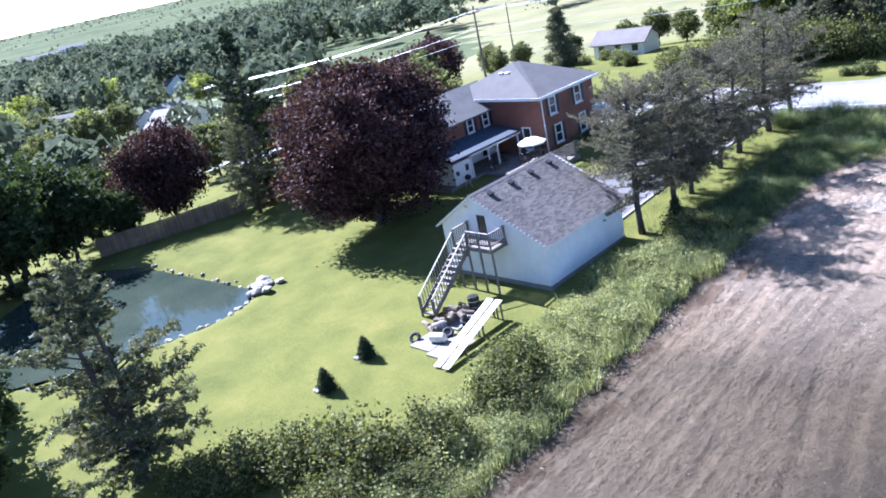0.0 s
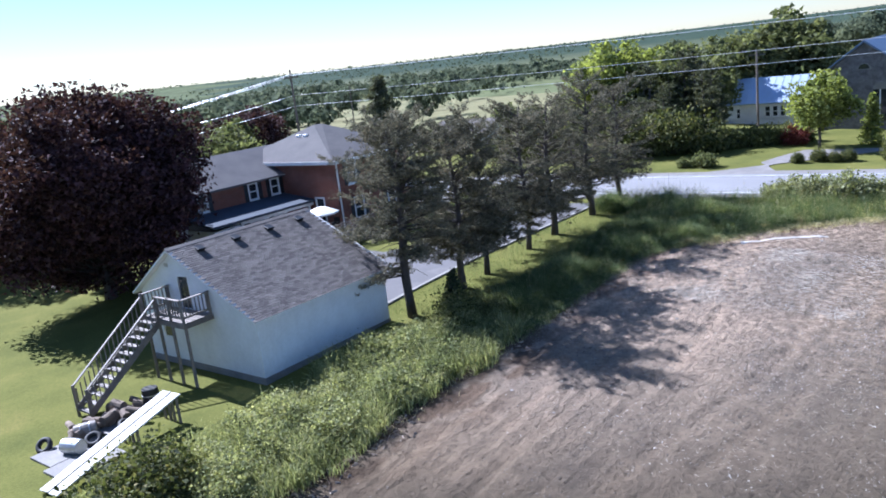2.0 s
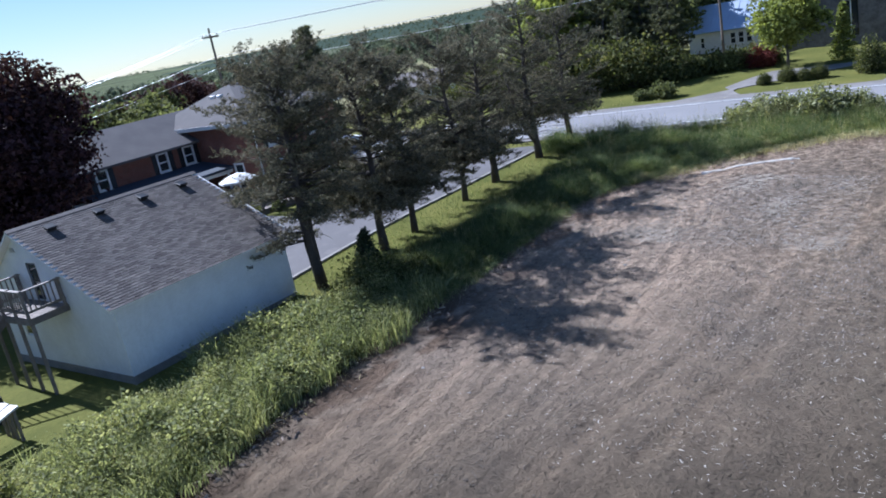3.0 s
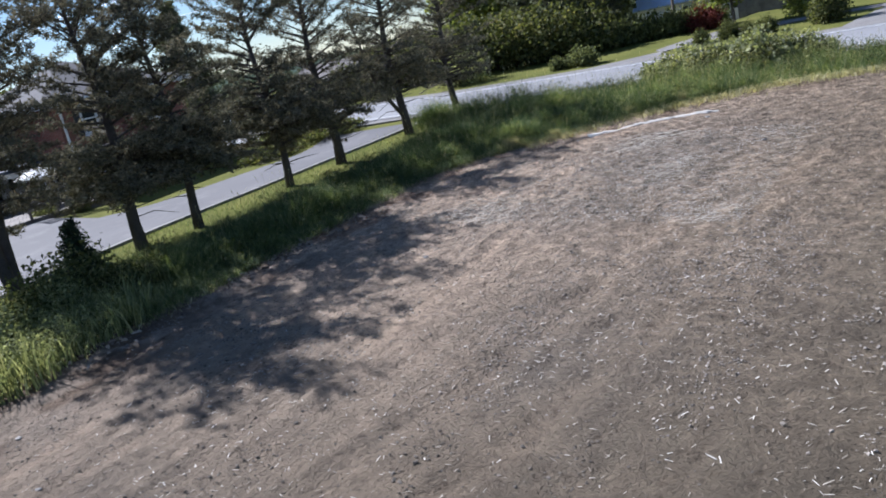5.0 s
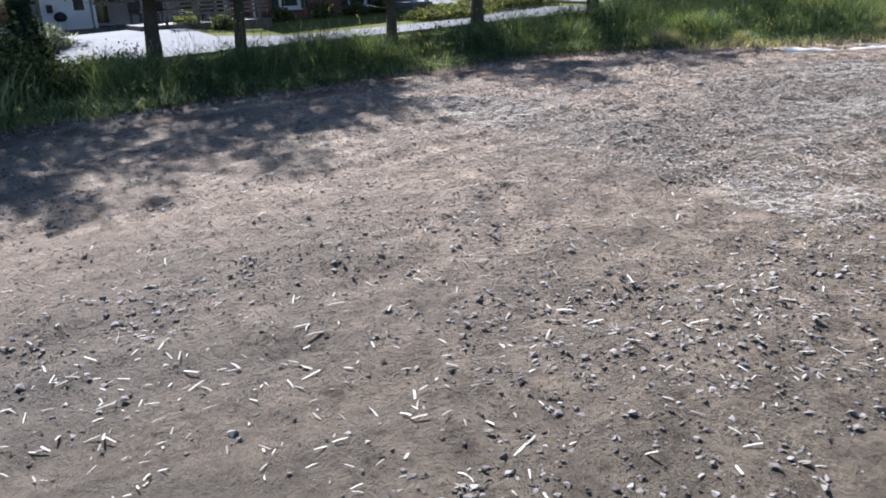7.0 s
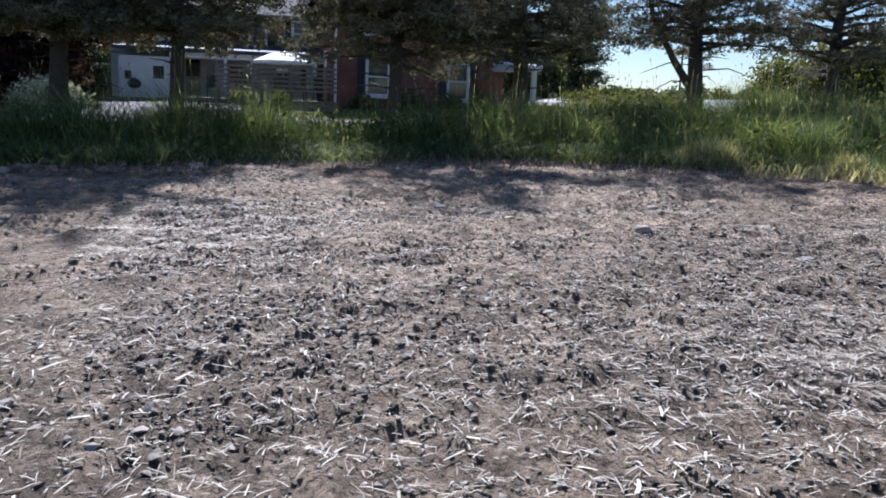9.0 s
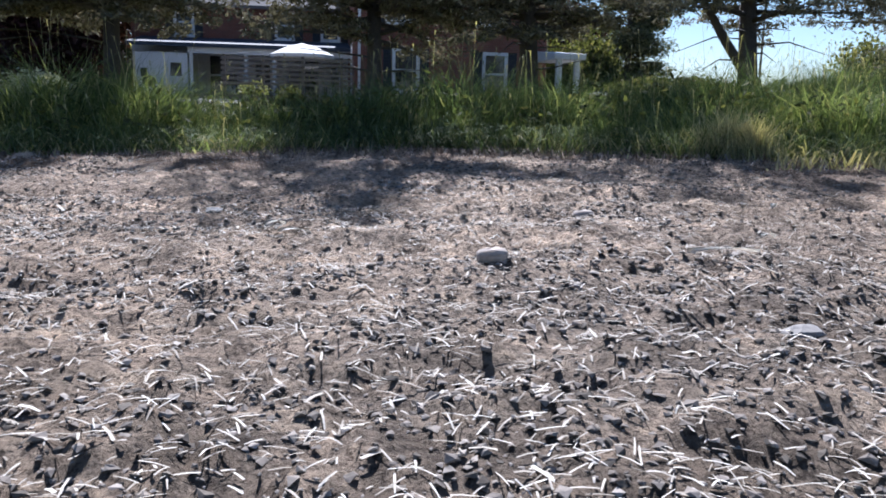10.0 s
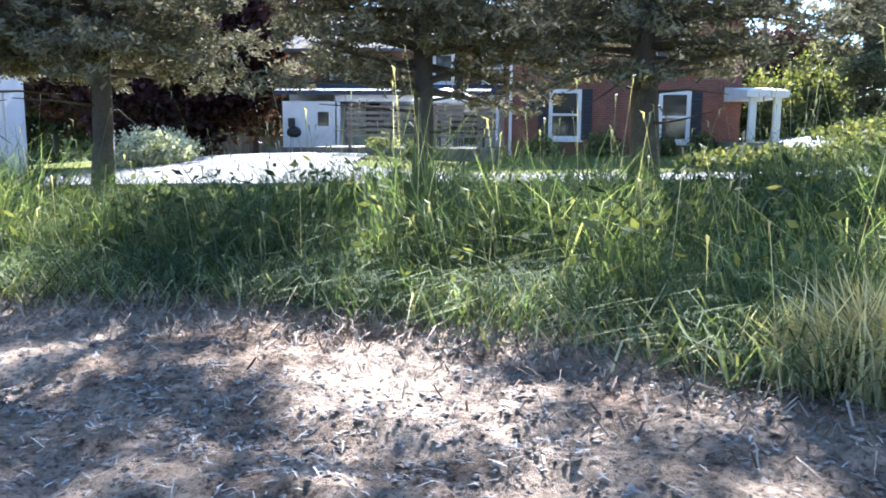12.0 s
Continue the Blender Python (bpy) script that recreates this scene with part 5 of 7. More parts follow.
def broadleaf(name, seed, height, radius, clear, leaf, clumps, per, material, bark, thick, squash=1.0, hollow=0.55):
    """A broad crown on a forked trunk: many leafy clumps with gaps between them."""
    r = np.random.default_rng(seed)
    wood, pts = Pile(), []
    mid, half = (clear + height) / 2, (height - clear) / 2
    wood.add(*tube([(0, 0, -0.15), (0.05, 0, clear * 0.6), (0.0, 0.08, clear * 1.1), (0.1, 0.0, mid), (0.0, 0.1, height * 0.85)], [thick * 1.3, thick, thick * 0.85, thick * 0.5, 0.04], 10))
    for i in range(clumps):
        u = r.uniform(-1, 1)
        a = r.uniform(0, 2 * math.pi)
        rad = hollow + (1 - hollow) * r.uniform(0, 1) ** 0.6
        k = math.sqrt(max(0.0, 1 - u * u))
        lump = 0.86 + 0.26 * math.sin(3 * a + seed) * math.cos(2.3 * u + seed) + r.normal(0, 0.05)
        c = np.array([radius * k * rad * math.cos(a) * lump, radius * k * rad * math.sin(a) * lump, mid + half * squash * u * rad * lump])
        if u < -0.55:
            c[:2] *= 0.9
        s = radius * r.uniform(0.06, 0.125) * (1.5 if clumps < 200 else 1.2 if clumps < 400 else 1.0)
        pts.append(np.clip(r.normal(size=(int(per * r.uniform(0.6, 1.4)), 3)), -1.5, 1.5) * [s, s, s * 0.7] + c)
        if i % 4 == 0:
            z0 = clear * 0.9 + (c[2] - clear) * 0.35
            wood.add(*tube([(0, 0, max(clear * 0.8, min(z0, height * 0.7))), tuple(c * [0.5, 0.5, 0] + [0, 0, (z0 + c[2]) / 2 + 0.2]), tuple(c)], [thick * 0.28, thick * 0.14, 0.015], 5))
    crown = np.concatenate(pts)
    return mesh_of("trunk", wood.v, wood.f, bark, True), needle_mesh("crown", crown, r.uniform(0.6, 1.4, len(crown)) * leaf, material, r, 0.25, 0.85)


def spruce(name, seed, height, radius, leaf, rows, per, material):
    """A pointed spruce with drooping tiers."""
    r = np.random.default_rng(seed)
    wood, pts = Pile(), []
    wood.add(*tube([(0, 0, -0.1), (0, 0, height * 0.5), (0, 0, height * 0.98)], [height * 0.018, height * 0.011, 0.02], 8))
    for i in range(rows):
        t = 0.07 + 0.93 * i / rows
        ln = radius * (1 - t) ** 0.85 + 0.08
        for j in range(9):
            a = 2 * math.pi * (j + r.uniform(-0.3, 0.3)) / 9 + i * 0.7
            l2 = ln * r.uniform(0.75, 1.12)
            tip = np.array([math.cos(a) * l2, math.sin(a) * l2, -0.22 * l2 + r.normal(0, 0.08)])
            base = np.array([0, 0, height * t + r.normal(0, 0.1)])
            s = r.uniform(0.2, 1.0, per)[:, None] ** 0.8
            p = base + tip * s + r.normal(size=(per, 3)) * [0.10 * l2 + 0.05, 0.10 * l2 + 0.05, 0.06 * l2 + 0.04]
            pts.append(p)
            if i % 2 == 0:
                wood.add(*tube([tuple(base), tuple(base + tip * 0.9)], [0.03, 0.006], 4))
    crown = np.concatenate(pts)
    return mesh_of("trunk", wood.v, wood.f, M_BARK2, True), needle_mesh("crown", crown, r.uniform(0.6, 1.3, len(crown)) * leaf * 1.1, material, r, 0.35, 0.55)


def plant(kind, meshes, x, y, turn=0.0, scale=1.0, label="", category="tree", group="", tall=1.0, sink=0.0):
    ob = empty(kind, label=label, category=category, group=group)
    names = ("trunk", "crown") if category == "tree" else ("stem", "foliage")
    for nm, me in zip(names, meshes):
        place(nm, me, ob)
    ob.matrix_basis = pose(x, y, zat(x, y) - sink, 0, 0, turn) @ Matrix.Diagonal((scale, scale, scale * tall, 1))
    return ob


def cedar(seed, height, clear, reach, stems, limbs, thick, fork, low, per=17, hang=0, taper=0.52, leaves=None):
    """An old cedar: bare trunk, long level limbs, side twigs with flat ragged sprays."""
    r = np.random.default_rng(seed)
    wood, pts, size = Pile(), [], []

    def twigs(c, d, ln, sag):
        side = Vector((-d.y, d.x, 0)).normalized()
        n = max(4, int(ln / 0.18))
        for i in range(n):
            s = 0.22 + 0.8 * (i + r.uniform(0, 1)) / n
            base = c + d * ln * s + Vector((0, 0, sag * ln * s * s))
            tl = (0.16 + 0.30 * ln * (1.05 - 0.6 * s)) * r.uniform(0.5, 1.2)
            w = d * 0.55 + side * (1 if i % 2 else -1) * r.uniform(0.4, 1.0) + Vector((0, 0, r.uniform(-0.35, 0.5)))
            tip = base + w * tl
            if i % 2 == 0:
                wood.add(*tube([tuple(base), tuple(tip)], [0.008, 0.003], 3))
            q = r.uniform(0.1, 1.1, per)[:, None]
            pts.append(np.array(base) + (np.array(tip) - np.array(base)) * q + r.normal(size=(per, 3)) * [0.055, 0.055, 0.05])
            size.append(r.uniform(0.6, 1.35, per) * 0.135)

    for st in range(stems):
        ph = 2.2 + st * math.pi
        spread = 0.0 if stems == 1 else 0.6
        line = [(spread * math.cos(ph) * min(1, k / 4) + 0.09 * math.sin(k * 0.9 + seed), spread * math.sin(ph) * min(1, k / 4) + 0.09 * math.cos(k * 0.7 + seed), height * k / 9 - 0.1 * (k == 0)) for k in range(10)]
        rad = [thick * (1.2 if k == 0 else 1) * (1 - k / 9) ** 0.75 + 0.015 for k in range(10)]
        wood.add(*tube(line, rad, 10))
        m = limbs // stems
        for i in range(m):
            g = (i + r.uniform(0, 1)) / m
            if g > 0.25 and math.sin(g * 16 + seed) > 0.66 and i % 3:
                continue
            t = clear + (0.97 - clear) * g
            k = min(8, int(t * 9))
            c = Vector(line[k]).lerp(Vector(line[k + 1]), t * 9 - k)
            full = low + (1 - low) * g / 0.3 if g < 0.3 else 1 - taper * ((g - 0.3) / 0.7) ** (3 if taper < 0.7 else 1.2)
            ln = reach * full * r.uniform(0.5, 1.15)
            a = i * 2.4 + r.uniform(-0.5, 0.5)
            d = Vector((math.cos(a), math.sin(a), r.uniform(-0.1, 0.25) + 0.75 * g))
            sag = r.uniform(-0.22, 0.02)
            wood.add(*tube([tuple(c + d * ln * s + Vector((0, 0, sag * ln * s * s))) for s in (0, 0.35, 0.7, 1.0)], [0.05 * (1 - g) + 0.02, 0.032 * (1 - g) + 0.014, 0.014, 0.005], 5))
            twigs(c, d, ln, sag)
        for i in range(hang):
            c = Vector(line[2]).lerp(Vector(line[3]), r.uniform(0, 1))
            c.z = r.uniform(2.0, 3.6)
            a = i * 2.4 + r.uniform(-0.4, 0.4)
            ln, sag = r.uniform(1.7, 2.6), r.uniform(-0.28, -0.12)
            d = Vector((math.cos(a), math.sin(a), r.uniform(0.05, 0.2)))
            wood.add(*tube([tuple(c + d * ln * s + Vector((0, 0, sag * ln * s * s))) for s in (0, 0.35, 0.7, 1.0)], [0.045, 0.03, 0.015, 0.005], 5))
            twigs(c, d, ln, sag)
        for i in range(16):
            z = height * r.uniform(clear * 0.6, clear + 0.15)
            a = r.uniform(0, 6.28)
            ln = r.uniform(0.5, 1.7)
            c = Vector(line[min(9, int(z / height * 9))])
            c.z = z
            wood.add(*tube([tuple(c), tuple(c + Vector((math.cos(a) * ln * 0.5, math.sin(a) * ln * 0.5, 0.05))), tuple(c + Vector((math.cos(a) * ln, math.sin(a) * ln, r.uniform(-0.35, 0.2))))], [0.026, 0.016, 0.005], 4))
    if fork:
        b = [Vector(q) for q in ((0.02, 0, height * 0.10), (-0.1, -0.55, height * 0.19), (-0.2, -1.25, height * 0.32), (-0.3, -1.8, height * 0.62))]
        wood.add(*tube([tuple(q) for q in b], [thick * 0.6, thick * 0.46, thick * 0.32, 0.04], 8))
        for i in range(16):
            c = b[2].lerp(b[3], (i + 0.5) / 16)
            a = i * 2.4 + 1.0
            d = Vector((math.cos(a), math.sin(a), r.uniform(-0.05, 0.3)))
            ln = 1.5 * r.uniform(0.6, 1.1)
            wood.add(*tube([tuple(c), tuple(c + d * ln * 0.6), tuple(c + d * ln)], [0.03, 0.016, 0.005], 4))
            twigs(c, d, ln, -0.08)
    crown = np.concatenate(pts)
    return mesh_of("trunk", wood.v, wood.f, M_BARK, True), needle_mesh("crown", crown, np.concatenate(size) * (1.0 if leaves is None else 1.6), leaves or M_CEDAR, r, 0.3, 0.3)


# seven old cedars along the driveway: x, y, height, reach, stems, clear, limbs, low
ROW = [(0.70, 8.58, 9.0, 3.1, 2, 0.43, 130, 0.9), (0.81, 12.73, 8.5, 2.4, 1, 0.22, 98, 1.0), (0.82, 15.01, 8.4, 2.3, 1, 0.22, 98, 1.05), (0.47, 19.82, 8.5, 2.35, 1, 0.17, 100, 1.1), (0.30, 23.03, 8.2, 2.5, 1, 0.18, 98, 1.05), (0.37, 27.91, 8.7, 2.6, 1, 0.22, 92, 1.0), (0.36, 32.29, 7.8, 2.6, 1, 0.19, 90, 1.0)]
for i, (x, y, h, reach, stems, clear, limbs, low) in enumerate(ROW):
    me = cedar(40 + i, h, clear, reach, stems, limbs, (0.2, 0.19, 0.15, 0.145, 0.2, 0.2, 0.17)[i], i == 5, low, (40, 40, 40, 42, 30, 30, 30)[i], (8, 40, 40, 34, 26, 15, 12)[i])
    plant("cedar_tree", me, x, y, 0, label="old cedar with bare grey trunk and thin olive foliage" if i else "old twin-stemmed cedar with olive foliage beside the garage", group="cedars along the driveway")

# purple maple on the lawn, another behind the fence
MAPLE = broadleaf("maple", 5, 12.7, 6.9, 1.0, 0.24, 900, 150, M_MAPLE, M_BARK2, 0.34, 1.0, 0.45)
plant("purple_maple", MAPLE, -20.6, 5.0, 20, 1.0, "large purple-leaved maple standing on the lawn")
MAPLE_B = broadleaf("maple", 6, 13.0, 7.0, 1.3, 0.36, 300, 95, M_MAPLE, M_BARK2, 0.34, 1.0, 0.45)
plant("purple_maple", MAPLE_B, -47.5, 0.8, 110, 0.66, "smaller purple-leaved maple behind the board fence", tall=1.25, sink=0.6)
plant("purple_maple", MAPLE_B, -46.0, 37.4, 60, 0.66, "purple-leaved maple beyond the farmhouse", sink=0.3)
SPRUCE = spruce("spruce", 60, 12.0, 2.9, 0.32, 36, 40, M_SPRUCE)
OLD = cedar(70, 13.0, 0.12, 3.0, 1, 120, 0.22, False, 0.9, 24, 0, 0.85, M_JUNIPER)
OLD_DARK = cedar(71, 13.0, 0.06, 2.9, 1, 130, 0.22, False, 0.9, 34, 0, 0.88, M_SPRUCE)
plant("spruce_tree", OLD_DARK, -38.5, 6.5, 10, 1.25, "tall dense dark spruce by the board fence")
plant("spruce_tree", OLD, -36.2, 3.6, 100, 0.8, "ragged grey-green spruce by the board fence")
plant("spruce_tree", SPRUCE, -52.0, 44.0, 10, 0.7, "pointed dark spruce beyond the farmhouse")
GREY = conifer("grey_spruce", 72, 10.5, 0.05, 2.6, 0.22, 60, M_JUNIPER, M_BARK2, 0.18, 0.14, 104, 0.2, 1, 0.34, point=0.85)
plant("spruce_tree", GREY, -23.6, 34.8, 50, 0.9, "dense grey-green spruce beside the farmhouse")
JUN = cedar(80, 9.3, 0.07, 2.7, 2, 120, 0.14, False, 0.8, 38, 0, 0.85, M_JUNIPER)
plant("juniper_tree", JUN, -7.4, -22.0, 0, 1.22, "feathery grey-green juniper at the lawn's edge")
LEAFY = [broadleaf("tree", 90 + k, 10.0, 4.2, 1.2, 0.5, 150, 35, M_LEAF, M_BARK2, 0.22, 1.0, 0.5) for k in range(4)]
LIME = broadleaf("tree", 95, 6.0, 2.6, 1.3, 0.26, 120, 75, M_LIME, M_BARK2, 0.1, 1.0, 0.4)
DARK = [spruce("spruce", 64 + k, 10.0, 3.0, 0.36, 30, 36, M_SPRUCE) for k in range(2)]
# dark trees round the pond
SHADY = [broadleaf("tree", 190 + k, 10.0, 4.2, 1.0, 0.42, 170, 40, M_DARKLEAF, M_BARK2, 0.22, 1.0, 0.5) for k in range(2)]
for x, y, s, k, m in ((-32, -27.5, 1.15, 0, SHADY), (-45.5, -16, 1.2, 1, SHADY), (-47.5, -9.5, 0.95, 0, SHADY), (-40, -26, 1.1, 1, SHADY), (-46, -5.2, 0.55, 1, SHADY), (-52, -13, 1.25, 0, SHADY), (-23.5, -27.5, 0.8, 0, SHADY), (-56, -4, 0.8, 1, SHADY), (-38.5, -31, 1.2, 0, DARK), (-50, -22, 1.3, 1, DARK), (-16.5, -27.0, 0.7, 1, SHADY), (-12.0, -28.5, 0.6, 1, SHADY), (-27.5, -26.5, 0.9, 1, SHADY)):
    plant("pond_tree", m[k], x, y, 47 * k + x, s, "dark green tree shading the pond bank", group="trees round the pond")
# trees across the highway
for x, y, s in ((-12.0, 57, 1.6), (-15.0, 64, 1.5), (-9.0, 60.5, 1.45)):
    plant("roadside_tree", LIME, x, y, 63 * x, s, "yellow-green broadleaf tree across the highway", group="trees across the highway")
for x, y, s, k in ((-8.0, 63, 0.95, 1), (-6.0, 90, 1.0, 2), (0.5, 92, 0.8, 3), (-15.0, 66, 0.9, 2), (-9.6, 70, 0.98, 1), (9.0, 92, 0.75, 0), (-7.5, 108, 1.0, 3), (4.5, 98, 0.75, 2), (14, 96, 0.6, 1), (-3.4, 90, 1.3, 1), (-6.8, 86, 1.08, 0), (-10.5, 80, 1.0, 2), (-4.2, 62, 0.85, 3), (-7.2, 57.5, 0.8, 2)):
    plant("roadside_tree", LEAFY[k], x, y, 63 * k + x, s, "tall green broadleaf tree across the highway", group="trees across the highway")
for x, y, s, k in ((20.9, 64.0, 0.95, 0), (23.6, 66.0, 1.05, 1), (29, 66, 1.1, 0), (18.4, 78, 0.8, 1)):
    plant("spruce_tree", DARK[k], x, y, 80 * k + x, s, "dark spruce across the highway", group="spruces across the highway")
# garden of the grey bungalow across the highway
for x, y, s, k, m in ((-44.7, 65, 0.4, 0, SHADY), (-36, 66, 0.42, 1, LEAFY), (-31.5, 67, 0.5, 2, LEAFY), (-27, 66.5, 0.45, 3, LEAFY), (-22.5, 67, 0.55, 0, LEAFY), (-19, 64, 0.55, 1, LEAFY), (-33.5, 64, 0.35, 1, SHADY)):
    plant("garden_tree", m[k], x, y, 63 * k + x, s, "leafy green tree behind the grey bungalow", group="trees round the bungalow")
plant("juniper_tree", JUN, -0.9, 54.0, 40, 0.8, "grey-green juniper across the highway")
plant("juniper_tree", JUN, -3.8, 51.5, 120, 0.66, "grey-green juniper across the highway")
plant("juniper_tree", JUN, -6.5, 53.5, 200, 0.85, "grey-green juniper across the highway")
plant("juniper_tree", JUN, -3.6, 57.0, 290, 0.95, "tall grey-green juniper across the highway")
plant("young_tree", LIME, 8.8, 52.9, 0, 1.05, "yellow-green ornamental tree in front of the stone building")
SLIM = spruce("slim", 68, 4.4, 1.15, 0.2, 15, 26, M_LIME)
plant("young_tree", SLIM, 12.3, 55.5, 90, 1.0, "slender pointed light green tree in front of the stone building")
for x, y, s, k in ((-50, 34, 0.72, 0), (-40, 30, 0.66, 2), (-43, 33, 0.7, 1), (-55, 30, 0.8, 1), (-62, 20, 0.8, 3), (-58, 12, 0.7, 0), (-68, 34, 0.85, 2), (-66, 5, 0.8, 1), (-72, -6, 0.9, 0), (-70, -18, 1.0, 2), (-80, 14, 0.42, 3), (-34, 27, 0.62, 0), (-88, 2, 0.9, 1), (-95, 24, 0.4, 2), (-84, 36, 0.45, 0), (-100, -10, 1.0, 3), (-38, 21, 0.55, 1), (-94, 20, 0.4, 2), (-112, 10, 0.9, 0), (-120, 22, 0.9, 3), (-104, 2, 0.6, 1), (-76, 24, 0.4, 2), (-58, 62, 0.45, 0), (-54, 59, 0.4, 1), (-62, 66, 0.5, 3), (-50, 60, 0.42, 2)):
    plant("garden_tree", LEAFY[k], x, y, 63 * k + x, s, "green broadleaf tree among the neighbouring gardens", group="garden trees")


# gardens round the far bungalows
r = np.random.default_rng(37)
for i in range(20):
    x, y = r.uniform(-210, -98), r.uniform(22, 66)
    if min((x - a) ** 2 + (y - b) ** 2 for a, b in ((-112, 35), (-126, 39), (-150, 36), (-172, 35), (-104, 30))) < 60:
        continue
    plant("garden_tree", LIME if i % 3 == 0 else LEAFY[i % 4], x, y, 70 * i, (1.5 if i % 3 == 0 else 0.8) * r.uniform(0.8, 1.2), "rounded green tree in a far garden", group="trees in the far gardens")


def shrub(seed, height, radius, leaf, clumps, per, material, flat=0.8):
    r = np.random.default_rng(seed)
    wood, pts = Pile(), []
    for i in range(clumps):
        a, q = r.uniform(0, 6.28), math.sqrt(r.uniform(0, 1))
        top = height * (1 - 0.55 * q * q) * r.uniform(0.35, 1.0)
        c = np.array([radius * q * math.cos(a), radius * q * math.sin(a), top])
        if i % 2 == 0:
            wood.add(*tube([(c[0] * 0.15, c[1] * 0.15, -0.05), (c[0] * 0.6, c[1] * 0.6, top * 0.6), tuple(c)], [0.022, 0.014, 0.005], 4))
        for k in range(2):
            b = c * [1 - 0.12 * k, 1 - 0.12 * k, 1 - 0.4 * k]
            pts.append(r.normal(size=(per, 3)) * [radius * 0.16, radius * 0.16, height * 0.12] * 1 + b)
    p = np.concatenate(pts)
    p[:, 2] = np.abs(p[:, 2])
    return mesh_of("stem", wood.v, wood.f, M_BARK2), leaf_mesh("foliage", p, r.uniform(0.6, 1.4, len(p)) * leaf, material, r, 0.2, 0.6)


SHRUB = [shrub(110 + k, 2.6, 1.7, 0.185, 90, 20, M_SHRUB) for k in range(3)]
for x, y, s, k, t in ((1.6, -16.2, 1.15, 0, 1.0), (-0.6, -17.6, 1.0, 1, 0.9), (3.6, -13.6, 0.95, 2, 0.95), (3.9, -8.6, 1.0, 0, 0.95), (3.2, -7.2, 0.85, 1, 1.0), (5.0, -9.6, 0.8, 2, 0.9), (-2.6, -19.4, 0.95, 2, 0.9), (3.2, -18.6, 1.0, 1, 0.9), (-4.4, -21.0, 0.8, 0, 0.8), (5.2, -16.0, 0.75, 2, 0.8)):
    plant("shrub", SHRUB[k], x, y, 77 * k + 31 * x, s, "bushy dark green shrub between lawn and field", "shrub", "shrubs along the field", t)
for x, y, s, k in ((3.3, 8.9, 0.72, 0), (3.9, 7.4, 0.62, 1), (4.5, 9.4, 0.45, 0)):
    plant("shrub", SHRUB[k], x, y, 50 * x, s, "dense dark shrub at the foot of the cedars", "shrub", "shrubs below the cedars", 1.0)
for i, (x, y, s) in enumerate(((-16.5, 43.6, 1.0), (-14.0, 44.3, 1.1), (-12.0, 45.2, 1.25), (-10.2, 45.6, 1.2), (-8.0, 46.8, 1.35), (-6.2, 47.6, 1.4), (-4.2, 48.2, 1.45), (-2.2, 49.2, 1.4), (-0.4, 49.9, 1.3), (-5.2, 50.4, 1.5), (-9.4, 48.6, 1.5), (-12.6, 48.0, 1.3))):
    plant("undergrowth_shrub", SHRUB[i % 3], x, y, 61 * i, s, "dense dark undergrowth below the trees across the highway", "shrub", "undergrowth across the highway", 1.1)
YOUNG = spruce("young", 66, 2.3, 0.85, 0.11, 22, 22, M_SPRUCE)
plant("young_conifer", YOUNG, 2.6, 9.6, 0, 0.95, "young dark conifer in the weeds below the cedars")
BALL = shrub(126, 1.25, 0.72, 0.10, 150, 20, M_SHRUB)
HEDGE = [shrub(120 + k, 1.3, 1.0, 0.20, 60, 13, M_LEAF) for k in range(2)]
PALE = [shrub(124 + k, 1.25, 1.1, 0.17, 60, 22, M_PALELEAF) for k in range(2)]
for i, (x, y, s) in enumerate(((10.2, 35.3, 0.8), (11.6, 35.8, 1.0), (12.9, 36.0, 1.05), (14.0, 36.4, 1.15), (15.2, 36.6, 0.95), (16.4, 36.9, 0.8))):
    plant("roadside_bush", PALE[i % 2], x, y, 70 * i, s * 1.1, "grey-green bush in the grass beside the highway", "bush", "bushes beside the highway")
for i in range(9):
    plant("hedge_plant", HEDGE[i % 2], 0.6 + 0.75 * i, 51.5 + 0.62 * i, 40 * i, 1.05, "clipped dark hedge plant across the highway", "hedge", "hedge across the highway", 1.3)
for i, (x, y, s) in enumerate(((8.8, 46.0, 0.55), (10.1, 46.9, 0.68), (11.2, 46.8, 0.55), (12.1, 47.3, 0.62), (2.3, 43.7, 0.95), (0.9, 43.2, 0.6))):
    plant("round_bush", BALL if i < 4 else HEDGE[i % 2], x, y, 40 * i, s * (1.2 if i < 4 else 1.0), "rounded green bush on the verge across the highway", "bush", "bushes across the highway")
plant("round_bush", BALL, 15.2, 48.4, 0, 1.35, "tall oval dark bush beside the gravel drive", "bush", tall=1.3)
plant("round_bush", HEDGE[1], 21.9, 53.5, 0, 1.25, "low spreading bush beside the gravel drive", "bush")
for i, (x, y, s) in enumerate(((-24.5, 48.6, 1.15), (-26.6, 49.2, 0.9), (-28.4, 52.6, 1.1), (-31.2, 53.6, 1.0), (-21.0, 52.5, 0.8), (-32.4, 50.8, 0.9))):
    plant("garden_bush", BALL if i == 0 else HEDGE[i % 2], x, y, 40 * i, s, "rounded green bush in front of the grey bungalow", "bush", "bushes by the bungalow")
RED = shrub(130, 1.5, 1.0, 0.13, 60, 28, M_REDLEAF)
plant("red_bush", RED, 6.5, 54.6, 0, 1.15, "dark red-leaved bush in front of the stone building", "bush")
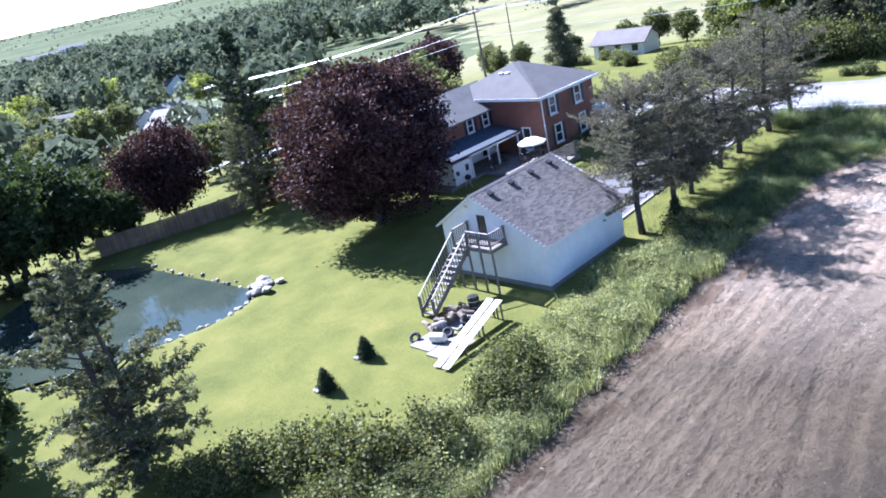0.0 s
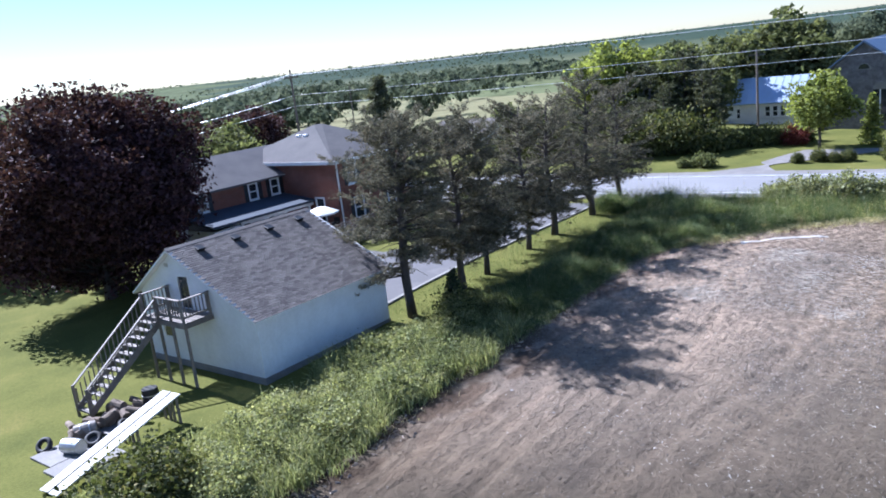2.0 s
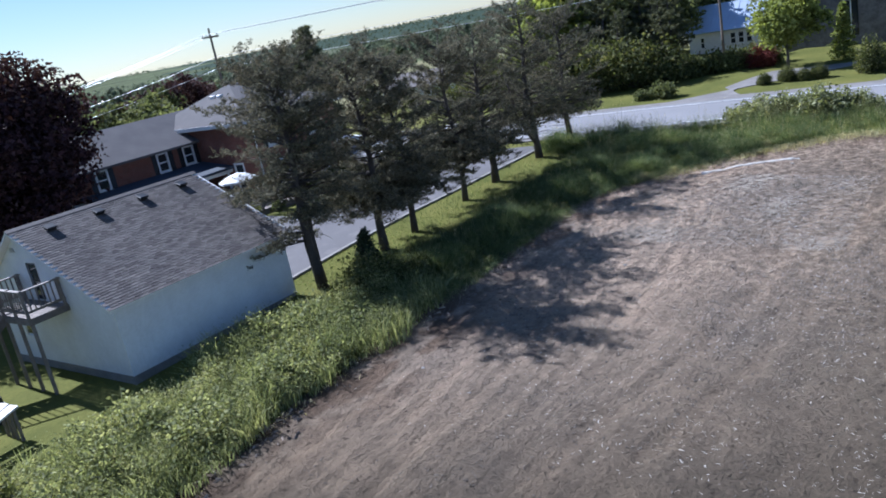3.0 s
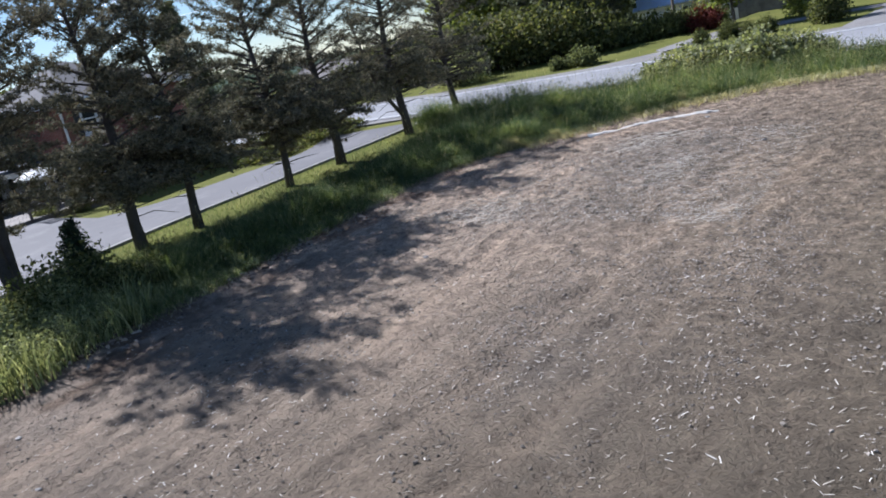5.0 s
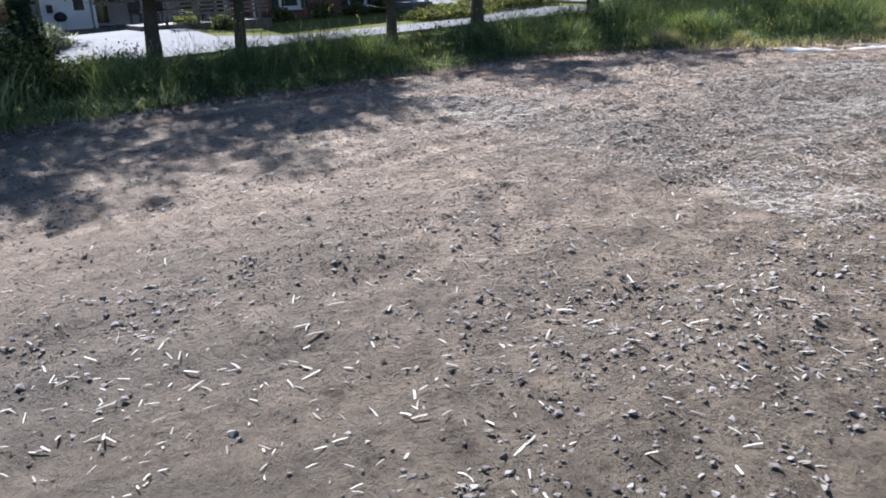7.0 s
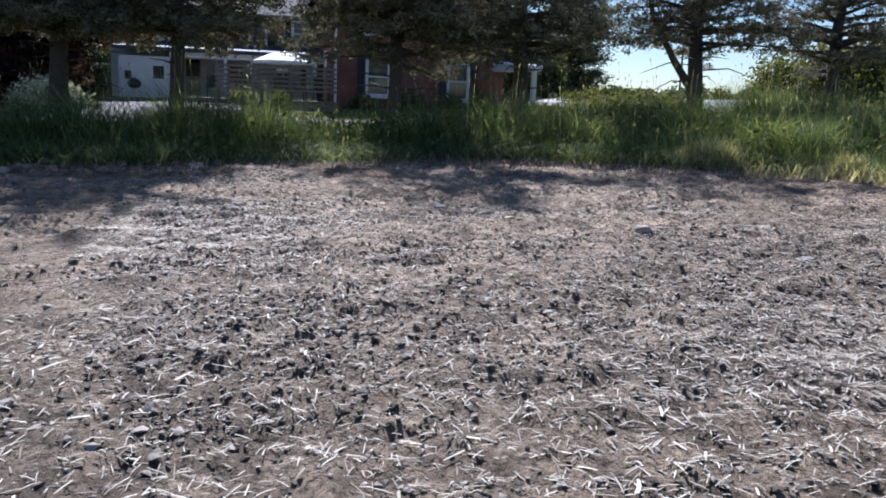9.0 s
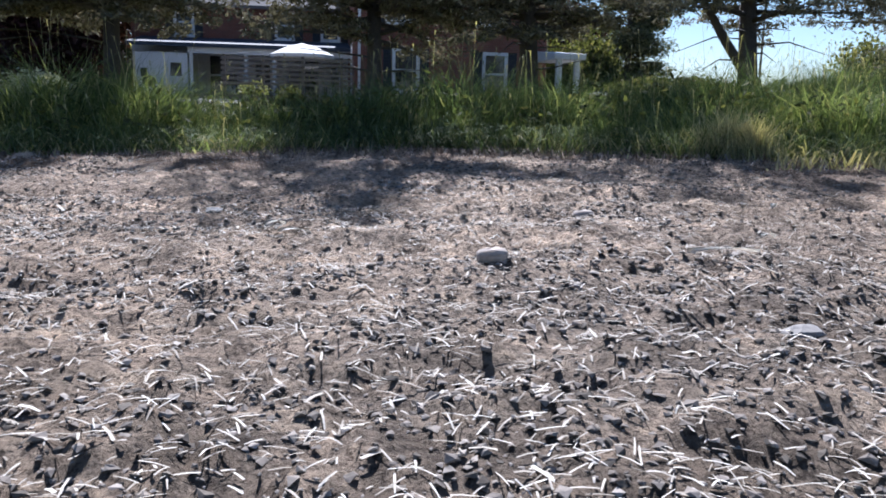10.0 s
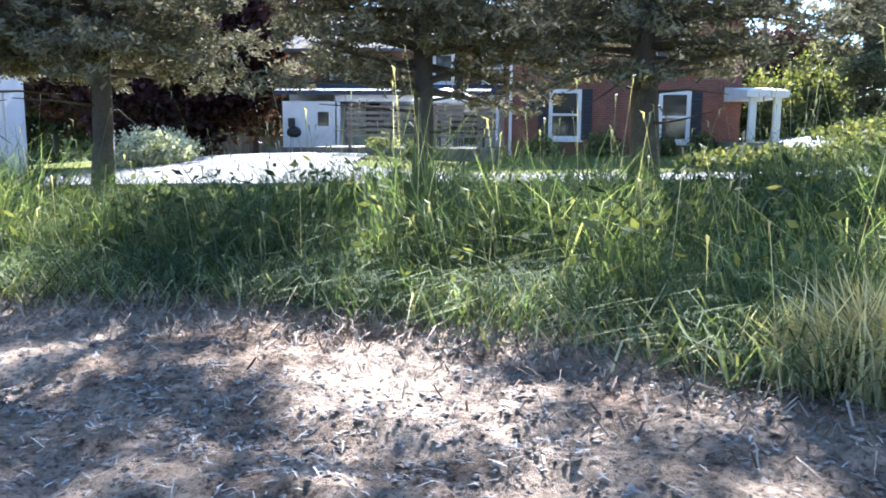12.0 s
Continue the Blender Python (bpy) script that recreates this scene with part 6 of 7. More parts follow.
# foundation planting, flowering bush by the driveway, dark low junipers beside the house
FLOWER = shrub(131, 1.0, 1.1, 0.12, 70, 22, M_WEED)
BLOOM = shrub(132, 1.14, 1.15, 0.13, 60, 26, M_BLOSSOM)
fb = plant("flowering_bush", FLOWER, -9.4, 10.5, 0, 0.9, "flowering bush with white blossom beside the driveway", "bush")
place("blossom", BLOOM[1], fb)
fb = plant("flowering_bush", FLOWER, -11.3, 10.0, 80, 0.85, "flowering bush with white blossom beside the driveway", "bush")
place("blossom", BLOOM[1], fb)
plant("light_green_bush", FLOWER, -5.8, 42.6, 0, 1.5, "tall light green bush across the highway", "bush", tall=1.5)
for i, (x, y, s) in enumerate(((-12.6, 16.6, 0.55), (-11.9, 17.9, 0.5), (-14.7, 21.6, 0.55), (-14.6, 23.6, 0.6), (-14.6, 25.4, 0.55), (-14.7, 26.9, 0.55))):
    plant("foundation_bush", HEDGE[i % 2], x, y, 55 * i, s, "low green bush at the foot of the house", "bush", "bushes round the house")
plant("foundation_bush", BALL, -18.2, 29.6, 20, 1.5, "dark green bush beside the portico", "bush", "bushes round the house", tall=1.3)
plant("foundation_bush", BALL, -19.6, 31.4, 80, 1.8, "dark green bush beside the portico", "bush", "bushes round the house", tall=1.3)
SPREAD = shrub(134, 0.55, 1.9, 0.13, 90, 30, M_SHRUB)
for i, (x, y, s) in enumerate(((-8.5, 27.5, 1.0), (-7.0, 30.3, 1.0), (-9.8, 31.0, 1.1))):
    plant("spreading_juniper", SPREAD, x, y, 65 * i, s, "low spreading evergreen on the front lawn", "bush", "spreading evergreens")
r = np.random.default_rng(29)
WEEDY = [shrub(140 + k, 1.25, 0.95, 0.115, 70, 17, M_WEED) for k in range(3)]
for i in range(46):
    y = -19 + 27 * (i + r.uniform(0, 1)) / 46
    x = r.uniform(2.6, 6.2)
    plant("weed_bush", WEEDY[i % 3], x, y, r.uniform(0, 360), r.uniform(0.7, 1.2), "bushy light green weeds in flower beside the field", "weed bush", "weed bushes beside the field", r.uniform(0.75, 1.1))
for i in range(9):
    y = 7.4 + 4.2 * (i + r.uniform(0, 1)) / 9
    plant("shrub", SHRUB[i % 3], r.uniform(2.8, 4.8), y, r.uniform(0, 360), r.uniform(0.28, 0.42), "low dark shrub in the grass below the cedars", "shrub", "low shrubs below the cedars", r.uniform(0.8, 1.1))
# two clipped cone shrubs on the lawn
CONE = spruce("cone", 67, 1.15, 0.55, 0.07, 24, 50, M_SPRUCE)
for x, y in ((-4.9, -12.9), (-5.4, -9.7)):
    plant("cone_shrub", CONE, x, y, 0, 1.0, "small dark cone-shaped evergreen on the lawn", "shrub", "cone shrubs on the lawn")
    m = pose(x - 0.42, y - 0.3, zat(x - 0.42, y - 0.3) + 0.05, 0, 0, 30) @ Matrix.Diagonal((0.55, 0.4, 0.3, 1))
    tagged(place("garden_stone", STONES[1], at=m), "pale stone at the foot of a cone shrub", "stone")

# ---- tall grass, weeds and straw ----
def scatter(n, x0, x1, y0, y1, keep, r):
    x, y = r.uniform(x0, x1, n), r.uniform(y0, y1, n)
    ok = keep(x, y, r.uniform(0, 1, n))
    return x[ok], y[ok]


def verge(x, y, u):
    """The weedy strip between the cedars and the field, and along the highway."""
    e = field_edge(y)
    s = -0.25 * x + 0.968 * y
    left = np.where(y < 7.0, 1.7, np.where(y < 12, 2.9, 3.0)) + 0.5 * vnoise(y * 0.5, y * 0, 31)
    left = np.where(y > 28.5, -0.2, left)
    d = np.minimum(x - left, e + 0.35 + 0.45 * vnoise(x * 0.9, y * 0.9, 30) - x)
    return (d > 0) & (s < 31.4) & (u < 0.45 + 0.55 * smooth(0, 0.5, d))


r = np.random.default_rng(31)
def tuft_height(x, y):
    clump = vnoise(x * 1.5, y * 1.5, 33) * 0.5 + vnoise(x * 0.45, y * 0.45, 34) * 0.5
    return np.clip(0.8 + 0.66 * clump, 0.22, 1.4) * (0.45 + 0.55 * smooth(-0.1, 1.1, field_edge(y) - x)) * (0.4 + 0.6 * np.maximum(smooth(2.4, 4.4, x), smooth(28, 29.5, y))) * (1 + 0.1 * smooth(15, 18, y) + (0.2 * smooth(12, 8, x) - 0.3 * smooth(11, 15, x)) * smooth(26.5, 29.5, y) + 0.12 * smooth(11, 13, y) * smooth(20, 17, y))


x, y = scatter(350000, -0.5, 15, 10.5, 30, verge, r)
x2, y2 = scatter(110000, -0.5, 42, 28, 37, verge, r)
x, y = np.concatenate([x, x2]), np.concatenate([y, y2])
ok = r.uniform(0, 1, len(x)) < 0.16 + 0.84 * smooth(-0.35, 0.3, vnoise(x * 2.2, y * 2.2, 38))
x, y = x[ok], y[ok]
h = tuft_height(x, y) * r.uniform(0.55, 1.35, len(x))
me = blade_mesh("verge_grass", np.stack([x, y, lie(x, y) - 0.02], 1), h, r.uniform(0.006, 0.016, len(x)), r.uniform(0.4, 1.45, len(x)) + 0.7 * smooth(1.3, 0.0, field_edge(y) - x) * r.uniform(0, 1, len(x)), M_GRASS, r)
tagged(place("verge_grass", me), "tall green seeding grass along the field edge", "grass", kind="stuff")
# seed heads on thin stalks
x, y = scatter(5200, -0.5, 30, 12, 36, verge, r)
n = len(x)
h = (tuft_height(x, y) + 0.12) * r.uniform(0.9, 1.35, n)
b = np.stack([x, y, lie(x, y)], 1)
a = r.uniform(0, 6.28, n)
k = r.uniform(0.1, 0.45, n)
top = b + np.stack([np.cos(a) * h * k, np.sin(a) * h * k, h], 1)
w = np.stack([-np.sin(a), np.cos(a), 0 * a], 1)
v = np.stack([b - w * 0.0018, b + w * 0.0018, top + w * 0.0018, top - w * 0.0018], 1).reshape(-1, 3)
tip = top + np.stack([np.cos(a) * 0.07, np.sin(a) * 0.07, 0.02 + 0 * a], 1)
u = np.stack([top - [0, 0, 0.07], top + w * 0.009, tip, top - w * 0.009], 1).reshape(-1, 3)
f = np.concatenate([np.arange(4 * n).reshape(-1, 4), 4 * n + np.arange(4 * n).reshape(-1, 4)])
tagged(place("seed_heads", mesh_of("seed_heads", np.concatenate([v, u]), f, M_DRYGRASS)), "pale seed heads on thin grass stalks", "grass", kind="stuff")
# bent blades and pale stalks that hang over the rim of the soil
for n, m, h0, h1, label in ((30000, M_LITTER, 0.05, 0.16, "brown flattened stems on the rim of the field"), (52000, M_GRASS, 0.2, 0.6, "bent grass hanging over the rim of the field"), (14000, M_DRYGRASS, 0.12, 0.4, "pale bent stalks hanging over the rim of the field")):
    x, y = scatter(n, 5.5, 12, 8, 27, lambda x, y, u: np.abs(x - field_edge(y) + 0.1 - (0.45 if m is M_LITTER else 0)) < 0.15 + (1.0 if m is M_LITTER else 0.5) * u, r)
    me = blade_mesh("fallen_grass", np.stack([x, y, lie(x, y) + 0.04], 1), r.uniform(h0, h1, len(x)), r.uniform(0.006, 0.013, len(x)), r.uniform(1.2, 2.5, len(x)), m, r)
    tagged(place("fallen_grass", me), label, "grass", kind="stuff")
x, y = scatter(44000, 1.6, 8, -26, 12, verge, r)
h = (0.6 + 0.45 * vnoise(x * 0.5, y * 0.5, 35) + 0.3 * vnoise(x * 1.3, y * 1.3, 39)) * r.uniform(0.6, 1.35, len(x))
me = blade_mesh("verge_weeds", np.stack([x, y, lie(x, y) - 0.02], 1), np.clip(h * 1.25, 0.2, 1.5), r.uniform(0.02, 0.055, len(x)), r.uniform(0.2, 0.9, len(x)), M_WEED, r)
tagged(place("verge_weeds", me), "lush light green weeds between garage and field", "weeds", kind="stuff")
# leafy weed tops
x, y = scatter(3600, 1.8, 7.6, -26, 8, verge, r)
hh = np.clip(0.85 + 0.55 * vnoise(x * 0.5, y * 0.5, 35) + 0.3 * vnoise(x * 1.3, y * 1.3, 39), 0.25, 1.6)
c = np.repeat(np.stack([x, y, lie(x, y) + hh * 0.75], 1), 22, 0) + r.normal(size=(len(x) * 22, 3)) * [0.16, 0.16, 0.17]
tagged(place("weed_leaves", leaf_mesh("weed_leaves", c, r.uniform(0.05, 0.115, len(c)), M_WEED, r, 0.3, 0.35)), "leafy light green weeds between garage and field", "weeds", kind="stuff")
x, y = scatter(2300, 2.2, 22, 11, 36, verge, r)
hh = np.clip(0.66 + 0.45 * vnoise(x * 0.9, y * 0.9, 36), 0.15, 1.2) * (0.4 + 0.6 * smooth(2.4, 4.4, x))
c = np.repeat(np.stack([x, y, lie(x, y) + hh * 0.7], 1), 18, 0) + r.normal(size=(len(x) * 18, 3)) * [0.12, 0.12, 0.13]
tagged(place("weed_leaves", leaf_mesh("weed_leaves", c, r.uniform(0.05, 0.13, len(c)), M_SHRUB, r, 0.3, 0.4)), "dark leafy weeds in the tall grass", "weeds", kind="stuff")
# dry tufts
for i, (tx, ty, s) in enumerate(((8.75, 23.02, 0.85), (8.95, 23.2, 0.7), (8.6, 22.82, 0.55), (9.9, 24.5, 0.6), (11.7, 27.2, 0.7), (13.2, 29.0, 0.7))):
    n = 420
    a, q = r.uniform(0, 6.28, n), np.abs(r.normal(0, 0.13, n))
    b = np.stack([tx + q * np.cos(a), ty + q * np.sin(a), 0 * a], 1)
    b[:, 2] = lie(b[:, 0], b[:, 1])
    me = blade_mesh("dry_tuft", b, r.uniform(0.35, 0.85, n) * s, r.uniform(0.007, 0.015, n), r.uniform(0.2, 0.75, n), M_DRYGRASS, r)
    tagged(place("dry_tuft", me), "tuft of dry straw-coloured grass at the field edge", "grass", "dry tufts", kind="stuff")
# dry stalks along the rim of the field, thick where it bends
ty = np.linspace(-20, 35.0, 600)
tx = field_edge(ty)
arc = np.concatenate([[0], np.cumsum(np.hypot(np.diff(tx), np.diff(ty)))])
bend_at = np.interp(23.5, ty, arc)
u = np.concatenate([r.uniform(0, bend_at, 2600), r.uniform(bend_at, arc[-1], 15000)])
o = np.where(u < bend_at, r.normal(0.1, 0.35, len(u)), r.normal(0.25, 0.42, len(u)))
x, y = np.interp(u, arc, tx) + o * 0.75, np.interp(u, arc, ty) - o * 0.6 * (u > bend_at)
me = blade_mesh("rim_stalks", np.stack([x, y, lie(x, y)], 1), r.uniform(0.06, 0.40, len(x)), r.uniform(0.010, 0.022, len(x)), r.uniform(0.6, 1.7, len(x)), M_DRYGRASS, r)
tagged(place("rim_stalks", me), "dry flattened stalks on the rim of the field", "straw", kind="stuff")
# short lawn tufts under the cedars
x, y = scatter(9000, -1.6, 2.6, 8.5, 31, lambda x, y, u: u < 1, r)
me = blade_mesh("lawn_tufts", np.stack([x, y, lie(x, y)], 1), r.uniform(0.05, 0.14, len(x)), r.uniform(0.01, 0.02, len(x)), r.uniform(0.2, 0.9, len(x)), M_GRASS, r)
tagged(place("lawn_tufts", me), "short rough lawn grass under the cedars", "grass", kind="stuff")

# clods and straw on the soil
def clod_field(name, n, x0, x1, y0, y1, s0, s1, label, seed, gate, material=M_CLOD):
    """Broken clods, heaped in the rows that the harrow left."""
    r = np.random.default_rng(seed)

    def keep(x, y, u):
        o = x - field_edge(y)
        row = 0.6 * vnoise(o * 2.1, y * 0.22, 91) + 0.6 * vnoise(x * 0.7, y * 0.5, 92) + 0.35 * vnoise(x * 3.0, y * 3.0, 93)
        return (o > 0.15) & (u < (0.22 if s1 < 0.025 else 0.07) + 0.85 * smooth(gate, gate + 0.45, row))

    x, y = scatter(n, x0, x1, y0, y1, keep, r)
    n = len(x)
    z = field_height(x, y)
    base = np.array([(1, 0, 0), (-0.5, 0.87, 0), (-0.5, -0.87, 0), (0.35, 0.6, 0.75), (-0.7, 0, 0.7), (0.35, -0.6, 0.8)], float)
    s = s0 + (s1 - s0) * r.uniform(0, 1, n) ** 2.2
    a = r.uniform(0, 6.28, n)
    ca, sa = np.cos(a)[:, None], np.sin(a)[:, None]
    v = base[None] * r.uniform(0.6, 1.35, (n, 6, 1)) + r.normal(0, 0.16, (n, 6, 3))
    v = np.stack([v[:, :, 0] * ca - v[:, :, 1] * sa, v[:, :, 0] * sa + v[:, :, 1] * ca, v[:, :, 2] * r.uniform(0.7, 1.2, (n, 1)) * 0.68], 2) * s[:, None, None]
    v += np.stack([x, y, z - s * 0.05], 1)[:, None]
    f = np.array([(0, 1, 3), (1, 2, 4), (2, 0, 5), (1, 4, 3), (2, 5, 4), (0, 3, 5), (3, 4, 5)])
    F = (f[None] + np.arange(n)[:, None, None] * 6).reshape(-1, 3)
    tagged(place(name, mesh_of(name, v.reshape(-1, 3), F, material)), label, "clods", kind="stuff")


clod_field("soil_clods", 26000, 7, 26, 7, 16, 0.010, 0.036, "dry crumbly clods strewn on the tilled soil", 44, -0.05)
clod_field("soil_clods", 12000, 7, 27, -2, 7, 0.010, 0.036, "dark crumbly clods on the darker soil", 47, -0.05, M_DARKCLOD)
clod_field("soil_clods", 24000, 7, 24, 15.5, 29, 0.007, 0.020, "dry crumbly clods strewn on the tilled soil", 41, -0.05)
clod_field("soil_crumbs", 34000, 8.0, 18.0, 15.5, 24.0, 0.007, 0.022, "small dry crumbs of soil", 42, -0.2)
clod_field("soil_clods", 4000, 7, 34, -20, -2, 0.015, 0.045, "larger dark clods further down the field", 43, -0.1, M_DARKCLOD)
# These dark crumbs also stand in for short shadows between the clods.
clod_field("soil_crumbs", 26000, 8, 21, 8, 17, 0.008, 0.024, "dark crumbs of broken soil", 48, -0.1, M_DARKCLOD)
clod_field("soil_crumbs", 24000, 8.5, 18.5, 15.5, 23.5, 0.008, 0.022, "dark crumbs among the straw", 49, -0.1, M_DARKCLOD)
clod_field("soil_lumps", 1100, 7, 27, 2, 15.5, 0.022, 0.05, "fist-sized lumps of dark earth on the tilled soil", 45, 0.05, M_DARKCLOD)


r = np.random.default_rng(46)
x, y = scatter(6000, 6, 10, -24, 16, lambda x, y, u: (x > field_edge(y) - 0.1) & (u < smooth(1.6, 0.0, x - field_edge(y)) * smooth(-0.35, 0.4, vnoise(x * 0.8, y * 0.55, 47))), r)
n = len(x)
a, ln, w = r.uniform(0, 6.28, n), r.uniform(0.06, 0.26, n), r.uniform(0.012, 0.04, n)
d, sd = np.stack([np.cos(a), np.sin(a), 0 * a], 1) * ln[:, None], np.stack([-np.sin(a), np.cos(a), 0 * a], 1) * w[:, None]
c = np.stack([x, y, field_height(x, y) + 0.01], 1)
up = np.array([0, 0, 1.0]) * r.uniform(0.02, 0.07, (n, 1))
v = np.stack([c - d / 2 - sd, c + d / 2 - sd * 0.6, c + d / 2 + sd * 0.7, c - d / 2 + sd, c - d * 0.35 + up, c + d * 0.35 + up * 0.8], 1)
f = [(0, 1, 5, 4), (2, 3, 4, 5), (1, 2, 5), (3, 0, 4)]
F = [tuple(q + 6 * i for q in g) for i in range(n) for g in f]
tagged(place("rim_litter", mesh_of("rim_litter", v.reshape(-1, 3), F, M_LITTER)), "brown torn sods and plant litter along the rim of the field", "litter", kind="stuff")


def straw_field(name, n, x0, x1, y0, y1, l0, l1, w, seed):
    r = np.random.default_rng(seed)
    x, y = scatter(n, x0, x1, y0, y1, lambda x, y, u: (x > field_edge(y) + 0.1) & (u < (0.14 + 0.86 * smooth(2.8, 5.5, x - field_edge(y))) * (0.2 + 0.8 * smooth(-0.4, 0.7, vnoise(x * 0.5, y * 0.45, seed)))), r)
    n = len(x)
    a = r.uniform(0, 2 * np.pi, n)
    ln = r.uniform(l0, l1, n)
    d = np.stack([np.cos(a), np.sin(a), r.normal(0, 0.16, n)], 1) * ln[:, None]
    sd = np.stack([-np.sin(a), np.cos(a), 0 * a], 1) * (r.uniform(0.6, 1.3, n) * w)[:, None]
    c = np.stack([x, y, field_height(x, y) + 0.010], 1)
    up = np.array([0, 0, 1.0]) * (0.002 + 0.015 * ln * r.uniform(0, 1, n))[:, None]
    bend = sd * r.normal(0, 0.2, (n, 1))
    v = np.stack([c - d / 2 - sd / 2, c - d / 2 + sd / 2, c + bend + up + sd / 2, c + bend + up - sd / 2, c + d / 2 + sd / 3, c + d / 2 - sd / 3], 1)
    f = np.array([(0, 1, 2, 3), (3, 2, 4, 5)])
    F = (f[None] + np.arange(n)[:, None, None] * 6).reshape(-1, 4)
    tagged(place(name, mesh_of(name, v.reshape(-1, 3), F, M_STRAW)), "pale broken straw and corn stubble lying on the soil", "straw", kind="stuff")


straw_field("straw_litter", 190000, 7.0, 19.0, 15, 24, 0.018, 0.09, 0.0048, 51)
straw_field("straw_litter", 12000, 7, 27, 2, 31, 0.03, 0.10, 0.010, 52)
straw_field("corn_stalks", 3400, 7, 27, 1, 19, 0.05, 0.15, 0.014, 53)


def brick_block(x, y, turn, size, label):
    bm = boxed(-size / 2, size / 2, -size * 0.28, size * 0.28, 0, size * 0.42, bevel=size * 0.08)
    bmesh.ops.subdivide_edges(bm, edges=bm.edges[:], cuts=2, smooth=0.6)
    for v in bm.verts:
        v.co += Vector((noise.noise(v.co * 9 + Vector((x, y, 0))), noise.noise(v.co * 9 + Vector((y, x, 3))), noise.noise(v.co * 9))) * size * 0.07
    ob = tagged(part("stone_block", bm, M_BROWNROCK, shade=True), label, "stone", "stone blocks on the field")
    z = float(field_height(np.array([x]), np.array([y]))[0])
    ob.matrix_basis = pose(x, y, z - 0.02, 4, -5, turn)


# pale wheel rut where the field bends
RUT = [(11.3, 24.3), (12.6, 25.35), (13.8, 26.1), (15.2, 26.8)]
bm = bmesh.new()
prev = None
for k in range(41):
    q = k / 40 * (len(RUT) - 1)
    i = min(int(q), len(RUT) - 2)
    a, b = Vector(RUT[i]), Vector(RUT[i + 1])
    c, d = a.lerp(b, q - i), (b - a).normalized()
    w = 0.11 + 0.05 * math.sin(k * 1.7) * math.cos(k * 0.6)
    line = []
    for o, h in ((-w, -0.02), (-w * 0.6, 0.035), (0.0, 0.05), (w * 0.6, 0.035), (w, -0.02)):
        x, y = c.x - d.y * o, c.y + d.x * o
        line.append(bm.verts.new((x, y, float(field_height(np.array([x]), np.array([y]))[0]) + h)))
    if prev:
        for j in range(4):
            bm.faces.new((prev[j], prev[j + 1], line[j + 1], line[j]))
    prev = line
bmesh.ops.recalc_face_normals(bm, faces=bm.faces[:])
tagged(part("wheel_rut", bm, M_DUST, shade=True), "pale dusty ridge of a wheel rut on the soil", "wheel rut", kind="structure")
brick_block(11.87, 20.37, 82, 0.125, "squared brown stone lying on the soil")
brick_block(13.26, 19.48, 78, 0.125, "rounded brown stone block half sunk in straw")
brick_block(13.53, 19.76, 20, 0.075, "small pale brown stone half sunk in straw")


def husk(x, y, turn, length, wide):
    """A pale torn corn husk, curled along its middle."""
    bm = bmesh.new()
    z = float(field_height(np.array([x]), np.array([y]))[0])
    rows = []
    for i in range(9):
        u = i / 8
        w = wide * (0.25 + 0.75 * math.sin(math.pi * min(1, 0.15 + 0.8 * u))) * (0.8 + 0.2 * math.sin(7 * u))
        rows.append([bm.verts.new((length * (u - 0.5), w * v, 0.012 + 0.25 * wide * (v * v) + 0.02 * math.sin(3 * u + v))) for v in (-0.5, -0.2, 0.1, 0.45)])
    for a, b in zip(rows, rows[1:]):
        for k in range(3):
            bm.faces.new((a[k], b[k], b[k + 1], a[k + 1]))
    bmesh.ops.solidify(bm, geom=bm.faces[:], thickness=0.003)
    ob = tagged(part("corn_husk", bm, M_HUSK, shade=True), "pale torn corn husk lying on the soil", "corn husk", "corn husks on the field")
    ob.matrix_basis = pose(x, y, z + 0.012, 0, 0, turn)


for x, y, turn, ln, w in ((12.41, 18.62, 62, 0.2, 0.07), (12.34, 18.52, 100, 0.11, 0.05), (12.9, 20.98, 80, 0.08, 0.03), (13.2, 20.58, 82, 0.34, 0.022), (15.1, 17.9, 30, 0.1, 0.04), (12.1, 21.5, 130, 0.09, 0.035)):
    husk(x, y, turn, ln, w)
r = np.random.default_rng(61)
for i in range(16):
    x, y = r.uniform(9, 23), r.uniform(1, 26)
    if x < field_edge(y) + 0.8:
        continue
    s = r.uniform(0.05, 0.13)
    z = float(field_height(np.array([x]), np.array([y]))[0])
    m = pose(x, y, z + s * 0.12, 0, 0, r.uniform(0, 360)) @ Matrix.Diagonal((s * 1.3, s, s * 0.7, 1))
    tagged(place("field_stone", STONES[i % 5], at=m), "small pale stone lying on the tilled soil", "stone", "stones on the field")

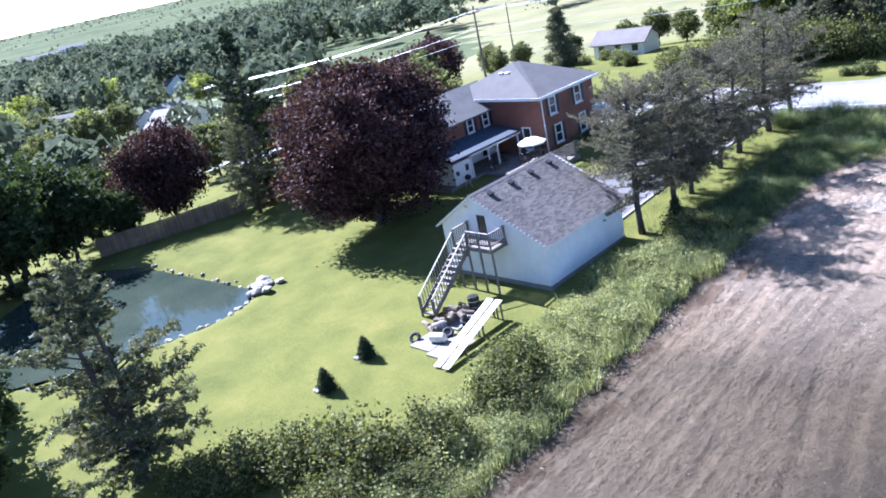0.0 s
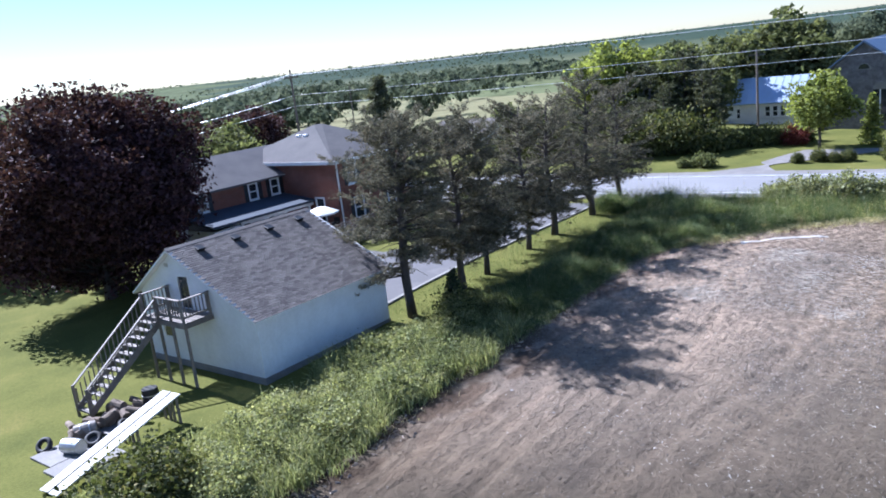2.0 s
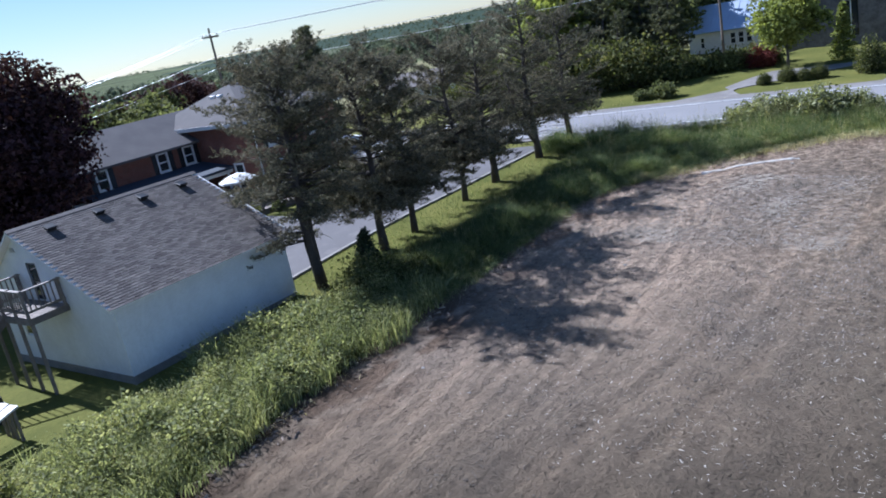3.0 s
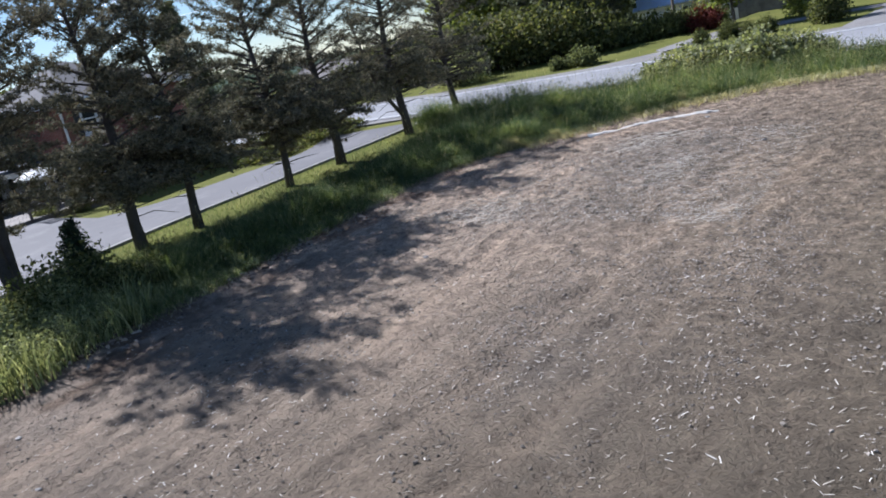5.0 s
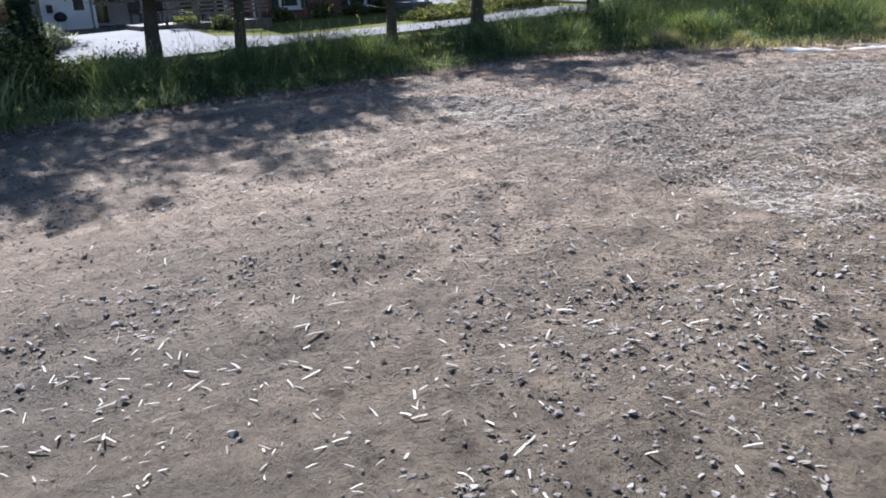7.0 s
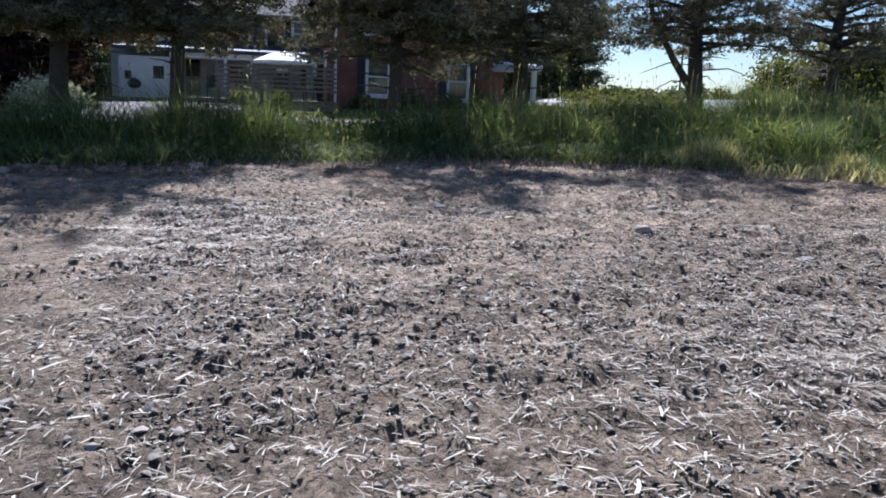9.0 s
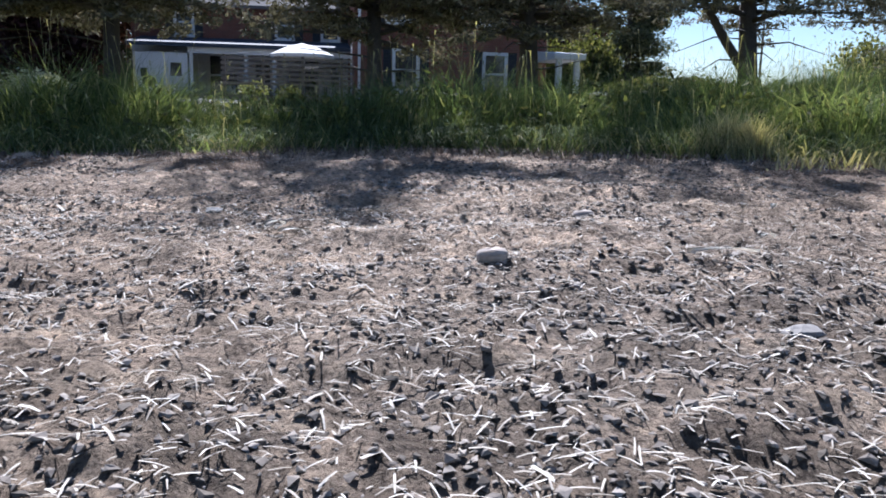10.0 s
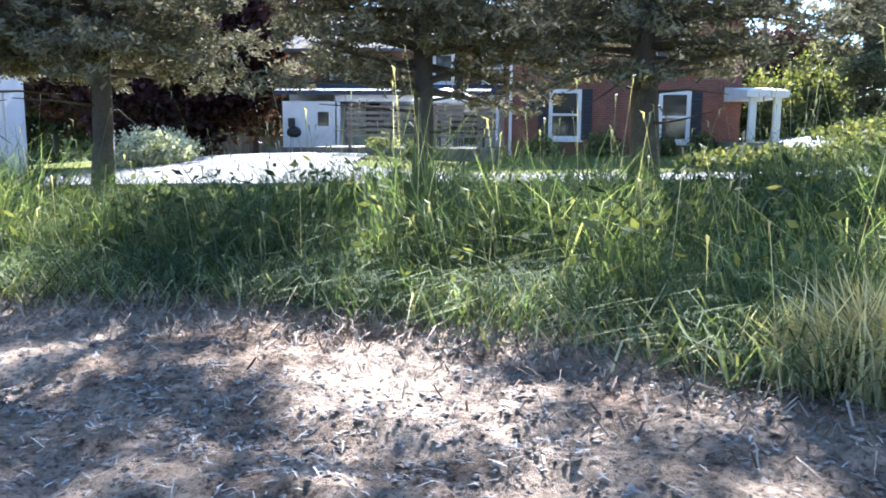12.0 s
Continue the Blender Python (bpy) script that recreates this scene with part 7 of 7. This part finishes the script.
# ---- yard things beside the stair ----
for (x0, x1, y0, y1) in ((-3.9, -2.35, -7.9, -5.6), (-3.9, -2.4, -5.55, -3.4), (-2.3, -0.7, -8.2, -5.9)):
    ob = part("paving_slab", boxed(x0, x1, y0, y1, -0.05, 0.05, bevel=0.015), M_CONCRETE)
    ob.matrix_basis = Matrix.Translation((0, 0, zat((x0 + x1) / 2, (y0 + y1) / 2)))
    tagged(ob, "flat pale concrete slab on the lawn", "paving slab", "slabs by the stair")
for dx, lift in ((0.0, 0.0), (0.62, 0.03)):
    ramp = empty("plank_ramp", label="long bleached white plank propped up on trestles", category="plank", group="planks beside the stair")
    a, b = Vector((-0.75 + dx, -8.9, zat(-0.5, -8.9) + 0.12 + lift)), Vector((-1.5 + dx, -3.5, 0.62 + lift))
    part("plank", beam(bmesh.new(), a, b, 0.43, 0.06), M_PLANK, ramp)
    for t in (0.30, 0.62, 0.97):
        p = a.lerp(b, t)
        g = zat(p.x, p.y)
        for sx in (-0.18, 0.18):
            part("leg", boxed(p.x + sx - 0.04, p.x + sx + 0.04, p.y - 0.04, p.y + 0.04, g - 0.03, p.z - 0.03), M_DECK, ramp)
        part("crossbar", boxed(p.x - 0.25, p.x + 0.25, p.y - 0.045, p.y + 0.045, p.z - 0.12, p.z - 0.032), M_DECK, ramp)


def barrel(x, y, turn, tilt, length, rad, material, label, lift):
    v, f = tube([(0, 0, 0), (0, 0, 0.02), (0, 0, length * 0.3), (0, 0, length * 0.5), (0, 0, length * 0.7), (0, 0, length - 0.02), (0, 0, length)], [rad * 0.9, rad * 0.97, rad * 1.02, rad * 1.05, rad * 1.02, rad * 0.97, rad * 0.9], 16)
    ob = empty("barrel", label=label, category="barrel")
    place("body", mesh_of("body", v, f, material, False), ob)
    for z in (length * 0.3, length * 0.7):
        v, f = tube([(0, 0, z - 0.02), (0, 0, z + 0.02)], [rad * 1.05, rad * 1.05], 16)
        place("hoop", mesh_of("hoop", v, f, M_STEEL), ob)
    ob.matrix_basis = pose(x, y, zat(x, y) + lift, 0, tilt, turn)


barrel(-3.0, -7.0, 15, 88, 0.85, 0.28, M_STEEL, "galvanised drum lying on its side", 0.30)
barrel(-3.6, -6.3, 60, 88, 0.8, 0.27, M_RAIL, "pale plastic drum lying on its side", 0.32)
barrel(-3.1, -3.3, 0, 0, 0.85, 0.33, M_BLACK, "upright black rain barrel by the stair", 0.0)
r = np.random.default_rng(71)
for i in range(34):
    x, y = -3.5 + r.normal(0, 0.38), -5.0 + r.normal(0, 0.85)
    ln, rad = r.uniform(0.35, 0.8), r.uniform(0.09, 0.2)
    v, f = tube([(-ln / 2, 0, 0), (0, 0.01, 0.01), (ln / 2, 0, 0)], [rad, rad * 0.97, rad * 0.9], 10)
    m = pose(x, y, zat(x, y) + rad + abs(r.normal(0, 0.16)) + 0.02, r.uniform(0, 360), r.uniform(-16, 16), r.uniform(0, 180))
    tagged(place("log", mesh_of("log", v, f, M_LOG), at=m), "short cut log in a heap by the stair", "log", "log heap by the stair")
for x, y, t in ((-2.6, -6.1, 20), (-2.4, -4.9, -10), (-4.1, -7.2, 40)):
    tyre = empty("tyre", label="worn black tyre lying in the yard heap", category="tyre", group="tyres in the yard heap")
    bm = bmesh.new()
    rings = []
    for k in range(20):
        a = 2 * math.pi * k / 20
        rings.append([bm.verts.new(((0.24 + 0.1 * math.cos(b)) * math.cos(a), (0.24 + 0.1 * math.cos(b)) * math.sin(a), 0.1 + 0.1 * math.sin(b))) for b in [2 * math.pi * j / 8 for j in range(8)]])
    for k in range(20):
        for j in range(8):
            bm.faces.new((rings[k][j], rings[(k + 1) % 20][j], rings[(k + 1) % 20][(j + 1) % 8], rings[k][(j + 1) % 8]))
    bmesh.ops.recalc_face_normals(bm, faces=bm.faces[:])
    part("tread", bm, M_TYRE, tyre, shade=True)
    tyre.matrix_basis = pose(x, y, zat(x, y) + 0.12, t, 25, 0)
# board fence behind the pond
fence = empty("board_fence", label="tall brown board fence along the back of the lawn", category="fence")
FP = [Vector((-45.2, -8.2)), Vector((-42.2, -3.2)), (Vector((-40.0, 1.8))), Vector((-38.2, 7.6)), Vector((-35.5, 13.0))]
BOARD = bpy.data.meshes.new("fence_board")
bm = boxed(-0.068, 0.068, -0.011, 0.011, 0.0, 1.75)
for v in bm.verts:
    if v.co.z > 1 and abs(v.co.x) > 0.05:
        v.co.z -= 0.03
bm.to_mesh(BOARD)
bm.free()
BOARD.materials.append(M_FENCE)
for a, b in zip(FP, FP[1:]):
    d = (b - a).length
    turn = math.degrees(math.atan2(b.y - a.y, b.x - a.x))
    k = int(d / 0.145)
    for i in range(k):
        p = a.lerp(b, (i + 0.5) / k)
        place("board", BOARD, fence, pose(p.x, p.y, zat(p.x, p.y) + 0.05 + random.uniform(-0.02, 0.02), 0, 0, turn))
    k = int(d / 2.4) + 1
    for i in range(k):
        p = a.lerp(b, i / k)
        ob = part("post", boxed(-0.06, 0.06, -0.06, 0.06, -0.1, 1.9, bevel=0.008), M_FENCE, fence)
        ob.matrix_basis = pose(p.x, p.y, zat(p.x, p.y), 0, 0, turn)
    for h in (0.4, 1.4):
        part("rail", beam(bmesh.new(), (a.x - 0.05, a.y + 0.04, zat(a.x, a.y) + h), (b.x - 0.05, b.y + 0.04, zat(b.x, b.y) + h), 0.05, 0.09), M_FENCE, fence)

# ---- across the highway ----
barn = empty("stone_building", label="tall grey stone building with arched window and blue metal roof", category="building")
BX0, BX1, BY0, BY1 = 6.0, 14.0, 64.5, 78.0
bz = zat(11, 64.5) - 0.3
bm = bmesh.new()
wall_cells(bm, "y", BY0, BY0 + 0.5, BX0, BX1, bz, bz + 5.3, [(10.75, 11.95, bz + 1.0, bz + 4.0)])
part("wall", bm, M_FIELDSTONE, barn, "grey fieldstone front wall")
bm = bmesh.new()
prism(bm, [(BX0, bz + 5.3), (BX1, bz + 5.3), ((BX0 + BX1) / 2, bz + 8.3)], BY0, BY0 + 0.5)
part("gable", bm, M_FIELDSTONE, barn)
for x0, x1 in ((BX0, BX0 + 0.5), (BX1 - 0.5, BX1)):
    bm = bmesh.new()
    wall_cells(bm, "x", x0, x1, BY0 + 0.5, BY1, bz, bz + 5.3, [(BY0 + 3, BY0 + 4, bz + 1.5, bz + 4), (BY0 + 8, BY0 + 9, bz + 1.5, bz + 4)])
    part("wall", bm, M_FIELDSTONE, barn)
part("wall", boxed(BX0 + 0.5, BX1 - 0.5, BY1 - 0.5, BY1, bz, bz + 5.3), M_FIELDSTONE, barn)
bm = bmesh.new()
mx = (BX0 + BX1) / 2
prism(bm, [(mx, bz + 8.55), (BX1 + 0.4, bz + 5.25), (BX1 + 0.4, bz + 5.1), (mx, bz + 8.35)], BY0 - 0.3, BY1 + 0.3)
part("roof", bm, M_BARNROOF, barn, "blue-grey metal roof slope")
bm = bmesh.new()
prism(bm, [(mx, bz + 8.55), (mx, bz + 8.35), (BX0 - 0.4, bz + 5.1), (BX0 - 0.4, bz + 5.25)], BY0 - 0.3, BY1 + 0.3)
part("roof", bm, M_BARNROOF, barn, "blue-grey metal roof slope")
bm = bmesh.new()
ring = [(10.75, bz + 4.0), (11.95, bz + 4.0)] + [(11.35 + 0.6 * math.cos(a), bz + 4.0 + 0.7 * math.sin(a)) for a in [math.pi * k / 8 for k in range(1, 8)]]
prism(bm, [ring[0], ring[1]] + ring[2:], BY0 - 0.06, BY0 + 0.02)
aw = part("arched_window", bm, M_CONCRETE, barn, "pale arched window head")
part("pane", boxed(10.8, 11.3, BY0 + 0.1, BY0 + 0.13, bz + 1.05, bz + 3.95), M_GLASS, aw)
part("pane", boxed(11.4, 11.9, BY0 + 0.1, BY0 + 0.13, bz + 1.05, bz + 3.95), M_GLASS, aw)
part("mullion", boxed(11.3, 11.4, BY0 + 0.05, BY0 + 0.15, bz + 1.0, bz + 4.0), M_WHITE, aw)
arc = [math.pi * k / 10 for k in range(11)]
bm = bmesh.new()
prism(bm, [(mx + 0.62 * math.cos(a), bz + 5.85 + 0.62 * math.sin(a)) for a in arc], BY0 - 0.06, BY0 + 0.01)
lun = part("lunette", bm, M_CONCRETE, barn, "pale framed half-round window in the gable")
bm = bmesh.new()
prism(bm, [(mx + 0.46 * math.cos(a), bz + 5.93 + 0.46 * math.sin(a)) for a in arc], BY0 - 0.075, BY0 - 0.062)
part("pane", bm, M_GLASS, lun)
shed = empty("long_shed", label="low white building with pale blue metal roof", category="building")
SX0_, SX1_, SY0_, SY1_ = -7.2, 4.6, 77.5, 84.0
sz = zat(0, 77.5) - 0.1
SW = [(-6.0, -5.4, sz + 0.9, sz + 2.2)] + [(x, x + 0.75, sz + 1.0, sz + 2.35) for x in (-2.75, -1.9, -1.05, 0.3, 1.15, 2.0)]
bm = bmesh.new()
wall_cells(bm, "y", SY0_, SY0_ + 0.2, SX0_, SX1_, sz, sz + 2.7, SW)
part("wall", bm, M_SIDING, shed)
for w in SW:
    window(shed, "y", SY0_, *w, -1, False)
part("wall", boxed(SX0_, SX1_, SY1_ - 0.2, SY1_, sz, sz + 2.7), M_SIDING, shed)
for x in (SX0_, SX1_ - 0.2):
    bm = bmesh.new()
    m = [(SY0_ + 0.2, sz), (SY1_ - 0.2, sz), (SY1_ - 0.2, sz + 2.7), ((SY0_ + SY1_) / 2, sz + 5.2), (SY0_ + 0.2, sz + 2.7)]
    a = [bm.verts.new((x, q, h)) for q, h in m]
    b = [bm.verts.new((x + 0.2, q, h)) for q, h in m]
    bm.faces.new(a)
    bm.faces.new(b[::-1])
    for i in range(5):
        bm.faces.new((a[i], b[i], b[(i + 1) % 5], a[(i + 1) % 5]))
    bmesh.ops.recalc_face_normals(bm, faces=bm.faces[:])
    part("wall", bm, M_SIDING, shed)
my = (SY0_ + SY1_) / 2
for y0, y1 in ((SY0_ - 0.35, my), (SY1_ + 0.35, my)):
    bm = bmesh.new()
    beam(bm, ((SX0_ + SX1_) / 2, y0, sz + 2.6), ((SX0_ + SX1_) / 2, y1, sz + 5.35), SX1_ - SX0_ + 0.7, 0.1)
    part("roof", bm, M_METALROOF, shed, "pale blue standing-seam roof slope")
for i in range(15):
    x = SX0_ - 0.3 + i * (SX1_ - SX0_ + 0.6) / 14
    part("roof_seam", beam(bmesh.new(), (x, SY0_ - 0.35, sz + 2.68), (x, my, sz + 5.43), 0.05, 0.05), M_METALROOF, shed)

# neighbouring houses in the trees
def cottage(x, y, turn, w, d, h, material, roof, label):
    c = empty("neighbour_house", label=label, category="house")
    part("wall", boxed(-w / 2, w / 2, -d / 2, d / 2, -0.6, h), material, c)
    for sgn in (1, -1):
        bm = bmesh.new()
        beam(bm, (0, sgn * (d / 2 + 0.4), h - 0.15), (0, 0, h + d * 0.3), w + 0.8, 0.14)
        part("roof", bm, roof, c)
    for sx in (-w / 2 + 0.1, w / 2 - 0.1):
        bm = bmesh.new()
        a = [bm.verts.new((sx - 0.1, q, z)) for q, z in ((-d / 2, h), (d / 2, h), (0, h + d * 0.28))]
        b = [bm.verts.new((sx + 0.1, q, z)) for q, z in ((-d / 2, h), (d / 2, h), (0, h + d * 0.28))]
        bm.faces.new(a)
        bm.faces.new(b[::-1])
        for i in range(3):
            bm.faces.new((a[i], b[i], b[(i + 1) % 3], a[(i + 1) % 3]))
        bmesh.ops.recalc_face_normals(bm, faces=bm.faces[:])
        part("gable", bm, material, c)
    for k in range(3):
        u = -w / 2 + w * (k + 0.5) / 3
        for sgn in (1, -1):
            fr = part("window", boxed(u - 0.5, u + 0.5, sgn * d / 2 - 0.03, sgn * d / 2 + 0.03, 0.9 * h / 2.4, 2.1 * h / 2.4), M_WHITE, c)
            part("pane", boxed(u - 0.42, u + 0.42, sgn * d / 2 - 0.04, sgn * d / 2 + 0.04, 0.98 * h / 2.4, 2.02 * h / 2.4), M_GLASS, fr)
    c.matrix_basis = pose(x, y, zat(x, y), 0, 0, turn)


cottage(-30.6, 57.5, 4, 7.0, 4.2, 1.9, M_SIDING, M_SHINGLE, "low pale bungalow with grey roof across the highway")
cottage(-112, 35, 20, 10, 8, 2.4, M_SIDING, M_CONCRETE, "low white bungalow with pale roof among the trees")
cottage(-126, 39, 110, 9, 7, 2.4, M_SIDING, M_CONCRETE, "low pale bungalow with light grey roof among the trees")
cottage(-150, 36, 10, 11, 8, 2.4, M_SIDING, M_CONCRETE, "pale bungalow with light grey roof among the trees")
cottage(-172, 35, 30, 11, 8, 2.4, M_SIDING, M_ROOF, "low bungalow with grey roof among the trees")
cottage(-200, 78, 0, 12, 9, 3.0, M_SIDING, M_ROOF, "distant grey-roofed house among the trees")
cottage(-910, 280, 70, 40, 12, 5.0, M_SIDING, M_CONCRETE, "long pale farm building far off in the valley")
cottage(-1010, 355, 75, 30, 12, 5.0, M_SIDING, M_CONCRETE, "long white farm building far off in the valley")

# poles and wires along the far side of the highway
POLES = [(-75.0, 22.6), (-33.0, 33.2), (48.6, 53.8)]
ARM = []
for x, y in POLES:
    z = zat(x, y)
    p = empty("utility_pole", label="weathered wooden utility pole with crossarm beside the highway", category="utility pole", group="poles along the highway")
    up = 2.0 if x > 0 else 0.0
    v, f = tube([(0, 0, -0.3), (0, 0, 5.0), (0, 0, 11.0 + up)], [0.15, 0.12, 0.09], 10)
    place("pole", mesh_of("pole", v, f, M_POLE), p)
    part("crossarm", boxed(-0.06, 0.06, -1.1, 1.1, 10.2 + up, 10.34 + up), M_POLE, p)
    for oy in (-1.0, -0.35, 1.0):
        v, f = tube([(0, oy, 10.34 + up), (0, oy, 10.44 + up), (0, oy, 10.52 + up)], [0.03, 0.06, 0.03], 8)
        place("insulator", mesh_of("insulator", v, f, M_WHITE), p)
    p.matrix_basis = pose(x, y, z, 0, 0, 14.5)
    ARM.append((x, y, z))
for oy, h in ((-1.0, 10.5), (1.0, 10.5), (-0.35, 10.5), (0.16, 8.6), (0.16, 7.6)):
    for (x0, y0, z0), (x1, y1, z1) in zip(ARM, ARM[1:]):
        a = Vector((x0 - RN.x * -oy, y0 + RN.y * oy, z0 + h))
        b = Vector((x1 - RN.x * -oy, y1 + RN.y * oy, z1 + h + (2.0 if x1 > 0 else 0.0)))
        pts = [tuple(a.lerp(b, t / 14) - Vector((0, 0, (0.75 if x1 < 0 else 0.3) * 4 * (t / 14) * (1 - t / 14)))) for t in range(15)]
        v, f = tube(pts, [0.015] * 15, 6)
        tagged(place("power_line", mesh_of("power_line", v, f, M_WIRE)), "thin bright overhead wire sagging between poles", "wire", "wires along the highway")

# pole in front of the shed
shed_pole = empty("utility_pole", label="weathered wooden utility pole in front of the low white building", category="utility pole")
v, f = tube([(0, 0, -0.3), (0, 0, 5.0), (0, 0, 8.6)], [0.15, 0.13, 0.1], 10)
place("pole", mesh_of("pole", v, f, M_POLE), shed_pole)
part("crossarm", boxed(-0.9, 0.9, -0.05, 0.05, 8.0, 8.12), M_POLE, shed_pole)
shed_pole.matrix_basis = pose(-2.9, 75.6, zat(-2.9, 75.6))
# bare pole in the field beyond the highway
v, f = tube([(0, 0, -0.4), (0, 0, 5.0), (0, 0, 10.0)], [0.12, 0.1, 0.08], 8)
tagged(place("wooden_pole", mesh_of("wooden_pole", v, f, M_POLE), at=pose(-49.3, 57.5, zat(-49.3, 57.5))), "thin bare wooden pole beyond the highway", "pole")


# two far pylons on the ridge
for x in (-120.0, -100.0):
    p = empty("pylon", label="small grey lattice pylon on the far ridge", category="pylon", group="pylons on the ridge")
    z0 = float(lie(np.array([x]), np.array([1484.0]))[0])
    top = 38.0 - z0
    for sx, sy in ((-1, -1), (1, -1), (-1, 1), (1, 1)):
        part("leg", beam(bmesh.new(), (sx * 2.2, sy * 2.2, -1.0), (sx * 0.5, sy * 0.5, top), 0.45, 0.45), M_STEEL, p)
    for q in (0.8, 0.9, 0.99):
        part("crossarm", beam(bmesh.new(), (-4.0, 0, top * q), (4.0, 0, top * q), 0.4, 0.4), M_STEEL, p)
    p.matrix_basis = pose(x, 1484.0, z0, 0, 0, 0)


# ---- far woods ----
def allowed(x, y):
    """Keeps woods off the highway, the house lots and the open meadow beyond the highway."""
    s = -0.25 * x + 0.968 * y
    return (np.abs(s - 35) > 9) & ((x < 6) | (s > 60)) & ((y > 50) | (x < -55)) & ~((x * x + y * y < 190 ** 2) & (y - 19 > 0.36 * (15 - x)) & (y - 19 < 1.25 * (15 - x)))


def shell_mesh(name, centres, radii, per, material, r):
    """Leafy shells: slivers that lie on rounded crowns and face outwards."""
    n = len(centres)
    d = r.normal(size=(n, per, 3))
    d[..., 2] = np.abs(d[..., 2]) * 1.1 - 0.35
    d /= np.linalg.norm(d, axis=2, keepdims=True)
    rad = np.asarray(radii)[:, None, None] * r.uniform(0.8, 1.12, (n, per, 1))
    p = (np.asarray(centres)[:, None] + d * rad * [1.0, 1.0, 0.92]).reshape(-1, 3)
    d = (d + r.normal(0, 0.3, d.shape)).reshape(-1, 3)
    a = np.cross(d, r.normal(size=d.shape))
    a /= np.linalg.norm(a, axis=1, keepdims=True) + 1e-9
    b = np.cross(d, a)
    s = np.repeat(np.asarray(radii), per)[:, None] * r.uniform(1.2, 2.2, (n * per, 1)) * 2.6 / math.sqrt(per)
    v = np.stack([p - a * s * 0.4 - b * s * 0.4, p - a * s * 0.4 + b * s * 0.4, p + a * s * 0.5], 1).reshape(-1, 3)
    return mesh_of(name, v, np.arange(3 * n * per).reshape(-1, 3), material)


def woods(name, x, y, size, seed, lobes, per, leaf, label, body, shell):
    """Far trees in the mass: crowns of several rounded leafy shells, with loose leafage round them."""
    r = np.random.default_rng(seed)
    n = len(x)
    s = size * r.uniform(0.45, 1.35, n)
    d = r.normal(size=(n, lobes, 3))
    d[..., 2] = np.abs(d[..., 2]) * 1.25 - 0.45
    d /= np.linalg.norm(d, axis=2, keepdims=True)
    d *= r.uniform(0.65, 1.0, (n, lobes, 1)) * [0.36, 0.36, 0.44]
    mid = np.stack([x, y, lie(x, y) + 0.45 * s], 1)[:, None] + d * s[:, None, None]
    puff = 0.5 / math.sqrt(lobes + 3)
    c = mid[:, :, None] + np.clip(r.normal(size=(n, lobes, per, 3)), -1.6, 1.6) * [puff, puff, puff * 0.8] * s[:, None, None, None] * 0.75
    q = np.repeat(s, lobes * per) * r.uniform(0.6, 1.4, n * lobes * per) * leaf
    tagged(place(name, needle_mesh(name, c.reshape(-1, 3), q, M_WOODS, r, 0.2, 0.9)), label, "woods", kind="stuff")
    e = r.normal(size=(n, body, 3)) * [0.19, 0.19, 0.13]
    e = np.stack([x, y, lie(x, y) + 0.5 * s], 1)[:, None] + e * s[:, None, None]
    w = np.repeat(s, body) * r.uniform(0.17, 0.3, n * body)
    tagged(place(name, shell_mesh(name, e.reshape(-1, 3), w, shell, M_WOODS, r)), label, "woods", kind="stuff")


def wood_sites(seed, n, r0, r1, thr, freq, hedges):
    """Patches of woodland, and hedgerows between the meadows."""
    r = np.random.default_rng(seed)
    d = np.sqrt(r.uniform(r0 * r0, r1 * r1, n))
    a = r.uniform(math.radians(20), math.radians(215), n)
    x, y = d * np.cos(a), 15 + d * np.sin(a)
    ok = vnoise(x * freq, y * freq, 77) + 0.35 * vnoise(x * freq * 3, y * freq * 3, 78) > thr + 0.7 * smooth(-30, 40, x + 0.55 * y - 20) - 0.35 * smooth(0, -60, x + 0.9 * y)
    s = (y - 19) / np.maximum(15 - x, 1)
    ok &= ~((d < 480) & (s > 0.78) & (s < 1.95))
    x, y = x[ok], y[ok]
    for i in range(hedges):
        d0, a0 = math.sqrt(r.uniform(r0 * r0, r1 * r1)), r.uniform(math.radians(25), math.radians(205))
        turn = radians(14.5 + 90 * (i % 2)) + r.normal(0, 0.12)
        ln = r.uniform(0.15, 0.4) * d0 + 25
        u = np.arange(-ln / 2, ln / 2, 5.5 + r0 * 0.008)
        u = u[r.uniform(0, 1, len(u)) < 0.8] + 0.0
        x = np.append(x, d0 * math.cos(a0) + u * math.cos(turn) + r.normal(0, 1.4, len(u)))
        y = np.append(y, 15 + d0 * math.sin(a0) + u * math.sin(turn) + r.normal(0, 1.4, len(u)))
    ok = allowed(x, y) & ~((x < -96) & (x > -215) & (y > 20) & (y < 62) & (r.uniform(0, 1, len(x)) < 0.85))
    return x[ok], y[ok]


woods("near_woods", *wood_sites(81, 1900, 75, 300, -0.28, 0.017, 14), 11.5, 84, 8, 10, 0.06, "scattered green trees and hedgerows in the valley", 3, 44)
woods("valley_woods", *wood_sites(82, 9000, 260, 850, -0.3, 0.007, 40), 10.0, 85, 4, 4, 0.12, "belts of green woodland and hedges across the valley", 2, 14)
woods("hill_woods", *wood_sites(83, 9000, 820, 2300, -0.1, 0.002, 30), 6.0, 86, 1, 2, 0.4, "distant wooded hills along the horizon", 1, 9)

# shingles of the nearest roof corner, one by one
for m in tab_rows:
    place("shingle", TAB, garage, m)
